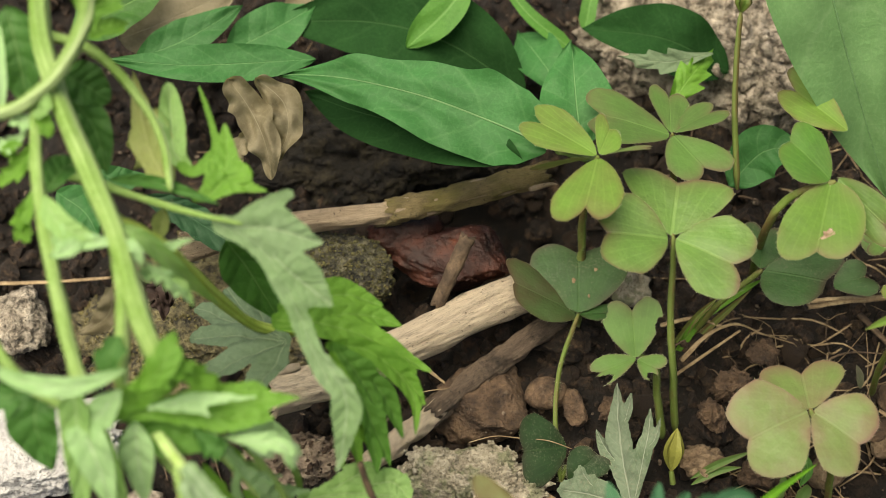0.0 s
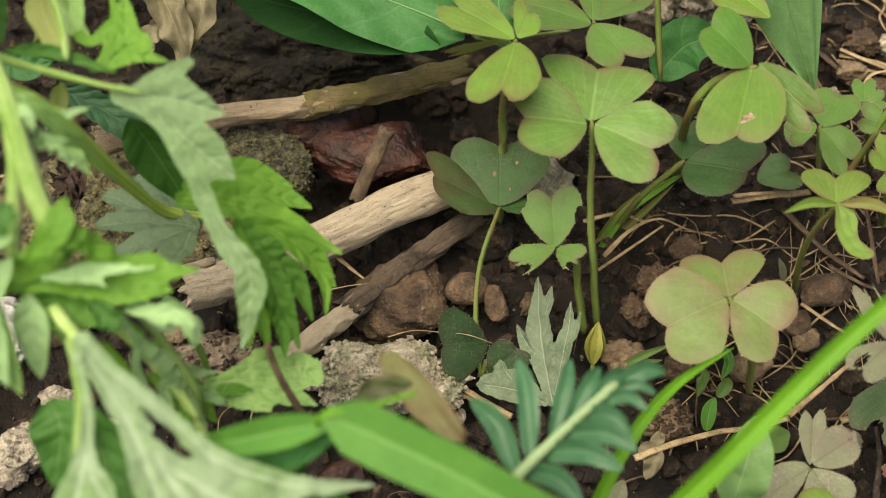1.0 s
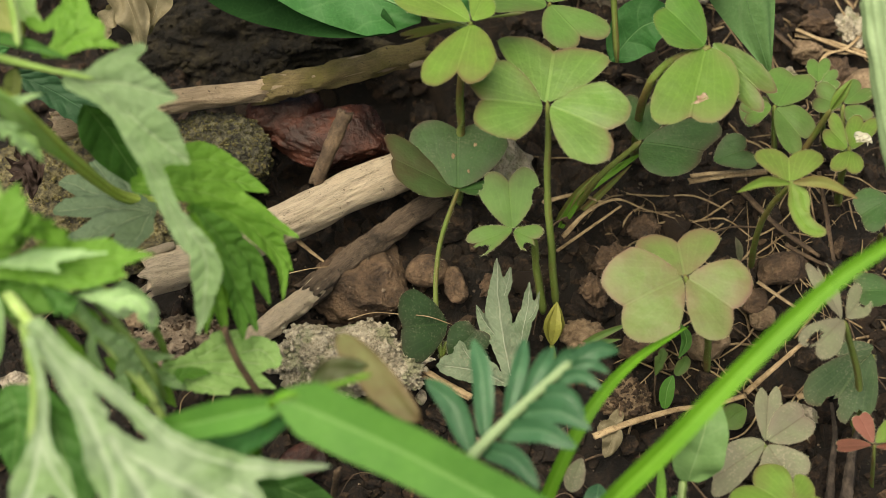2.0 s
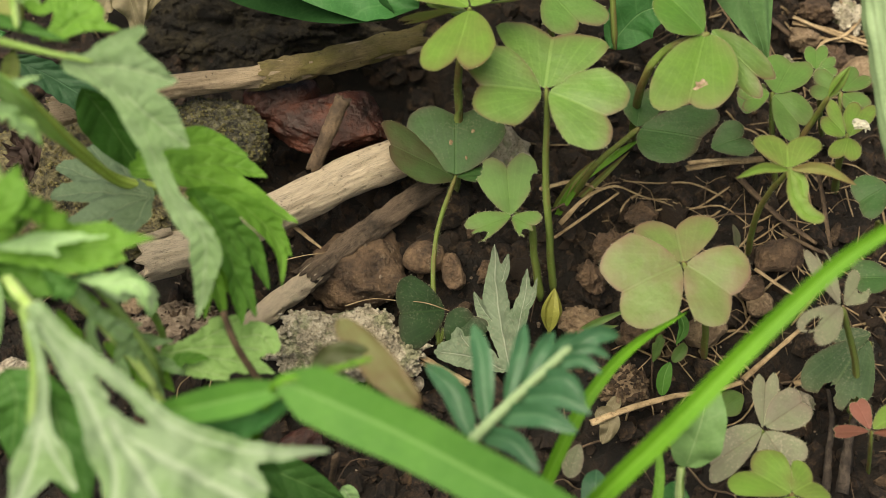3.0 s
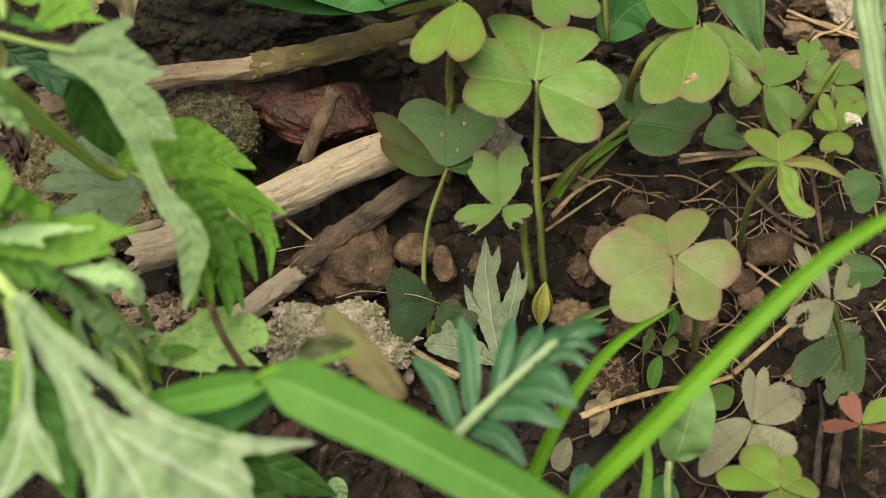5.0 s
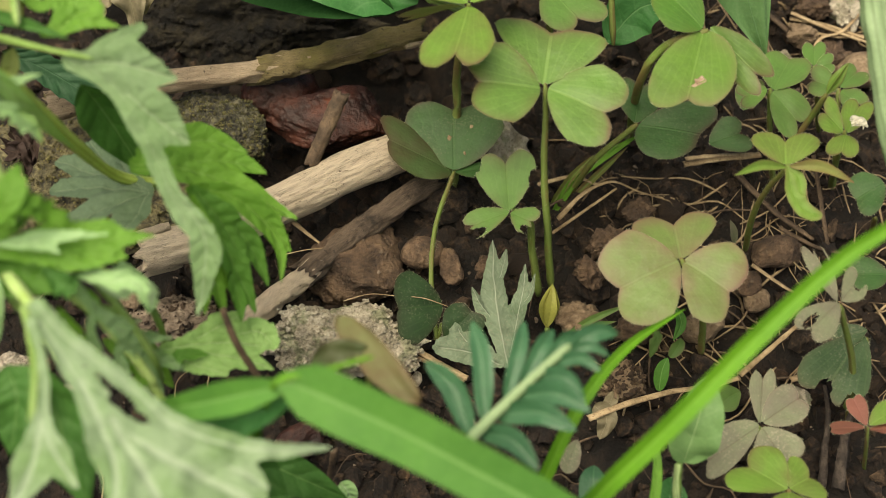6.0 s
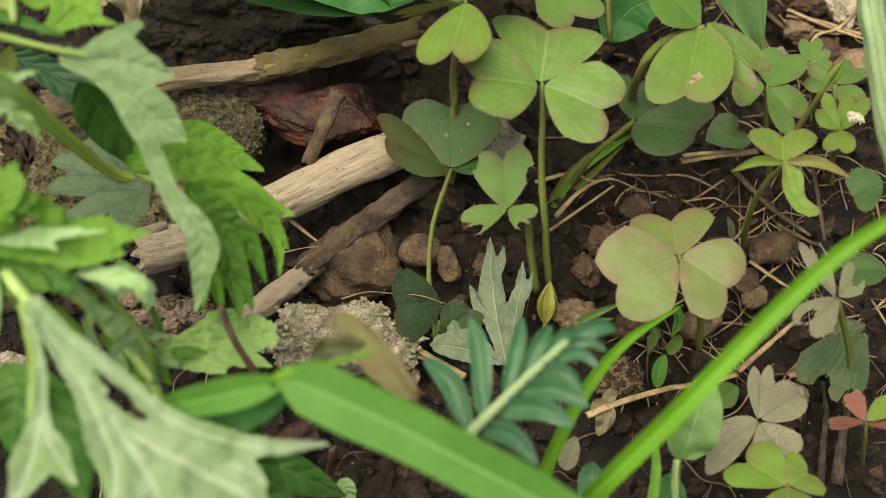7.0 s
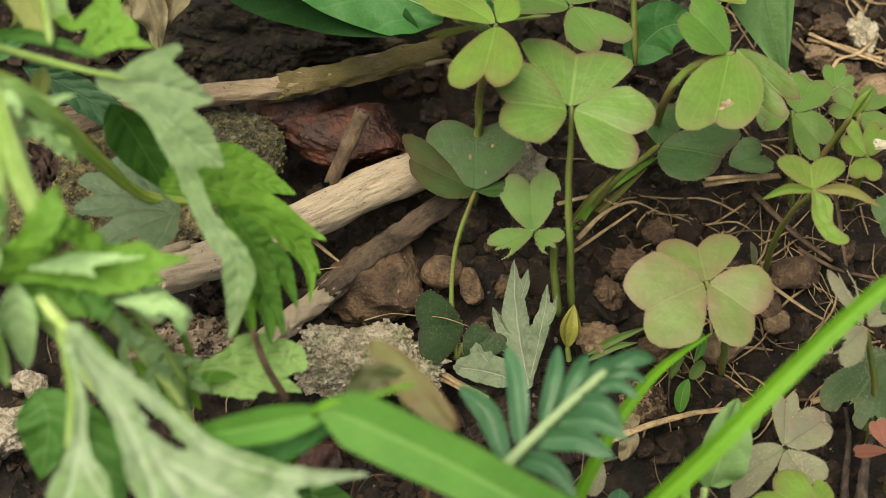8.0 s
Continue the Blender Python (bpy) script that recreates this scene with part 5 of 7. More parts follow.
# ---- mugwort ----
def plant(name, label, category, stems, leaves, stem_material="stem"):
    """stems: (points, radius, radius); leaves: (points, half width, material, options of leaf())."""
    root = thing(name, label, category)
    fuzz = bmesh.new()
    for k, (pts, r0, r1, *other) in enumerate(stems):
        part("stem", tube(pts, r0, r1, 40, 22, 0.26, 0.08, seed=k * 2.3, hairs=220, fuzz=fuzz), other[0] if other else stem_material, root)
    for k, (pts, w, mat, opt) in enumerate(leaves):
        opt = dict(opt)
        rib = opt.pop("midrib", 0)
        limb = part("leaf", leaf(pts, w, seed=k * 3.3 + len(pts), **opt), mat, root)
        if rib:
            part("midrib", tube(pts, rib, rib * 0.3, 40, 8, 0.1), "midrib", limb)
    if stems:
        tagged(part("fine_hair", fuzz, "hair", root), kind="stuff")
    else:
        fuzz.free()
    return root


LOBED = dict(sides=(JAG_A, JAG_B), shear=0.45, fold=0.2, wave=0.45)
DEEP = dict(sides=(DEEP_A, DEEP_B), shear=0.75, fold=0.12, wave=0.25)
LOBE = dict(shape=shape_lance, teeth=2, cut=0.35, shear=0.35, fold=0.15, wave=0.25)
PLAIN = dict(shape=shape_lance, fold=0.28, wave=0.3)

mugwort = plant("mugwort", "tall mugwort with ribbed pale green stems and jagged drooping leaves", "weed",
      [([(-0.0637, 0.0134, 0.0911), (-0.0621, 0.0059, 0.0862), (-0.0598, 0.0002, 0.0817), (-0.0549, -0.0082, 0.0772), (-0.0513, -0.0148, 0.0731), (-0.0486, -0.0211, 0.0680), (-0.0458, -0.0251, 0.0624)], 0.0012, 0.0011),
       ([(-0.0527, -0.0121, 0.0731), (-0.0512, -0.0174, 0.0705), (-0.0510, -0.0218, 0.0661), (-0.0511, -0.0258, 0.0621)], 0.0008, 0.0007),
       ([(-0.0629, 0.0013, 0.0816), (-0.0615, -0.0078, 0.0767), (-0.0590, -0.0160, 0.0725), (-0.0563, -0.0234, 0.0678), (-0.0547, -0.0274, 0.0650)], 0.0007, 0.0008),
       ([(-0.0557, 0.0078, 0.0932), (-0.0563, 0.0038, 0.0892), (-0.0598, 0.0004, 0.0847), (-0.0652, -0.0008, 0.0812), (-0.0712, 0.0000, 0.0797)], 0.0009, 0.0008),
       ([(-0.0716, 0.0077, 0.0661), (-0.0607, 0.0028, 0.0674), (-0.0524, -0.0021, 0.0689), (-0.0460, -0.0059, 0.0703), (-0.0393, -0.0073, 0.0697)], 0.0007, 0.0002),
       ([(-0.0533, -0.0113, 0.0740), (-0.0491, -0.0076, 0.0660), (-0.0461, -0.0041, 0.0550), (-0.0426, 0.0004, 0.0437), (-0.0373, 0.0026, 0.0398)], 0.0011, 0.00055, "stem_lime"),
       ([(-0.0622, 0.0071, 0.0860), (-0.0569, 0.0067, 0.0838), (-0.0526, 0.0051, 0.0790), (-0.0495, 0.0015, 0.0751), (-0.0481, -0.0035, 0.0714)], 0.0006, 0.0004),
       ([(-0.0508, -0.0239, 0.0541), (-0.0482, -0.0263, 0.0515), (-0.0458, -0.0279, 0.0483), (-0.0429, -0.0303, 0.0428)], 0.0009, 0.0009, "stem_pale"),
       ([(-0.0452, -0.0237, 0.0524), (-0.0417, -0.0246, 0.0483), (-0.0381, -0.0261, 0.0437), (-0.0345, -0.0281, 0.0372)], 0.0006, 0.0005, "stem_pale"),
       ([(-0.0409, -0.0194, 0.0479), (-0.0372, -0.0191, 0.0451), (-0.0353, -0.0194, 0.0390), (-0.0350, -0.0194, 0.0333)], 0.0005, 0.0004),
       ([(-0.0669, -0.0208, 0.0684), (-0.0634, -0.0248, 0.0655), (-0.0607, -0.0262, 0.0625), (-0.0566, -0.0282, 0.0601), (-0.0569, -0.0300, 0.0499)], 0.0006, 0.0005)],
      [
       # flap behind the drooping leaf; its shadow is put in with the deep green
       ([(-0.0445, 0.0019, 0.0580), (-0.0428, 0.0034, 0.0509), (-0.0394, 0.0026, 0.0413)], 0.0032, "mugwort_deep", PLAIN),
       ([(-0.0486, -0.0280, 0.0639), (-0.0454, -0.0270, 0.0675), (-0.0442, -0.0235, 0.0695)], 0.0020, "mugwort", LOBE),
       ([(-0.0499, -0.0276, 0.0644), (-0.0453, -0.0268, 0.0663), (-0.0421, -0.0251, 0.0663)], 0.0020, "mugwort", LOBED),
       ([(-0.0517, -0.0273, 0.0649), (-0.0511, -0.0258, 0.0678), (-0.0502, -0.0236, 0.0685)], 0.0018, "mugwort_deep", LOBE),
       ([(-0.0493, -0.0267, 0.0667), (-0.0543, -0.0295, 0.0671), (-0.0597, -0.0294, 0.0678), (-0.0649, -0.0275, 0.0687)], 0.0011, "mugwort_pale", PLAIN),
       ([(-0.0502, -0.0276, 0.0644), (-0.0532, -0.0293, 0.0616), (-0.0560, -0.0297, 0.0600)], 0.0022, "mugwort_pale", LOBE),
       ([(-0.0604, -0.0245, 0.0613), (-0.0612, -0.0277, 0.0583), (-0.0598, -0.0301, 0.0529)], 0.0028, "mugwort_deep", PLAIN),
       ([(-0.0624, -0.0244, 0.0602), (-0.0639, -0.0256, 0.0606), (-0.0683, -0.0267, 0.0599)], 0.0026, "mugwort_deep", LOBED),
       ([(-0.0495, -0.0281, 0.0596), (-0.0497, -0.0298, 0.0552), (-0.0497, -0.0316, 0.0491)], 0.0020, "mugwort_pale", PLAIN),
       ([(-0.0560, -0.0280, 0.0618), (-0.0535, -0.0319, 0.0590), (-0.0516, -0.0355, 0.0525)], 0.0022, "mugwort_pale", PLAIN),
       ([(-0.0403, -0.0277, 0.0565), (-0.0366, -0.0285, 0.0568), (-0.0333, -0.0293, 0.0571), (-0.0322, -0.0307, 0.0542)], 0.0014, "mugwort_pale", LOBED),
       ([(-0.0490, -0.0010, 0.0698), (-0.0522, 0.0040, 0.0721), (-0.0547, 0.0123, 0.0764)], 0.0022, "yellow", dict(shape=shape_lance, fold=0.2, wave=0.5, teeth=3, cut=0.25)),
       ([(-0.0570, 0.0007, 0.0693), (-0.0501, -0.0015, 0.0707), (-0.0421, -0.0051, 0.0707)], 0.0008, "mugwort_deep", dict(shape=shape_lance, fold=0.5)),
       ([(-0.0609, -0.0096, 0.0763), (-0.0577, -0.0133, 0.0751), (-0.0536, -0.0143, 0.0739)], 0.0014, "mugwort_soft", dict(shape=shape_lance, fold=0.2)),
       ([(-0.0552, -0.0143, 0.0739), (-0.0567, -0.0158, 0.0740), (-0.0587, -0.0166, 0.0734)], 0.0010, "mugwort_pale", PLAIN),
       ([(-0.0518, -0.0128, 0.0751), (-0.0486, -0.0128, 0.0720), (-0.0460, -0.0112, 0.0649), (-0.0447, -0.0053, 0.0537)], 0.0011, "mugwort_soft", dict(shape=shape_lance, fold=0.5)),
       ([(-0.0626, -0.0019, 0.0813), (-0.0610, -0.0021, 0.0823), (-0.0602, -0.0008, 0.0836)], 0.0010, "mugwort_soft", LOBE),
       ([(-0.0653, -0.0034, 0.0758), (-0.0659, -0.0031, 0.0775), (-0.0639, -0.0034, 0.0784)], 0.0009, "mugwort", LOBE),
       ([(-0.0637, -0.0051, 0.0725), (-0.0650, -0.0079, 0.0698), (-0.0640, -0.0093, 0.0684)], 0.0016, "mugwort", LOBED),
       ([(-0.0498, -0.0140, 0.0696), (-0.0490, -0.0148, 0.0687), (-0.0498, -0.0151, 0.0699)], 0.0007, "mugwort_pale", PLAIN),
       ([(-0.0485, -0.0143, 0.0691), (-0.0469, -0.0149, 0.0684), (-0.0471, -0.0158, 0.0675)], 0.0008, "mugwort_pale", LOBE),
       ([(-0.0469, -0.0140, 0.0679), (-0.0453, -0.0148, 0.0669), (-0.0444, -0.0157, 0.0646)], 0.0007, "mugwort_soft", LOBE),
       ([(-0.0450, -0.0261, 0.0655), (-0.0425, -0.0256, 0.0645), (-0.0396, -0.0252, 0.0617)], 0.0016, "mugwort", LOBED),
       ([(-0.0557, -0.0273, 0.0638), (-0.0553, -0.0310, 0.0587), (-0.0556, -0.0350, 0.0505)], 0.0017, "mugwort_soft", dict(shape=shape_blade, fold=0.5)),
       ([(-0.0544, -0.0284, 0.0598), (-0.0525, -0.0316, 0.0565), (-0.0509, -0.0348, 0.0503)], 0.0016, "mugwort_soft", dict(shape=shape_blade, fold=0.4)),
       ([(-0.0432, -0.0285, 0.0588), (-0.0405, -0.0303, 0.0581), (-0.0393, -0.0307, 0.0577)], 0.0016, "mugwort_deep", LOBED),
       ([(-0.0514, -0.0129, 0.0721), (-0.0482, -0.0118, 0.0702), (-0.0445, -0.0094, 0.0694)], 0.0008, "mugwort_pale", LOBE),
       ([(-0.0499, -0.0150, 0.0728), (-0.0470, -0.0154, 0.0693), (-0.0442, -0.0155, 0.0648)], 0.0013, "mugwort_pale", dict(DEEP, wave=0.5)),
       ([(-0.0518, -0.0144, 0.0736), (-0.0493, -0.0154, 0.0737), (-0.0490, -0.0162, 0.0715)], 0.0008, "mugwort_pale", LOBE),
       ([(-0.0606, -0.0103, 0.0756), (-0.0580, -0.0138, 0.0747), (-0.0583, -0.0156, 0.0729)], 0.0010, "mugwort_pale", LOBE),
       ([(-0.0592, -0.0145, 0.0727), (-0.0552, -0.0145, 0.0737), (-0.0512, -0.0143, 0.0736)], 0.0009, "mugwort_pale", PLAIN),
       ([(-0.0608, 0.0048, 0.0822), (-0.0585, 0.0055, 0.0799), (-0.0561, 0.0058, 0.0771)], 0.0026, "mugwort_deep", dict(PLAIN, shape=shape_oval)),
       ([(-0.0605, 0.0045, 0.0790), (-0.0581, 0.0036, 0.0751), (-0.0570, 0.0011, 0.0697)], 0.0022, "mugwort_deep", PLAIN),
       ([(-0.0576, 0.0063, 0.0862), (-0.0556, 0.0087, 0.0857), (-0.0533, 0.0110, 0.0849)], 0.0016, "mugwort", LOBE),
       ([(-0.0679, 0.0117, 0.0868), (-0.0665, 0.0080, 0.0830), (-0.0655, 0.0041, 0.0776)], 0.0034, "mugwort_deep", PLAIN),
       ([(-0.0666, -0.0003, 0.0804), (-0.0669, 0.0034, 0.0841), (-0.0677, 0.0086, 0.0866)], 0.0008, "mugwort_pale", PLAIN),
       ([(-0.0620, -0.0006, 0.0811), (-0.0636, -0.0016, 0.0802), (-0.0659, -0.0005, 0.0801)], 0.0014, "mugwort_pale", LOBED),
       ([(-0.0623, -0.0009, 0.0809), (-0.0610, -0.0025, 0.0806), (-0.0607, -0.0036, 0.0794)], 0.0012, "mugwort", LOBE),
       ([(-0.0637, -0.0018, 0.0787), (-0.0656, -0.0028, 0.0778), (-0.0692, -0.0024, 0.0771)], 0.0012, "mugwort_pale", LOBED),
       ([(-0.0630, -0.0024, 0.0780), (-0.0653, -0.0041, 0.0751), (-0.0689, -0.0049, 0.0732)], 0.0014, "mugwort", LOBED),
       ([(-0.0633, -0.0053, 0.0737), (-0.0643, -0.0077, 0.0714), (-0.0661, -0.0084, 0.0694)], 0.0012, "mugwort", LOBED),
       ([(-0.0624, -0.0050, 0.0725), (-0.0611, -0.0016, 0.0730), (-0.0601, 0.0004, 0.0721)], 0.0020, "mugwort_deep", PLAIN),
       ([(-0.0593, 0.0101, 0.0902), (-0.0566, 0.0105, 0.0876), (-0.0527, 0.0143, 0.0881)], 0.0024, "mugwort", LOBED)])
frond(mugwort, "mugwort_downy", (-0.0418, -0.0068, 0.0689), (0.419, -0.565, -0.711), (0.908, 0.256, 0.331), [
       ([(-0.2, -0.1), (2.8, 2.3), (7.0, 3.6), (12.5, 3.6), (18.2, 3.3), (22.8, 3.3)], 1.14, 2),
       ([(0.7, 1.2), (2.6, 5.0), (6.8, 9.9)], 2.91, 0),
       ([(5.0, 3.1), (7.4, 5.6), (9.0, 7.7)], 1.0, 0),
       ([(5.7, 3.9), (9.3, 5.4), (13.8, 7.7)], 2.81, 0),
       ([(19.4, 4.2), (23.9, 4.5), (27.8, 2.6), (31.8, -0.2)], 1.86, 0),
       ([(-0.3, 3.6), (-0.2, 6.5), (-0.1, 9.2)], 0.78, 1)], fold=0.12, wave=0.45, jag=0.18, seed=1.0, label="downy pale underside of a drooping leaf")
frond(mugwort, "mugwort", (-0.0357, -0.0066, 0.0531), (0.867, -0.024, -0.498), (0.118, 0.980, 0.158), [
       ([(-1.4, -1.9), (6.4, 1.1), (13.5, 0.9), (20.0, -0.1)], 2.12, 0),
       ([(-1.3, 0.7), (5.3, 5.8), (11.6, 6.7)], 2.14, 0),
       ([(3.2, 1.4), (9.6, 4.5), (14.6, 4.7)], 1.79, 0),
       ([(-1.6, -1.1), (3.3, 0.6), (9.4, 1.5)], 2.38, 1),
       ([(6.7, -0.5), (13.0, -0.4), (17.9, -0.9)], 1.67, 0)], fold=0.25, wave=0.25, jag=0.05, join=0.12, seed=2.0)
frond(mugwort, "mugwort", (-0.0295, -0.0102, 0.0519), (0.588, -0.264, -0.764), (0.605, 0.771, 0.200), [
       ([(-0.8, -0.8), (2.7, 2.2), (7.7, 3.4), (12.1, 2.8), (15.8, -0.3)], 1.61, 0),
       ([(4.7, 3.0), (9.6, 3.8), (14.1, 3.3)], 1.26, 0),
       ([(-1.1, -1.1), (1.1, 1.1), (3.7, 3.4)], 0.83, 1)], fold=0.4, wave=0.2, jag=0.05, join=0.12, seed=3.0)
frond(mugwort, "mugwort_mid", (-0.0293, -0.0118, 0.0524), (0.360, -0.381, -0.852), (0.666, 0.744, -0.051), [
       ([(-1.0, -0.4), (5.5, 0.3), (11.2, 0.1), (16.7, -0.1)], 2.04, 0),
       ([(1.8, 0.9), (8.2, 3.2), (14.9, 3.2)], 1.53, 0),
       ([(8.2, -0.6), (12.9, -1.1), (16.5, -2.4)], 1.13, 0),
       ([(-0.3, 0.2), (4.5, 1.3), (8.7, 1.5)], 2.11, 1)], fold=0.4, wave=0.25, jag=0.05, join=0.12, seed=3.4)
frond(mugwort, "mugwort", (-0.0295, -0.0132, 0.0524), (0.178, -0.437, -0.882), (0.731, 0.658, -0.179), [
       ([(-0.9, -0.4), (6.1, 0.1), (15.4, -0.1)], 1.72, 0),
       ([(3.5, -0.7), (9.2, -1.5), (13.5, -2.6)], 1.14, 0),
       ([(4.6, 0.1), (9.1, 1.5), (12.3, 1.7)], 1.06, 0)], fold=0.35, wave=0.2, jag=0.05, join=0.12, seed=3.8)
frond(mugwort, "mugwort", (-0.0502, -0.0272, 0.0599), (0.981, 0.187, -0.049), (-0.142, 0.872, 0.469), [
       ([(0.3, -0.3), (6.8, 0.1), (13.0, -0.2), (18.6, -0.2)], 2.04, 0),
       ([(4.3, -0.8), (10.4, -1.6), (15.8, -2.4)], 1.76, 0),
       ([(9.3, 0.6), (13.1, 1.2), (15.0, 1.0)], 1.03, 0),
       ([(6.3, 1.3), (8.8, 1.8), (10.6, 1.4)], 0.9, 0)], fold=0.15, wave=0.4, jag=0.2, seed=4.0)
frond(mugwort, "mugwort_mid", (-0.0507, -0.0265, 0.0585), (0.909, -0.129, -0.396), (0.345, 0.766, 0.543), [
       ([(-0.4, 0.2), (5.9, 0.3), (11.3, -0.0)], 2.11, 0),
       ([(0.0, 0.0), (4.0, -1.5), (7.3, -1.6)], 1.6, 0)], fold=0.15, wave=0.4, jag=0.2, seed=5.0)
frond(mugwort, "mugwort", (-0.0527, -0.0273, 0.0600), (0.600, 0.754, 0.269), (-0.796, 0.595, 0.109), [
       ([(-0.4, 0.5), (4.6, -1.7), (11.5, 0.1)], 1.86, 0),
       ([(2.1, -0.6), (6.2, -2.8), (10.5, -4.1)], 1.43, 0),
       ([(0.7, -1.6), (-1.2, 1.1), (-3.2, 2.7)], 1.51, 0)], fold=0.15, wave=0.4, jag=0.15, seed=6.0)
frond(mugwort, "mugwort_pale", (-0.0473, -0.0277, 0.0616), (0.986, 0.159, -0.052), (-0.124, 0.903, 0.411), [
       ([(-0.3, -0.1), (4.9, 0.4), (11.3, 0.2)], 0.83, 0),
       ([(1.8, -0.3), (4.6, -0.5), (6.2, -1.6)], 0.62, 0)], wave=0.3, jag=0.15, seed=7.0)
frond(mugwort, "mugwort", (-0.0452, -0.0032, 0.0700), (0.975, 0.218, -0.038), (-0.182, 0.886, 0.426), [
       ([(-0.3, -0.1), (3.4, 1.2), (8.3, -0.2)], 1.23, 0),
       ([(1.7, 0.2), (3.7, 3.9), (4.1, 9.4)], 1.6, 0),
       ([(1.3, 0.2), (3.5, 2.1), (5.6, 2.1)], 2.15, 1),
       ([(0.7, -0.1), (1.8, 2.7), (2.7, 7.8), (1.5, 14.7)], 0.4, 1),
       ([(2.1, 4.9), (-0.0, 3.4), (-1.7, 4.4)], 0.73, 2)], fold=0.1, wave=0.4, jag=0.04, seed=8.0, join=0.2)
frond(mugwort, "mugwort_soft", (-0.0478, 0.0011, 0.0710), (-0.218, 0.877, 0.429), (-0.928, -0.322, 0.187), [
       ([(-0.4, -0.9), (1.9, 0.6), (5.7, 0.4), (11.2, 0.1)], 1.62, 1)], fold=0.25, wave=0.5, jag=0.08, seed=8.5)
frond(mugwort, "mugwort_pale", (-0.0411, -0.0282, 0.0561), (0.304, 0.067, -0.950), (0.498, 0.839, 0.219), [
       ([(-1.9, 0.1), (7.0, 0.3), (14.6, 0.6), (23.5, -0.3)], 0.61, 2),
       ([(4.6, 0.2), (9.7, 1.3), (12.9, 3.6)], 0.7, 0),
       ([(9.5, 0.4), (15.0, 2.5), (18.9, 5.2)], 0.87, 0),
       ([(13.5, -0.1), (19.6, 2.3), (24.1, 3.5)], 0.87, 0),
       ([(11.8, -0.4), (14.4, -2.0), (19.5, -2.8)], 0.88, 0),
       ([(5.4, -0.5), (7.2, -2.0), (11.1, -2.5)], 0.78, 0)], fold=0.3, wave=0.6, jag=0.2, join=0.2, seed=15.0)
frond(mugwort, "mugwort_pale", (-0.0410, -0.0246, 0.0553), (0.395, 0.361, -0.845), (-0.530, 0.841, 0.112), [
       ([(-1.5, -0.4), (3.5, -0.8), (9.0, -0.4), (13.5, -0.8)], 1.09, 2),
       ([(6.2, -0.6), (12.2, 1.0), (11.3, -3.9)], 2.86, 0)], fold=0.2, wave=0.4, jag=0.12, seed=16.0)
spray = plant("mugwort", "mugwort spray with silvery undersides hanging low in front", "weed",
      [([(-0.0528, -0.0214, 0.0569), (-0.0472, -0.0281, 0.0562), (-0.0426, -0.0341, 0.0575), (-0.0394, -0.0380, 0.0567), (-0.0364, -0.0418, 0.0553)], 0.0008, 0.0005, "stem_pale"),
       ([(-0.0462, -0.0212, 0.0557), (-0.0422, -0.0256, 0.0531), (-0.0391, -0.0261, 0.0458), (-0.0361, -0.0271, 0.0396), (-0.0336, -0.0287, 0.0328)], 0.0006, 0.0005, "stem_pale"),
       ([(-0.0399, -0.0244, 0.0528), (-0.0368, -0.0254, 0.0465), (-0.0347, -0.0261, 0.0405), (-0.0345, -0.0255, 0.0343)], 0.0005, 0.0004),
       ([(-0.0437, -0.0345, 0.0599), (-0.0423, -0.0398, 0.0564), (-0.0423, -0.0447, 0.0534)], 0.0004, 0.0003)],
      [
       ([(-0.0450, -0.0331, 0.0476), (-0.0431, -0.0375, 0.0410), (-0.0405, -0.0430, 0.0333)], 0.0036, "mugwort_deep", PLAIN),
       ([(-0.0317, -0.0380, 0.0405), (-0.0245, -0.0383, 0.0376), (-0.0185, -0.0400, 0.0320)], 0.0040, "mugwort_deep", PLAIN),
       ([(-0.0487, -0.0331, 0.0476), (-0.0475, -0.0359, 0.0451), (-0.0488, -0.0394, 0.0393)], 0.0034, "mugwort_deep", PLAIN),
       ([(-0.0410, -0.0255, 0.0558), (-0.0369, -0.0267, 0.0534), (-0.0332, -0.0267, 0.0534), (-0.0327, -0.0281, 0.0508)], 0.0013, "mugwort_silver", LOBED)])
frond(spray, "mugwort_silver", (-0.0383, -0.0381, 0.0579), (0.759, -0.484, -0.435), (0.565, 0.822, 0.071), [
       ([(-5.3, 0.4), (0.0, 0.0), (5.7, 0.4), (11.2, 0.2), (15.5, -0.4)], 0.88, 2),
       ([(-4.1, -0.5), (1.2, -2.1), (6.5, -3.4), (11.5, -4.0)], 0.85, 2),
       ([(9.2, -0.1), (15.2, 0.9), (21.5, 4.2), (27.7, 10.2)], 1.43, 0),
       ([(10.1, -3.6), (15.8, -2.5), (22.0, -0.9), (27.4, -0.1)], 3.57, 0),
       ([(2.9, -2.3), (8.1, -4.7), (12.2, -7.2), (15.5, -11.7)], 2.18, 0),
       ([(8.5, -3.5), (14.9, -5.6), (21.8, -8.5)], 3.31, 0),
       ([(17.1, -0.5), (21.7, 1.2), (25.1, 1.8)], 1.53, 0),
       ([(0.8, -2.5), (4.1, -2.0), (6.3, -1.5)], 0.7, 0)], fold=0.22, wave=0.7, jag=0.15, seed=9.0)
frond(spray, "mugwort_silver", (-0.0413, -0.0433, 0.0553), (0.415, -0.709, -0.571), (0.910, 0.318, 0.267), [
       ([(-7.7, 2.4), (-3.0, 1.7), (1.2, -0.1), (4.7, -1.9)], 0.51, 2),
       ([(1.8, -0.8), (5.9, -0.7), (9.8, 0.0)], 1.53, 0),
       ([(2.1, -0.8), (5.9, -3.5), (9.1, -7.4)], 2.06, 0)], fold=0.2, wave=0.5, jag=0.15, seed=10.0)
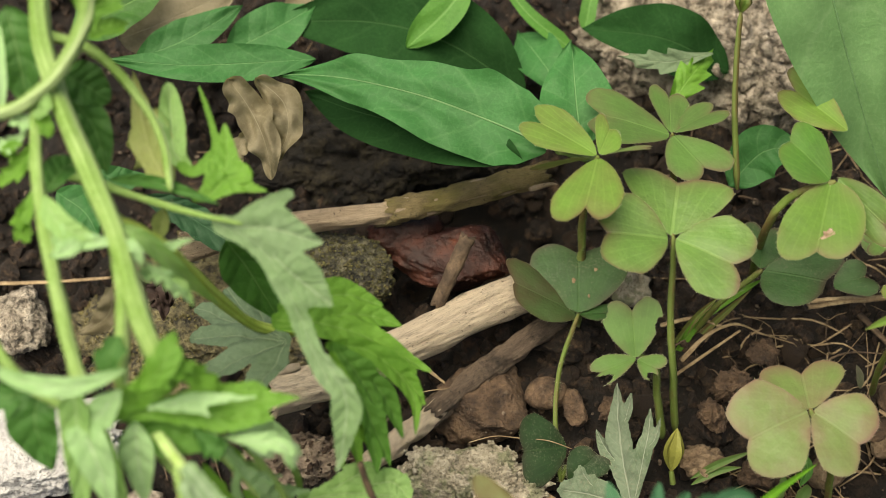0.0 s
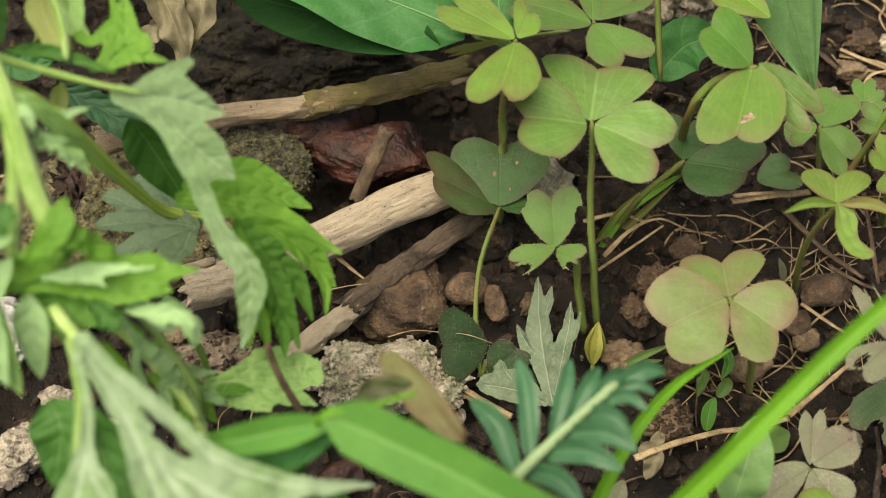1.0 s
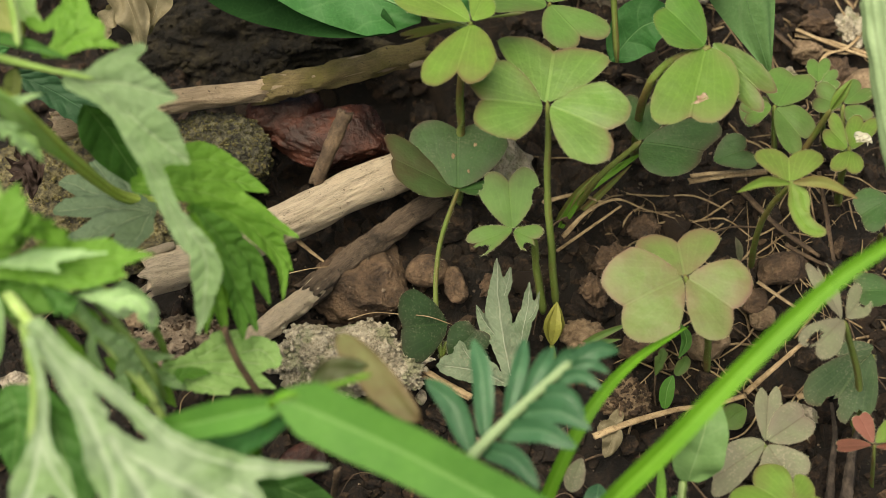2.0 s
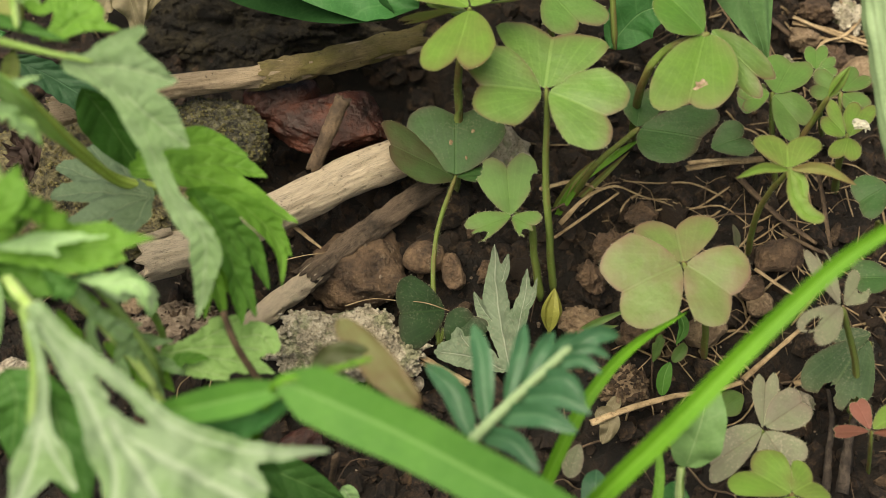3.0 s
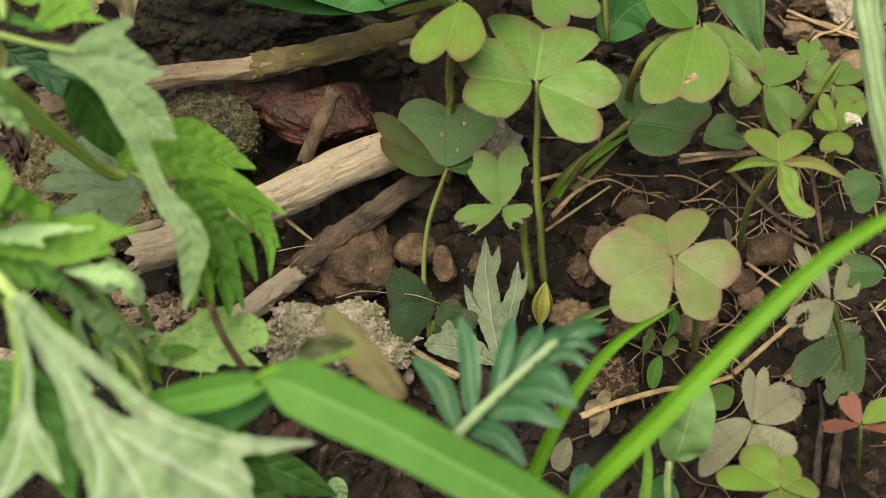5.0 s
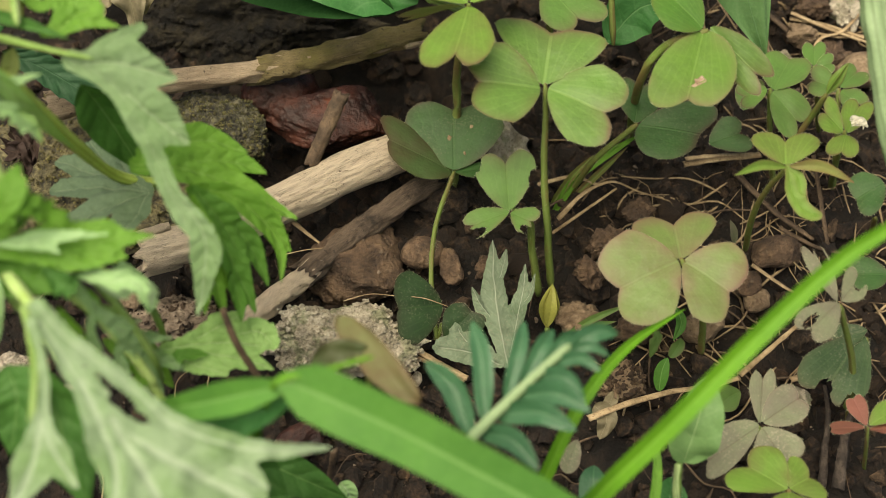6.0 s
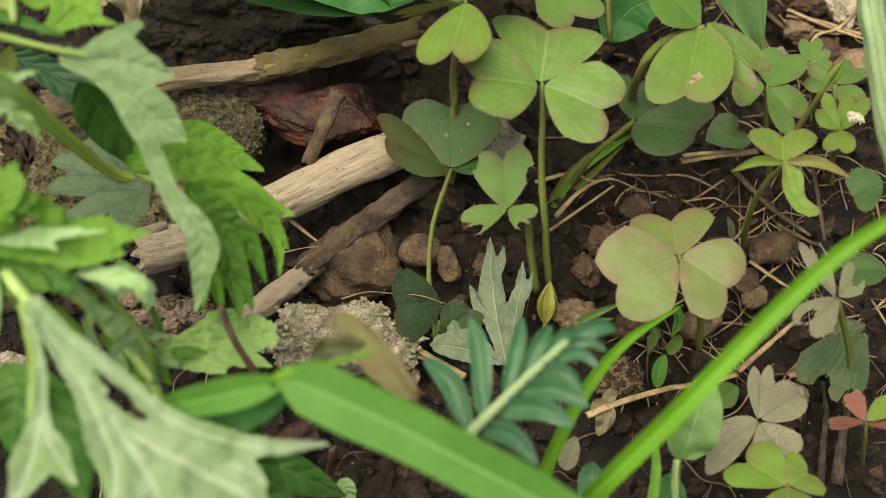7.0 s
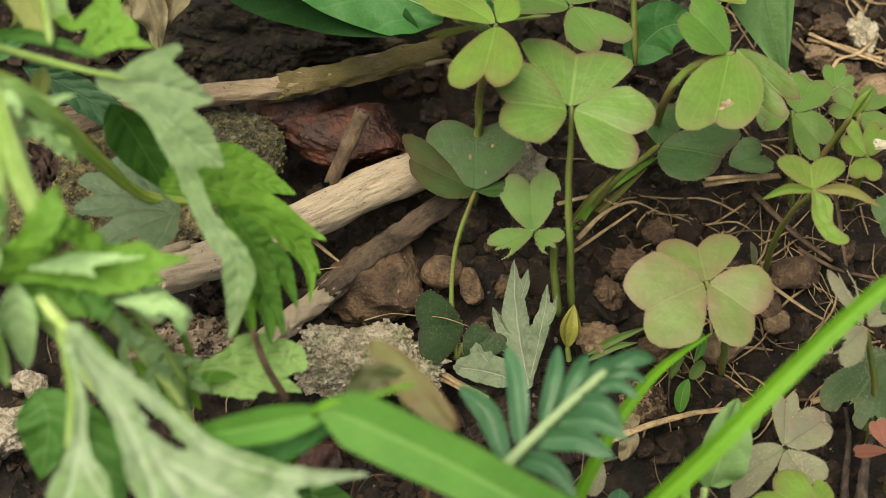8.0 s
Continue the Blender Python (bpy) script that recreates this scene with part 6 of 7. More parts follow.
grey_leaf = plant("mugwort_leaf", "grey-green mugwort leaf spread behind the drooping one", "weed",
      [([(-0.0380, 0.0024, 0.0396), (-0.0416, 0.0038, 0.0370), (-0.0455, 0.0062, 0.0342)], 0.0004, 0.0003)],
      [])
frond(grey_leaf, "mugwort_shade", (-0.0388, -0.0007, 0.0422), (-0.932, 0.304, -0.197), (-0.296, -0.953, -0.069), [
       ([(-0.5, 0.1), (6.8, -3.1), (12.9, -7.7)], 1.58, 1),
       ([(1.9, -0.2), (5.4, -3.8), (9.1, -7.6)], 1.45, 1),
       ([(-0.0, 0.0), (7.9, -1.7), (15.8, -3.4)], 1.68, 1),
       ([(-0.1, 0.2), (6.8, 0.5), (13.4, 1.9)], 2.19, 1),
       ([(-0.2, 0.5), (4.2, 4.0), (8.5, 7.9)], 2.39, 1),
       ([(-0.6, 0.4), (-0.6, 4.8), (0.2, 9.3)], 2.27, 1)], fold=0.3, wave=0.6, jag=0.15, join=0.2, seed=11.0)
seedling = plant("mugwort_seedling", "small silvery mugwort seedling with pointed lobes", "weed",
      [([(0.0102, -0.0011, 0.0055), (0.0092, 0.0004, 0.0091)], 0.0007, 0.0006)],
      [], "stalk")
frond(seedling, "mugwort_dusty", (0.0092, -0.0030, 0.0081), (-0.119, 0.790, 0.602), (-0.894, 0.178, -0.410), [
       ([(0.0, 0.0), (9.2, 0.6), (18.4, -0.0)], 2.25, 0),
       ([(0.8, -0.4), (7.9, -3.1), (14.2, -4.9)], 1.33, 0),
       ([(5.0, 0.2), (8.7, 2.9), (11.8, 4.2)], 1.15, 0),
       ([(6.4, -1.8), (9.4, -4.6), (12.7, -6.3)], 0.69, 0),
       ([(11.6, -0.2), (14.4, -1.4), (16.7, -2.1)], 0.81, 0)], fold=0.35, wave=0.5, jag=0.12, join=0.15, seed=12.0)
frond(seedling, "mugwort_dusty", (0.0075, -0.0030, 0.0081), (-0.945, 0.301, 0.125), (-0.325, -0.900, -0.290), [
       ([(-0.4, 0.0), (4.1, -0.4), (9.0, 0.6)], 2.29, 1),
       ([(3.3, -0.7), (6.1, -2.5), (6.9, -3.2)], 1.38, 1)], fold=0.35, wave=0.6, jag=0.3, seed=13.0)
toothed_leaf = plant("mugwort_leaf", "light green toothed leaf above the mortar lump", "weed",
      [([(-0.0379, -0.0212, 0.0342), (-0.0316, -0.0209, 0.0344)], 0.0004, 0.0003)],
      [([(-0.0413, -0.0254, 0.0526), (-0.0397, -0.0265, 0.0501), (-0.0402, -0.0280, 0.0474)], 0.0009, "mugwort", LOBE),
       ([(-0.0405, -0.0253, 0.0486), (-0.0385, -0.0255, 0.0469), (-0.0381, -0.0270, 0.0441)], 0.0010, "mugwort_soft", LOBE),
       ([(-0.0435, -0.0273, 0.0509), (-0.0421, -0.0279, 0.0462), (-0.0398, -0.0279, 0.0420)], 0.0011, "mugwort", LOBE),
       ([(-0.0374, -0.0247, 0.0421), (-0.0385, -0.0263, 0.0393), (-0.0407, -0.0269, 0.0374)], 0.0010, "mugwort_mid", LOBE),
       ([(-0.0358, -0.0268, 0.0401), (-0.0363, -0.0279, 0.0377), (-0.0382, -0.0286, 0.0357)], 0.0012, "mugwort", LOBE),
       ([(-0.0387, -0.0210, 0.0402), (-0.0361, -0.0233, 0.0365), (-0.0334, -0.0250, 0.0321)], 0.0015, "mugwort", dict(shape=shape_lance, fold=0.3)),
       ([(-0.0414, -0.0225, 0.0388), (-0.0375, -0.0238, 0.0361), (-0.0358, -0.0256, 0.0316)], 0.0014, "mugwort", dict(shape=shape_lance, fold=0.3)),
       ([(-0.0334, -0.0247, 0.0351), (-0.0322, -0.0226, 0.0357), (-0.0290, -0.0219, 0.0348)], 0.0010, "mugwort_mid", LOBE)])
frond(toothed_leaf, "mugwort_soft", (-0.0342, -0.0213, 0.0354), (0.962, -0.021, -0.271), (0.106, 0.947, 0.303), [
       ([(-0.3, -0.2), (5.9, 1.9), (11.5, 2.6)], 1.9, 1),
       ([(0.7, -0.2), (7.6, 0.4), (13.4, -0.2)], 1.75, 0),
       ([(2.5, 1.2), (5.9, 4.2), (8.4, 6.4)], 1.73, 0),
       ([(7.2, 2.9), (10.5, 4.3), (12.7, 2.9)], 1.64, 1),
       ([(0.8, -0.6), (3.7, -1.5), (8.0, -2.1)], 1.29, 0)], fold=0.15, wave=0.6, jag=0.25, seed=14.0)
stick("twig", "thin brown dead stalk poking up through leaves", [(-0.0267, -0.0208, 0.0425), (-0.0254, -0.0226, 0.0383), (-0.0231, -0.0235, 0.0321)], 0.00042, 0.0005, "root", 0.1, 0.0, 1.0, 3.0, 16, 8, 0.3, 0)

# ---- grasses in front ----
plant("grass", "broad grass with one wide blade bent over", "grass",
      [([(-0.0077, -0.0397, 0.0579), (-0.0122, -0.0412, 0.0578), (-0.0167, -0.0426, 0.0579), (-0.0186, -0.0412, 0.0525), (-0.0214, -0.0396, 0.0418), (-0.0253, -0.0367, 0.0202)], 0.00022, 0.0006, "blade_lime")],
      [([(-0.0172, -0.0424, 0.0581), (-0.0126, -0.0438, 0.0568), (-0.0047, -0.0465, 0.0544), (0.0037, -0.0498, 0.0515), (0.0122, -0.0531, 0.0485), (0.0191, -0.0554, 0.0451)], 0.0029, "blade", dict(shape=shape_bent, fold=0.3, n=60, across=6)),
       ([(-0.0156, -0.0424, 0.0568), (-0.0210, -0.0420, 0.0545), (-0.0273, -0.0411, 0.0512), (-0.0333, -0.0397, 0.0484)], 0.0018, "blade", dict(shape=shape_lance, fold=0.4)),
       ([(-0.0159, -0.0418, 0.0533), (-0.0229, -0.0410, 0.0486), (-0.0309, -0.0387, 0.0453)], 0.0018, "broad", dict(shape=shape_lance, fold=0.4))])
plant("grass", "single bright green grass blade arching across", "grass", [],
      [([(0.0117, -0.0441, 0.0243), (0.0159, -0.0444, 0.0374), (0.0238, -0.0409, 0.0473), (0.0330, -0.0348, 0.0555), (0.0412, -0.0292, 0.0605), (0.0487, -0.0250, 0.0630), (0.0593, -0.0179, 0.0640)], 0.00115, "blade_lime", dict(shape=shape_blade, fold=0.5, n=60))])
plant("grass", "short bright grass blade bent to a fine tip", "grass", [],
      [([(0.0103, -0.0362, 0.0180), (0.0123, -0.0342, 0.0278), (0.0165, -0.0288, 0.0353), (0.0227, -0.0204, 0.0349), (0.0312, -0.0119, 0.0317)], 0.00085, "blade_lime", dict(shape=shape_blade, fold=0.4, n=50))])
plant("grass", "tuft of thin dark green grass", "grass", [],
      [([(0.0173, 0.0229, 0.0132), (0.0205, 0.0242, 0.0194), (0.0254, 0.0255, 0.0235), (0.0295, 0.0262, 0.0265)], 0.0007, "mugwort", dict(shape=shape_blade, fold=0.5)),
       ([(0.0177, 0.0225, 0.0130), (0.0224, 0.0247, 0.0176), (0.0282, 0.0272, 0.0231)], 0.0006, "stalk", dict(shape=shape_blade, fold=0.5)),
       ([(0.0169, 0.0239, 0.0135), (0.0196, 0.0242, 0.0194), (0.0228, 0.0251, 0.0234)], 0.0006, "stalk", dict(shape=shape_blade, fold=0.5))])

# blue-green compound leaf
mim = thing("compound_leaf", "blue-green feathery compound leaf with paired leaflets", "weed")
part("rachis", tube([(0.0004, -0.0379, 0.0335), (0.0026, -0.0387, 0.0413), (0.0073, -0.0352, 0.0445), (0.0127, -0.0314, 0.0477), (0.0139, -0.0302, 0.0474)], 0.00075, 0.0004, 20, 12), "stem_grey", mim)
for base, tip, w in (((0.0028, -0.0377, 0.0408), (-0.0025, -0.0291, 0.0432), 0.0017), ((0.0042, -0.0367, 0.0417), (0.0030, -0.0250, 0.0455), 0.0015), ((0.0066, -0.0350, 0.0433), (0.0090, -0.0250, 0.0455), 0.0012),
                     ((0.0084, -0.0337, 0.0444), (0.0123, -0.0264, 0.0456), 0.0012), ((0.0105, -0.0324, 0.0456), (0.0152, -0.0272, 0.0462), 0.0010),
                     ((0.0127, -0.0310, 0.0469), (0.0194, -0.0286, 0.0476), 0.0014), ((0.0122, -0.0313, 0.0466), (0.0182, -0.0317, 0.0476), 0.0008), ((0.0114, -0.0319, 0.0460), (0.0170, -0.0342, 0.0480), 0.0010),
                     ((0.0098, -0.0329, 0.0452), (0.0151, -0.0371, 0.0467), 0.0014), ((0.0076, -0.0345, 0.0437), (0.0156, -0.0387, 0.0467), 0.0016), ((0.0054, -0.0360, 0.0423), (0.0141, -0.0402, 0.0453), 0.0017), ((0.0037, -0.0374, 0.0411), (0.0100, -0.0434, 0.0424), 0.0016)):
    b0, t0 = Vector(base), Vector(tip)
    part("leaflet", leaf([b0, b0.lerp(t0, 0.5) + Vector((0.0004, 0.0006, 0.0012)), t0], w * 0.8, shape_oval, fold=0.45, wave=0.25, n=18, seed=w * 9000), "mimosa", mim)

# ---- broad leaves behind ----
BROAD = [(0, 0.3), (0.05, 0.72), (0.14, 0.98), (0.3, 1.0), (0.5, 0.86), (0.7, 0.55), (0.88, 0.2), (1, 0)]

plant("broad_leaf_weed", "weed with large glossy pointed green leaves", "weed",
      [([(0.0077, 0.0490, 0.0245), (0.0023, 0.0325, 0.0451), (-0.0025, 0.0257, 0.0529)], 0.0009, 0.0007)],
      [([(-0.0037, 0.0309, 0.0489), (-0.0126, 0.0358, 0.0497), (-0.0229, 0.0407, 0.0504), (-0.0354, 0.0463, 0.0493), (-0.0469, 0.0501, 0.0470)], 0.0066, "broad", dict(sides=(BROAD, BROAD), fold=0.12, wave=0.3, n=70, across=8, ripple=0.16, midrib=0.00016)),
       ([(-0.0068, 0.0285, 0.0475), (-0.0179, 0.0385, 0.0443), (-0.0326, 0.0473, 0.0415), (-0.0423, 0.0530, 0.0410)], 0.0050, "broad_shaded", dict(PLAIN, n=36)),
       ([(-0.0397, 0.0521, 0.0484), (-0.0499, 0.0496, 0.0495), (-0.0599, 0.0473, 0.0509), (-0.0706, 0.0458, 0.0532)], 0.0032, "broad", dict(PLAIN, n=36)),
       ([(-0.0068, 0.0590, 0.0356), (-0.0190, 0.0628, 0.0432), (-0.0320, 0.0648, 0.0463), (-0.0490, 0.0657, 0.0457)], 0.0080, "broad_shaded", dict(PLAIN, n=36)),
       ([(0.0017, 0.0375, 0.0430), (0.0008, 0.0430, 0.0473), (0.0002, 0.0526, 0.0512)], 0.0058, "broad", dict(PLAIN, n=30)),
       ([(0.0268, 0.0633, 0.0370), (0.0160, 0.0635, 0.0437), (0.0023, 0.0641, 0.0455)], 0.0056, "broad_shaded", dict(PLAIN, n=30)),
       ([(-0.0079, 0.0712, 0.0393), (-0.0041, 0.0631, 0.0394), (-0.0004, 0.0562, 0.0378)], 0.0040, "broad", PLAIN),
       ([(0.0251, 0.0410, 0.0319), (0.0300, 0.0435, 0.0368), (0.0358, 0.0429, 0.0385)], 0.0042, "broad", PLAIN)])
plant("broad_leaf_weed", "tall weed with a long downy pointed leaf", "weed", [],
      [([(0.0290, 0.0565, 0.0866), (0.0335, 0.0487, 0.0729), (0.0378, 0.0441, 0.0608), (0.0436, 0.0409, 0.0458), (0.0495, 0.0382, 0.0313)], 0.0098, "broad_light", dict(shape=shape_taper, fold=0.12, wave=0.3, n=40, across=6, midrib=0.00022))])
plant("mugwort_leaf", "mugwort leaf showing its whitish underside at the back", "weed", [],
      [([(0.0228, 0.0573, 0.0455), (0.0155, 0.0560, 0.0448), (0.0078, 0.0563, 0.0457)], 0.0022, "mugwort_grey", LOBED),
       ([(0.0153, 0.0490, 0.0407), (0.0189, 0.0535, 0.0434), (0.0229, 0.0592, 0.0446)], 0.0030, "mugwort", LOBED)])
plant("grass", "bright green grass leaves at the back of the bank", "grass", [],
      [([(0.0006, 0.0666, 0.0397), (-0.0060, 0.0700, 0.0436), (-0.0117, 0.0761, 0.0474)], 0.0013, "blade", dict(shape=shape_blade, fold=0.4)),
       ([(-0.0262, 0.0605, 0.0443), (-0.0197, 0.0634, 0.0495), (-0.0152, 0.0681, 0.0538)], 0.0030, "blade", dict(PLAIN)),
       ([(0.0032, 0.0724, 0.0396), (0.0041, 0.0758, 0.0429), (0.0051, 0.0817, 0.0459)], 0.0014, "blade", dict(shape=shape_blade))])
plant("tall_weed", "upright grey-green stem with a small leaf axil", "weed",
      [([(0.0531, 0.0151, 0.0638), (0.0543, 0.0088, 0.0582), (0.0563, 0.0029, 0.0502), (0.0598, -0.0013, 0.0412), (0.0657, -0.0029, 0.0264)], 0.0016, 0.0013)],
      [([(0.0539, 0.0098, 0.0591), (0.0557, 0.0119, 0.0610), (0.0589, 0.0151, 0.0638)], 0.0012, "mugwort_grey", PLAIN)], "stem_grey")
plant("plantain_leaf", "smooth oval grey-green leaf rising from the soil", "weed",
      [([(0.0317, -0.0296, 0.0024), (0.0307, -0.0282, 0.0117), (0.0305, -0.0263, 0.0175)], 0.0006, 0.0005)],
      [([(0.0311, -0.0263, 0.0175), (0.0325, -0.0236, 0.0226), (0.0344, -0.0183, 0.0260)], 0.0032, "plantain", dict(shape=shape_oval, fold=0.5, wave=0.4)),
       ([(0.0254, -0.0367, 0.0148), (0.0268, -0.0309, 0.0200), (0.0271, -0.0255, 0.0222)], 0.0007, "mugwort", dict(shape=shape_blade, fold=0.3)),
       ([(0.0204, -0.0337, 0.0095), (0.0195, -0.0282, 0.0144), (0.0198, -0.0249, 0.0147)], 0.0020, "mimosa", dict(shape=shape_oval)),
       ([(0.0165, -0.0235, 0.0105), (0.0171, -0.0218, 0.0120), (0.0180, -0.0201, 0.0136)], 0.0014, "sorrel_pale", dict(shape=shape_oval)),
       ([(0.0276, -0.0316, 0.0059), (0.0299, -0.0277, 0.0094), (0.0306, -0.0249, 0.0120)], 0.0028, "broad", dict(shape=shape_oval))])

# dead and yellowing leaves
plant("dead_leaf", "withered tan leaf hanging behind the stems", "dead leaf", [],
      [([(-0.0510, 0.0406, 0.0534), (-0.0480, 0.0378, 0.0503), (-0.0456, 0.0343, 0.0467), (-0.0446, 0.0311, 0.0419)], 0.0028, "dead", dict(shape=shape_oval, fold=0.3, wave=0.9, ripple=0.35, n=50, across=6)),
       ([(-0.0470, 0.0416, 0.0527), (-0.0431, 0.0394, 0.0501), (-0.0423, 0.0364, 0.0471), (-0.0439, 0.0331, 0.0439)], 0.0024, "dead", dict(shape=shape_oval, fold=0.3, wave=0.9, ripple=0.35, n=50, across=6)),
       ([(-0.0481, 0.0355, 0.0473), (-0.0498, 0.0337, 0.0450), (-0.0502, 0.0319, 0.0432)], 0.0014, "dead", dict(shape=shape_oval, fold=0.3, wave=0.9, ripple=0.35, n=50, across=6))])
plant("yellowed_leaf", "yellowing curled leaf with brown edges", "dead leaf", [],
      [([(-0.0541, 0.0106, 0.0733), (-0.0540, 0.0092, 0.0690), (-0.0559, 0.0076, 0.0648)], 0.0026, "yellow", dict(LOBE, wave=0.6)),
       ([(-0.0516, 0.0079, 0.0746), (-0.0501, 0.0038, 0.0718), (-0.0489, -0.0009, 0.0684)], 0.0012, "yellow", dict(PLAIN)),
       ([(-0.0507, -0.0000, 0.0652), (-0.0516, -0.0001, 0.0624), (-0.0528, 0.0000, 0.0598)], 0.0012, "yellow", PLAIN)])
plant("dead_leaf", "curled brown dead leaf between the stems", "dead leaf", [],
      [([(-0.0599, -0.0004, 0.0514), (-0.0618, -0.0004, 0.0459), (-0.0668, 0.0005, 0.0415)], 0.0016, "dead", dict(shape=shape_oval, wave=0.8))])
plant("fallen_leaf", "small dark green fallen leaf on a stone", "leaf", [],
      [([(-0.0647, 0.0305, 0.0390), (-0.0584, 0.0292, 0.0364), (-0.0514, 0.0272, 0.0320), (-0.0450, 0.0257, 0.0279)], 0.0025, "fallen", dict(shape=shape_lance, teeth=9, cut=0.12, fold=0.2, wave=0.3, n=70, across=6))])
plant("withered_leaf", "shrivelled dark brown leaf curled on the stone", "dead leaf", [],
      [([(-0.0631, 0.0209, 0.0317), (-0.0607, 0.0191, 0.0314), (-0.0598, 0.0174, 0.0285)], 0.0014, "withered", dict(shape=shape_oval, fold=0.7, wave=1.4, ripple=0.5, n=40, across=6)),
       ([(-0.0639, 0.0191, 0.0300), (-0.0614, 0.0174, 0.0305), (-0.0606, 0.0162, 0.0274)], 0.0016, "withered", dict(shape=shape_oval, fold=0.7, wave=1.4, ripple=0.5, n=40, across=6)),
       ([(-0.0617, 0.0210, 0.0324), (-0.0595, 0.0184, 0.0307), (-0.0611, 0.0168, 0.0280)], 0.0011, "withered", dict(shape=shape_oval, fold=0.7, wave=1.4, ripple=0.5, n=40, across=6))])

plant("weed_leaf", "deep green leaves low under the mugwort spray", "weed", [],
      [([(-0.0252, -0.0282, 0.0224), (-0.0198, -0.0290, 0.0190), (-0.0128, -0.0293, 0.0134)], 0.0026, "mugwort_deep", dict(PLAIN, n=30)),
       ([(-0.0271, -0.0325, 0.0213), (-0.0217, -0.0330, 0.0181), (-0.0155, -0.0341, 0.0131)], 0.0022, "mugwort_deep", dict(PLAIN, n=30)),
       ([(-0.0140, -0.0255, 0.0115), (-0.0130, -0.0265, 0.0106), (-0.0123, -0.0273, 0.0085)], 0.0013, "mugwort_pale", dict(shape=shape_oval, fold=0.3, wave=0.4))])
plant("dead_leaf", "small dried yellow-tan leaf bent over the soil", "dead leaf", [],
      [([(0.0217, -0.0091, 0.0060), (0.0234, -0.0111, 0.0056), (0.0224, -0.0133, 0.0035)], 0.0016, "dead", dict(shape=shape_oval, fold=0.3, wave=0.8)),
       ([(0.0247, -0.0070, 0.0065), (0.0238, -0.0091, 0.0060), (0.0217, -0.0103, 0.0049)], 0.0010, "dead", dict(shape=shape_oval, fold=0.3, wave=0.8))])

# ---- straw, roots and litter ----
def straw(label, pts, r, material="straw", name="straw", flat=0.5, end=0.7):
    return tagged(part(name, tube(pts, r, r * end, 24, 8, 0.3, 0.08, flat, seed=pts[0][0] * 900, ragged=0.5), material), label, "straw")


straw("flattened pale straw lying under a clover leaf", [(0.0373, 0.0272, 0.0193), (0.0427, 0.0281, 0.0196), (0.0493, 0.0288, 0.0198)], 0.0007, end=1.0)
straw("flattened pale straw lying under a clover leaf", [(0.0374, 0.0273, 0.0203), (0.0416, 0.0279, 0.0204), (0.0485, 0.0290, 0.0198)], 0.0005)
straw("tan straw snapped off beside a stone", [(-0.0058, 0.0006, 0.0083), (-0.0016, -0.0019, 0.0073), (0.0034, -0.0046, 0.0064)], 0.0006, end=1.0)
straw("tan straw snapped off beside a stone", [(-0.0053, -0.0009, 0.0077), (-0.0012, -0.0028, 0.0070), (0.0030, -0.0049, 0.0062)], 0.0004, end=1.0)
straw("buff stalk with a broken node on the soil", [(0.0208, -0.0113, 0.0059), (0.0265, -0.0092, 0.0066), (0.0324, -0.0076, 0.0071), (0.0392, -0.0060, 0.0066), (0.0434, -0.0048, 0.0070)], 0.0006)
straw("thin reddish stalk leaning over the soil", [(0.0432, -0.0050, 0.0079), (0.0473, -0.0025, 0.0107), (0.0521, 0.0005, 0.0136)], 0.0005)
straw("thin pale stalk behind a clover", [(0.0462, 0.0107, 0.0144), (0.0509, 0.0073, 0.0131), (0.0533, 0.0059, 0.0126)], 0.0004)
straw("short reddish splinter across the soil", [(-0.0233, 0.0166, 0.0179), (-0.0208, 0.0151, 0.0164), (-0.0184, 0.0139, 0.0150)], 0.0005, end=0.4)
straw("hair-thin pale root thread", [(-0.0239, 0.0112, 0.0160), (-0.0210, 0.0118, 0.0163), (-0.0181, 0.0122, 0.0164)], 0.00012)
straw("hair-thin pale root thread", [(-0.0149, 0.0042, 0.0136), (-0.0111, 0.0046, 0.0147), (-0.0074, 0.0044, 0.0146), (-0.0032, 0.0047, 0.0137), (0.0005, 0.0041, 0.0125)], 0.00011)
straw("bare tan stalk standing beside a leaf tip", [(0.0496, 0.0462, 0.0337), (0.0503, 0.0442, 0.0313), (0.0517, 0.0430, 0.0274)], 0.0009, end=0.8)
straw("bundled pale stalk of dry grass", [(0.0567, 0.0531, 0.0273), (0.0623, 0.0519, 0.0269), (0.0685, 0.0497, 0.0260)], 0.0006)
straw("bundled pale stalk of dry grass", [(0.0567, 0.0533, 0.0283), (0.0628, 0.0504, 0.0272), (0.0693, 0.0487, 0.0257)], 0.0005)
straw("bundled pale stalk of dry grass", [(0.0563, 0.0521, 0.0270), (0.0630, 0.0499, 0.0262), (0.0685, 0.0501, 0.0262)], 0.0004)
straw("curled dry root among dry grass", [(0.0599, 0.0474, 0.0253), (0.0613, 0.0489, 0.0267), (0.0646, 0.0500, 0.0270), (0.0678, 0.0530, 0.0281)], 0.0004)
straw("brown woody stalk among dry grass", [(0.0522, 0.0556, 0.0274), (0.0560, 0.0518, 0.0260), (0.0603, 0.0479, 0.0237)], 0.0007, "root")
straw("dry curled grass leaf on the soil", [(0.0175, 0.0195, 0.0149), (0.0213, 0.0222, 0.0177), (0.0257, 0.0235, 0.0191), (0.0300, 0.0227, 0.0178), (0.0349, 0.0219, 0.0165)], 0.0005, "straw", flat=0.25, end=0.3)
straw("dry grass leaf on the soil", [(0.0165, 0.0173, 0.0141), (0.0222, 0.0207, 0.0162), (0.0266, 0.0232, 0.0180)], 0.00032, "straw")
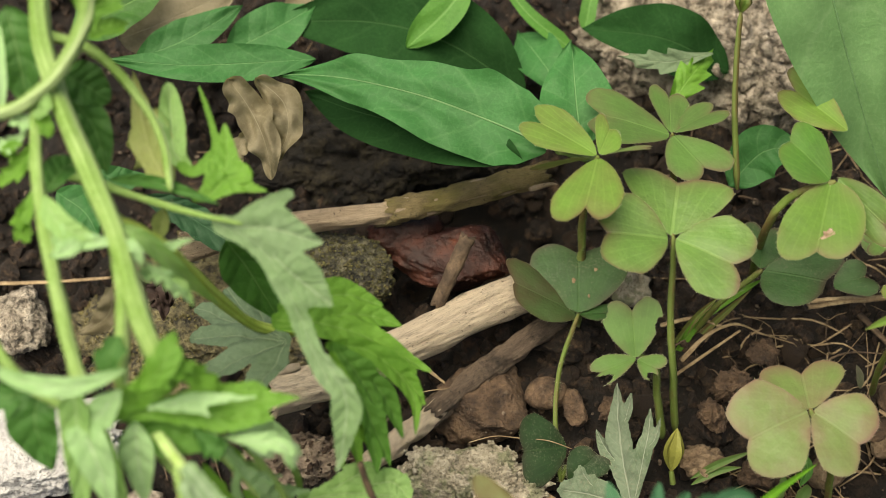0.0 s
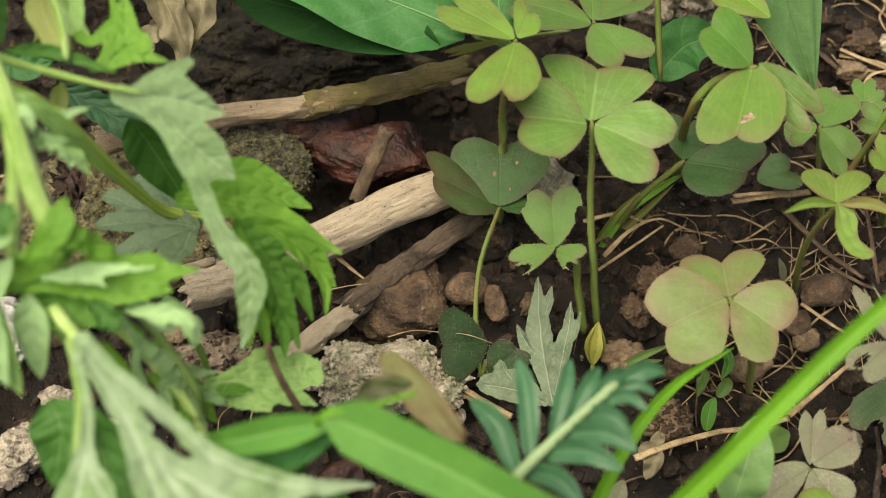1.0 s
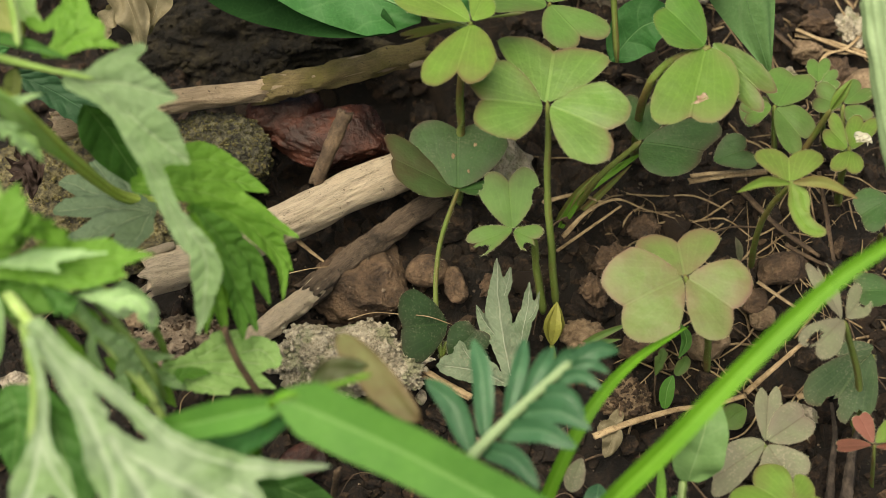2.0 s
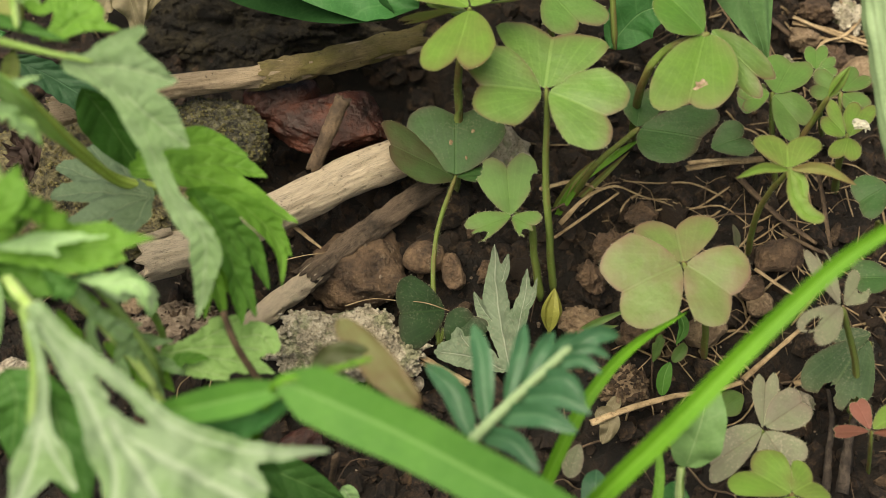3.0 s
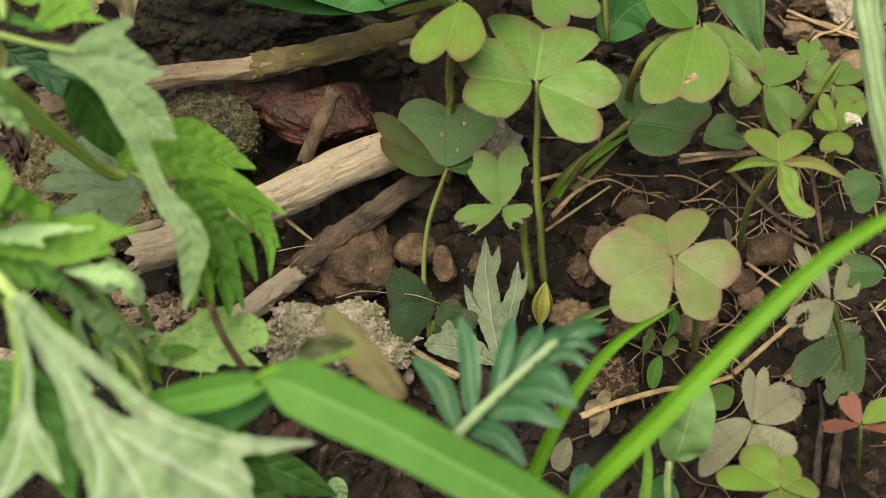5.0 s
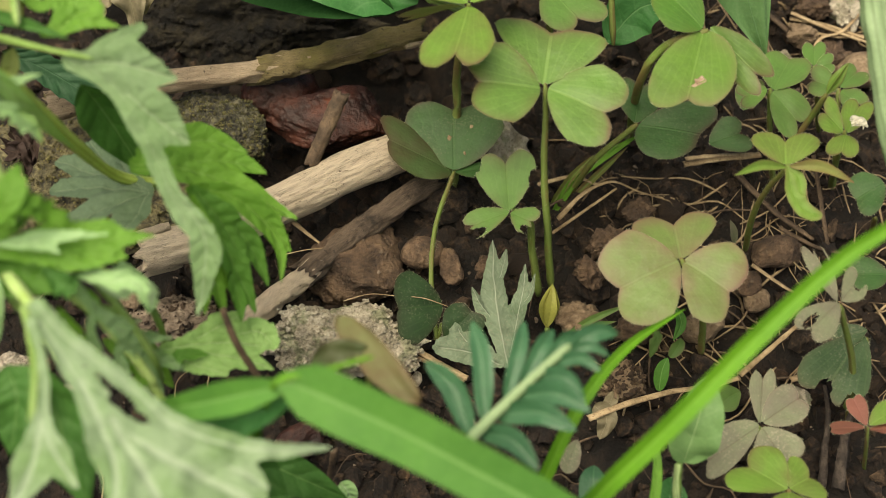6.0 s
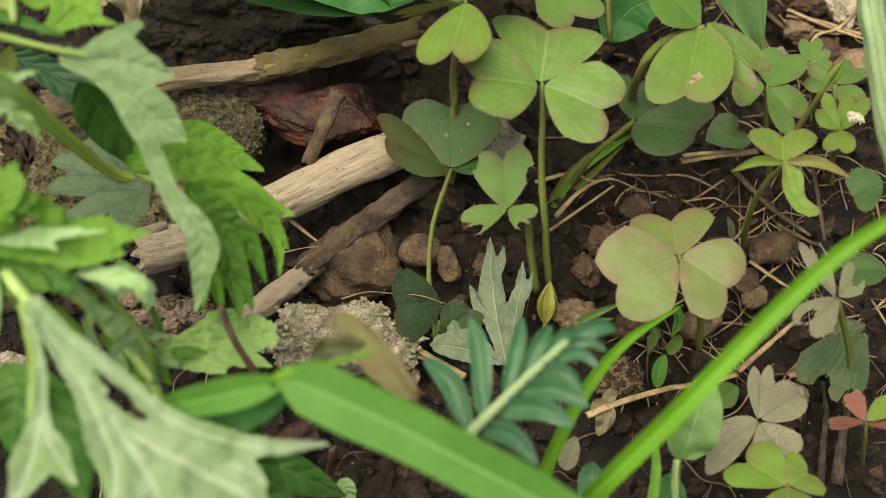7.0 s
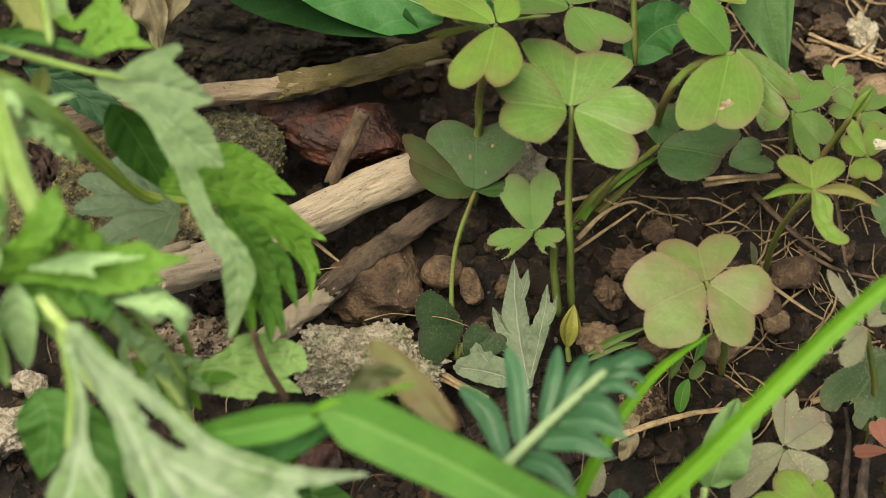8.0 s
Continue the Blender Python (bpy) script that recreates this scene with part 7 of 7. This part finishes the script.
straw("dry grass leaf on the soil", [(0.0137, 0.0249, 0.0168), (0.0198, 0.0256, 0.0180), (0.0241, 0.0243, 0.0175)], 0.0005, "straw")
straw("dark upright root in the soil", [(0.0539, -0.0198, 0.0014), (0.0548, -0.0146, 0.0034), (0.0557, -0.0104, 0.0052), (0.0557, -0.0059, 0.0066)], 0.0007, "old_root", flat=0.95, end=0.35)
straw("soil-crusted old stem at the edge", [(0.0557, -0.0209, 0.0024), (0.0567, -0.0166, 0.0043), (0.0577, -0.0128, 0.0064), (0.0598, -0.0089, 0.0093)], 0.0010, "old_root", flat=0.95, end=0.35)
straw("brown stalk between the clovers", [(0.0569, 0.0268, 0.0217), (0.0583, 0.0232, 0.0167), (0.0591, 0.0164, 0.0125)], 0.0005, "root")
straw("fallen grey-brown stalk on soil", [(0.0455, 0.0274, 0.0174), (0.0511, 0.0211, 0.0151), (0.0570, 0.0173, 0.0128)], 0.0007, "root")
straw("fallen grey-brown stalk on soil", [(0.0519, 0.0191, 0.0135), (0.0577, 0.0160, 0.0123), (0.0636, 0.0147, 0.0118)], 0.0005, "root")
straw("pale stalk across dark soil", [(0.0508, -0.0050, 0.0068), (0.0559, -0.0039, 0.0072), (0.0593, -0.0035, 0.0073)], 0.0006)
straw("thin orange stalk behind the stems", [(-0.0922, 0.0305, 0.0193), (-0.0835, 0.0302, 0.0201), (-0.0738, 0.0310, 0.0204)], 0.0005)
# separate piece added for the far end of the upper weathered stick
straw("pale end of the upper stick behind the leaf", [(-0.0574, 0.0328, 0.0266), (-0.0550, 0.0334, 0.0277), (-0.0525, 0.0349, 0.0282)], 0.0012, "wood")

rock("pebble", "pinkish round pebble among dry grass", (0.0680, 0.0447, 0.0234), (0.0045, 0.0032, 0.0028), "pebble", (0, 0, 0), 0.1, 0.2, 21.0, "pebble", 4)
rock("pebble", "flat brown stone beside a clover", (0.0511, 0.0151, 0.0120), (0.0042, 0.0032, 0.0025), "brown_stone", (0, 0, 20), 0.15, 0.4, 22.0, "pebble", 4)
rock("pebble", "buff pebble under a clover", (0.0472, 0.0071, 0.0102), (0.0022, 0.0020, 0.0018), "pebble", (0, 0, 20), 0.15, 0.3, 23.0, "pebble", 4)
rock("pebble", "grey-brown pebble under a clover", (0.0461, 0.0096, 0.0111), (0.0026, 0.0022, 0.0018), "brown_stone", (0, 0, 60), 0.15, 0.4, 24.0, "pebble", 4)
rock("pebble", "buff pebble in the soil", (0.0386, 0.0038, 0.0081), (0.0034, 0.0024, 0.0022), "pebble", (0, 0, 0), 0.25, 0.5, 25.0, "pebble", 4)
rock("earth_clod", "pale crumbly clod at the foot of a stalk", (0.0200, 0.0050, 0.0087), (0.0034, 0.0030, 0.0024), "pebble", (0, 0, 0), 0.4, 0.5, 26.0, "clod", 4)
rock("earth_clod", "brown clod of soil", (0.0294, 0.0044, 0.0074), (0.0036, 0.0030, 0.0024), "brown_stone", (0, 0, 0), 0.35, 0.5, 27.0, "clod", 4)
rock("earth_clod", "dark clod of soil behind the twig", (0.0005, 0.0245, 0.0148), (0.0055, 0.0040, 0.0034), "crumb", (0, 0, 0), 0.35, 0.5, 28.0, "clod", 4)
rock("earth_clod", "grey crumbly clod beside the stalks", (0.0095, 0.0333, 0.0179), (0.0036, 0.0050, 0.0034), "mortar", (0, 0, 0), 0.35, 0.5, 29.0, "clod", 4)
rock("grey_stone", "grey-white broken stone under the spray", (-0.0676, -0.0092, 0.0040), (0.0062, 0.0040, 0.0032), "concrete", (0, 0, 20), 0.3, 0.7, 51.0, "stone", 5, (8.0, 0.08))
rock("grey_stone", "small grey gravel stone under the spray", (-0.0570, -0.0076, 0.0046), (0.0030, 0.0022, 0.0018), "concrete", (0, 0, 40), 0.3, 0.7, 52.0, "stone", 4)
rock("grey_stone", "small grey gravel stone under the spray", (-0.0636, -0.0022, 0.0065), (0.0022, 0.0026, 0.0018), "concrete", (0, 0, 70), 0.3, 0.7, 53.0, "stone", 4)
rock("grey_stone", "small grey gravel stone under the spray", (-0.0691, -0.0131, 0.0026), (0.0028, 0.0020, 0.0018), "concrete", (0, 0, 10), 0.3, 0.7, 54.0, "stone", 4)
rock("white_chip", "small pale chip of stone", (-0.0041, -0.0041, 0.0056), (0.0009, 0.0013, 0.0009), "mortar", (0, 0, 0), 0.2, 0.8, 30.0, "stone", 3)
rock("brick_fragment", "small red brick chip on the soil", (-0.0208, -0.0127, 0.0026), (0.0042, 0.0030, 0.0022), "brick", (0, 0, 20), 0.3, 0.8, 31.0, "brick", 4)
rock("pink_chip", "small pinkish stone chip", (-0.0465, 0.0061, 0.0115), (0.0020, 0.0014, 0.0012), "pebble", (0, 0, 0), 0.2, 0.6, 32.0, "stone", 3)


def litter(count, seed, box=None):
    """Fine dead roots, fibres and bits of straw strewn over the soil."""
    rnd = random.Random(seed)
    bm = bmesh.new()
    for k in range(count):
        x, y = rnd.uniform(-0.08, 0.09), rnd.uniform(-0.045, 0.10)
        if rnd.random() < 0.5:
            x, y = rnd.uniform(0.02, 0.085), rnd.uniform(-0.03, 0.085)
        if box:
            x, y = rnd.uniform(box[0], box[1]), rnd.uniform(box[2], box[3])
        a, ln = rnd.uniform(0, math.tau), rnd.uniform(0.004, 0.016)
        pts = []
        for i in range(4):
            px, py = x + math.cos(a) * ln * i / 3, y + math.sin(a) * ln * i / 3
            a += rnd.uniform(-0.3, 0.3)
            pts.append((px, py, ground_height(px, py) + rnd.uniform(0.0006, 0.003)))
        r = rnd.uniform(0.00007, 0.00026)
        tube(pts, r, r * 0.6, 9, 5, 0.2, bm=bm, seed=k)
    return bm


straw("dark dead stalk standing under the spray", [(-0.0149, -0.0218, 0.0134), (-0.0157, -0.0227, 0.0086), (-0.0167, -0.0240, 0.0020)], 0.0007, "root")
tagged(part("dry_litter", litter(150, 8), "root"), "dead fibres and roots strewn on the soil", "litter", kind="stuff")
tagged(part("straw_litter", litter(60, 9), "straw"), "short bits of pale straw strewn on the soil", "litter", kind="stuff")

# small sprouts in the soil
plant("seedling", "tiny green seedling with narrow leaves", "weed", [],
      [([(0.0318, -0.0051, 0.0040), (0.0321, -0.0034, 0.0066), (0.0329, -0.0020, 0.0081)], 0.0011, "blade", dict(shape=shape_oval)),
       ([(0.0305, -0.0014, 0.0073), (0.0312, -0.0001, 0.0097), (0.0316, 0.0009, 0.0111)], 0.0010, "sorrel_mid", LOBE),
       ([(0.0336, -0.0008, 0.0065), (0.0348, 0.0003, 0.0079), (0.0351, 0.0009, 0.0091)], 0.0010, "sorrel_mid", dict(shape=shape_oval)),
       ([(0.0345, 0.0049, 0.0115), (0.0351, 0.0024, 0.0106), (0.0339, 0.0005, 0.0089)], 0.0008, "blade", PLAIN)])
plant("seedling", "narrow grey-green leaves beside a bud", "weed", [],
      [([(0.0181, 0.0019, 0.0086), (0.0221, 0.0025, 0.0117), (0.0268, 0.0027, 0.0147)], 0.0006, "sorrel_mid", dict(shape=shape_lance, fold=0.4)),
       ([(0.0181, 0.0010, 0.0083), (0.0217, 0.0019, 0.0105), (0.0253, 0.0015, 0.0123)], 0.0006, "sorrel_mid", dict(shape=shape_lance, fold=0.4)),
       ([(0.0445, 0.0157, 0.0133), (0.0439, 0.0159, 0.0162), (0.0431, 0.0163, 0.0183)], 0.0006, "sorrel_pale", PLAIN),
       ([(0.0403, -0.0075, 0.0030), (0.0419, -0.0065, 0.0044), (0.0435, -0.0062, 0.0055)], 0.0020, "sorrel_mid", dict(shape=shape_oval))])
for spot, r in (((0.0008, 0.0252, 0.0265), 0.0006), ((0.0041, 0.0264, 0.0277), 0.0005), ((0.0030, 0.0232, 0.0255), 0.0003), ((-0.0041, 0.0220, 0.0238), 0.0003)):
    part("leaf_scar", stone(spot, (r * 0.6, r, r * 0.2), (48, 0, 15), 0.25, 0.0, r * 9e4, 3), "straw", holed_clover, "tan insect scar")

plant("dead_leaf", "large dull tan dead leaf at the back", "dead leaf", [],
      [([(-0.0736, 0.0609, 0.0458), (-0.0653, 0.0636, 0.0478), (-0.0547, 0.0694, 0.0499)], 0.0050, "dead", dict(shape=shape_oval, wave=0.3)),
       ([(-0.0479, 0.0697, 0.0440), (-0.0421, 0.0706, 0.0444), (-0.0348, 0.0740, 0.0444)], 0.0040, "dead", dict(shape=shape_oval, wave=0.3))])
plant("broad_leaf_weed", "shaded green leaves at the back of the bank", "weed", [],
      [([(-0.0697, 0.0556, 0.0458), (-0.0615, 0.0582, 0.0478), (-0.0529, 0.0641, 0.0502)], 0.0034, "broad", PLAIN),
       ([(-0.0556, 0.0585, 0.0447), (-0.0486, 0.0631, 0.0459), (-0.0415, 0.0680, 0.0474)], 0.0042, "broad", PLAIN),
       ([(-0.0791, 0.0564, 0.0503), (-0.0728, 0.0592, 0.0526), (-0.0643, 0.0645, 0.0543)], 0.0046, "mugwort_deep", PLAIN),
       ([(-0.0362, 0.0666, 0.0427), (-0.0381, 0.0692, 0.0455), (-0.0403, 0.0748, 0.0484)], 0.0026, "broad", PLAIN)])
plant("weed_leaf", "mid-green leaves in the shade behind the stems", "weed", [],
      [([(-0.0741, 0.0225, 0.0471), (-0.0694, 0.0192, 0.0463), (-0.0670, 0.0161, 0.0444)], 0.0030, "broad", PLAIN),
       ([(-0.0697, 0.0280, 0.0466), (-0.0663, 0.0270, 0.0453), (-0.0622, 0.0277, 0.0457)], 0.0020, "broad", PLAIN)])

# dry grass and stones at the edge of the bank
tagged(part("straw_litter", litter(70, 21, (0.035, 0.075, 0.030, 0.075)), "straw"), "tangled pale dry grass on the bank", "litter", kind="stuff")
tagged(part("straw_litter", litter(85, 22, (0.030, 0.075, -0.005, 0.030)), "straw"), "dry grass bits between the clovers", "litter", kind="stuff")
for k, (at, rad, mat) in enumerate((((0.0586, 0.0506, 0.0256), (0.0030, 0.0024, 0.0020), "pebble"), ((0.0628, 0.0466, 0.0241), (0.0034, 0.0026, 0.0022), "brown_stone"), ((0.0665, 0.0547, 0.0270), (0.0036, 0.0028, 0.0022), "mortar"),
                                    ((0.0551, 0.0463, 0.0232), (0.0022, 0.0020, 0.0018), "mortar"), ((0.0714, 0.0497, 0.0251), (0.0028, 0.0024, 0.0020), "pebble"), ((0.0610, 0.0557, 0.0274), (0.0030, 0.0024, 0.0022), "brown_stone"),
                                    ((0.0256, 0.0163, 0.0127), (0.0034, 0.0028, 0.0024), "brown_stone"), ((0.0303, 0.0216, 0.0146), (0.0030, 0.0026, 0.0022), "brown_stone"), ((0.0224, 0.0119, 0.0111), (0.0026, 0.0026, 0.0020), "brown_stone"),
                                    ((0.0530, -0.0058, 0.0035), (0.0018, 0.0012, 0.0010), "mortar"), ((0.0534, -0.0134, 0.0008), (0.0012, 0.0012, 0.0009), "mortar"), ((0.0065, 0.0127, 0.0115), (0.0024, 0.0022, 0.0020), "brown_stone"))):
    rock("soil_lump", "small rough lump of stone or soil on the bank", at, rad, mat, (0, 0, 35 * k), 0.42, 0.8, 40.0 + k, "clod", 5, (5.0, 0.10))
rnd = random.Random(12)
petals = []
for k in range(11):
    a, b = Vector((0.0586, 0.0179, 0.0367)), Vector((rnd.uniform(-0.0013, 0.0013), rnd.uniform(-0.0011, 0.0011), rnd.uniform(-0.0006, 0.0006)))
    bend = Vector((rnd.uniform(-0.0006, 0.0006), rnd.uniform(-0.0006, 0.0006), 0.0005))
    petals.append(([a - b, a + bend, a + b], rnd.uniform(0.00016, 0.00032), "petal", dict(shape=shape_oval, wave=0.9, fold=0.6, n=14, across=2)))
plant("withered_flower", "shrivelled white papery flower remains between clovers", "flower", [], petals)
for spot, r in (((0.0349, 0.0147, 0.0460), 0.0016), ((0.0363, 0.0149, 0.0462), 0.0012), ((0.0326, 0.0146, 0.0459), 0.0011), ((0.0337, 0.0141, 0.0457), 0.0010)):
    part("leaf_scar", stone(spot, (r, r * 0.7, r * 0.12), (48, 0, 15), 0.8, 0.0, r * 9e4, 4), "patch", scorched_clover, "pinkish scorched patch")
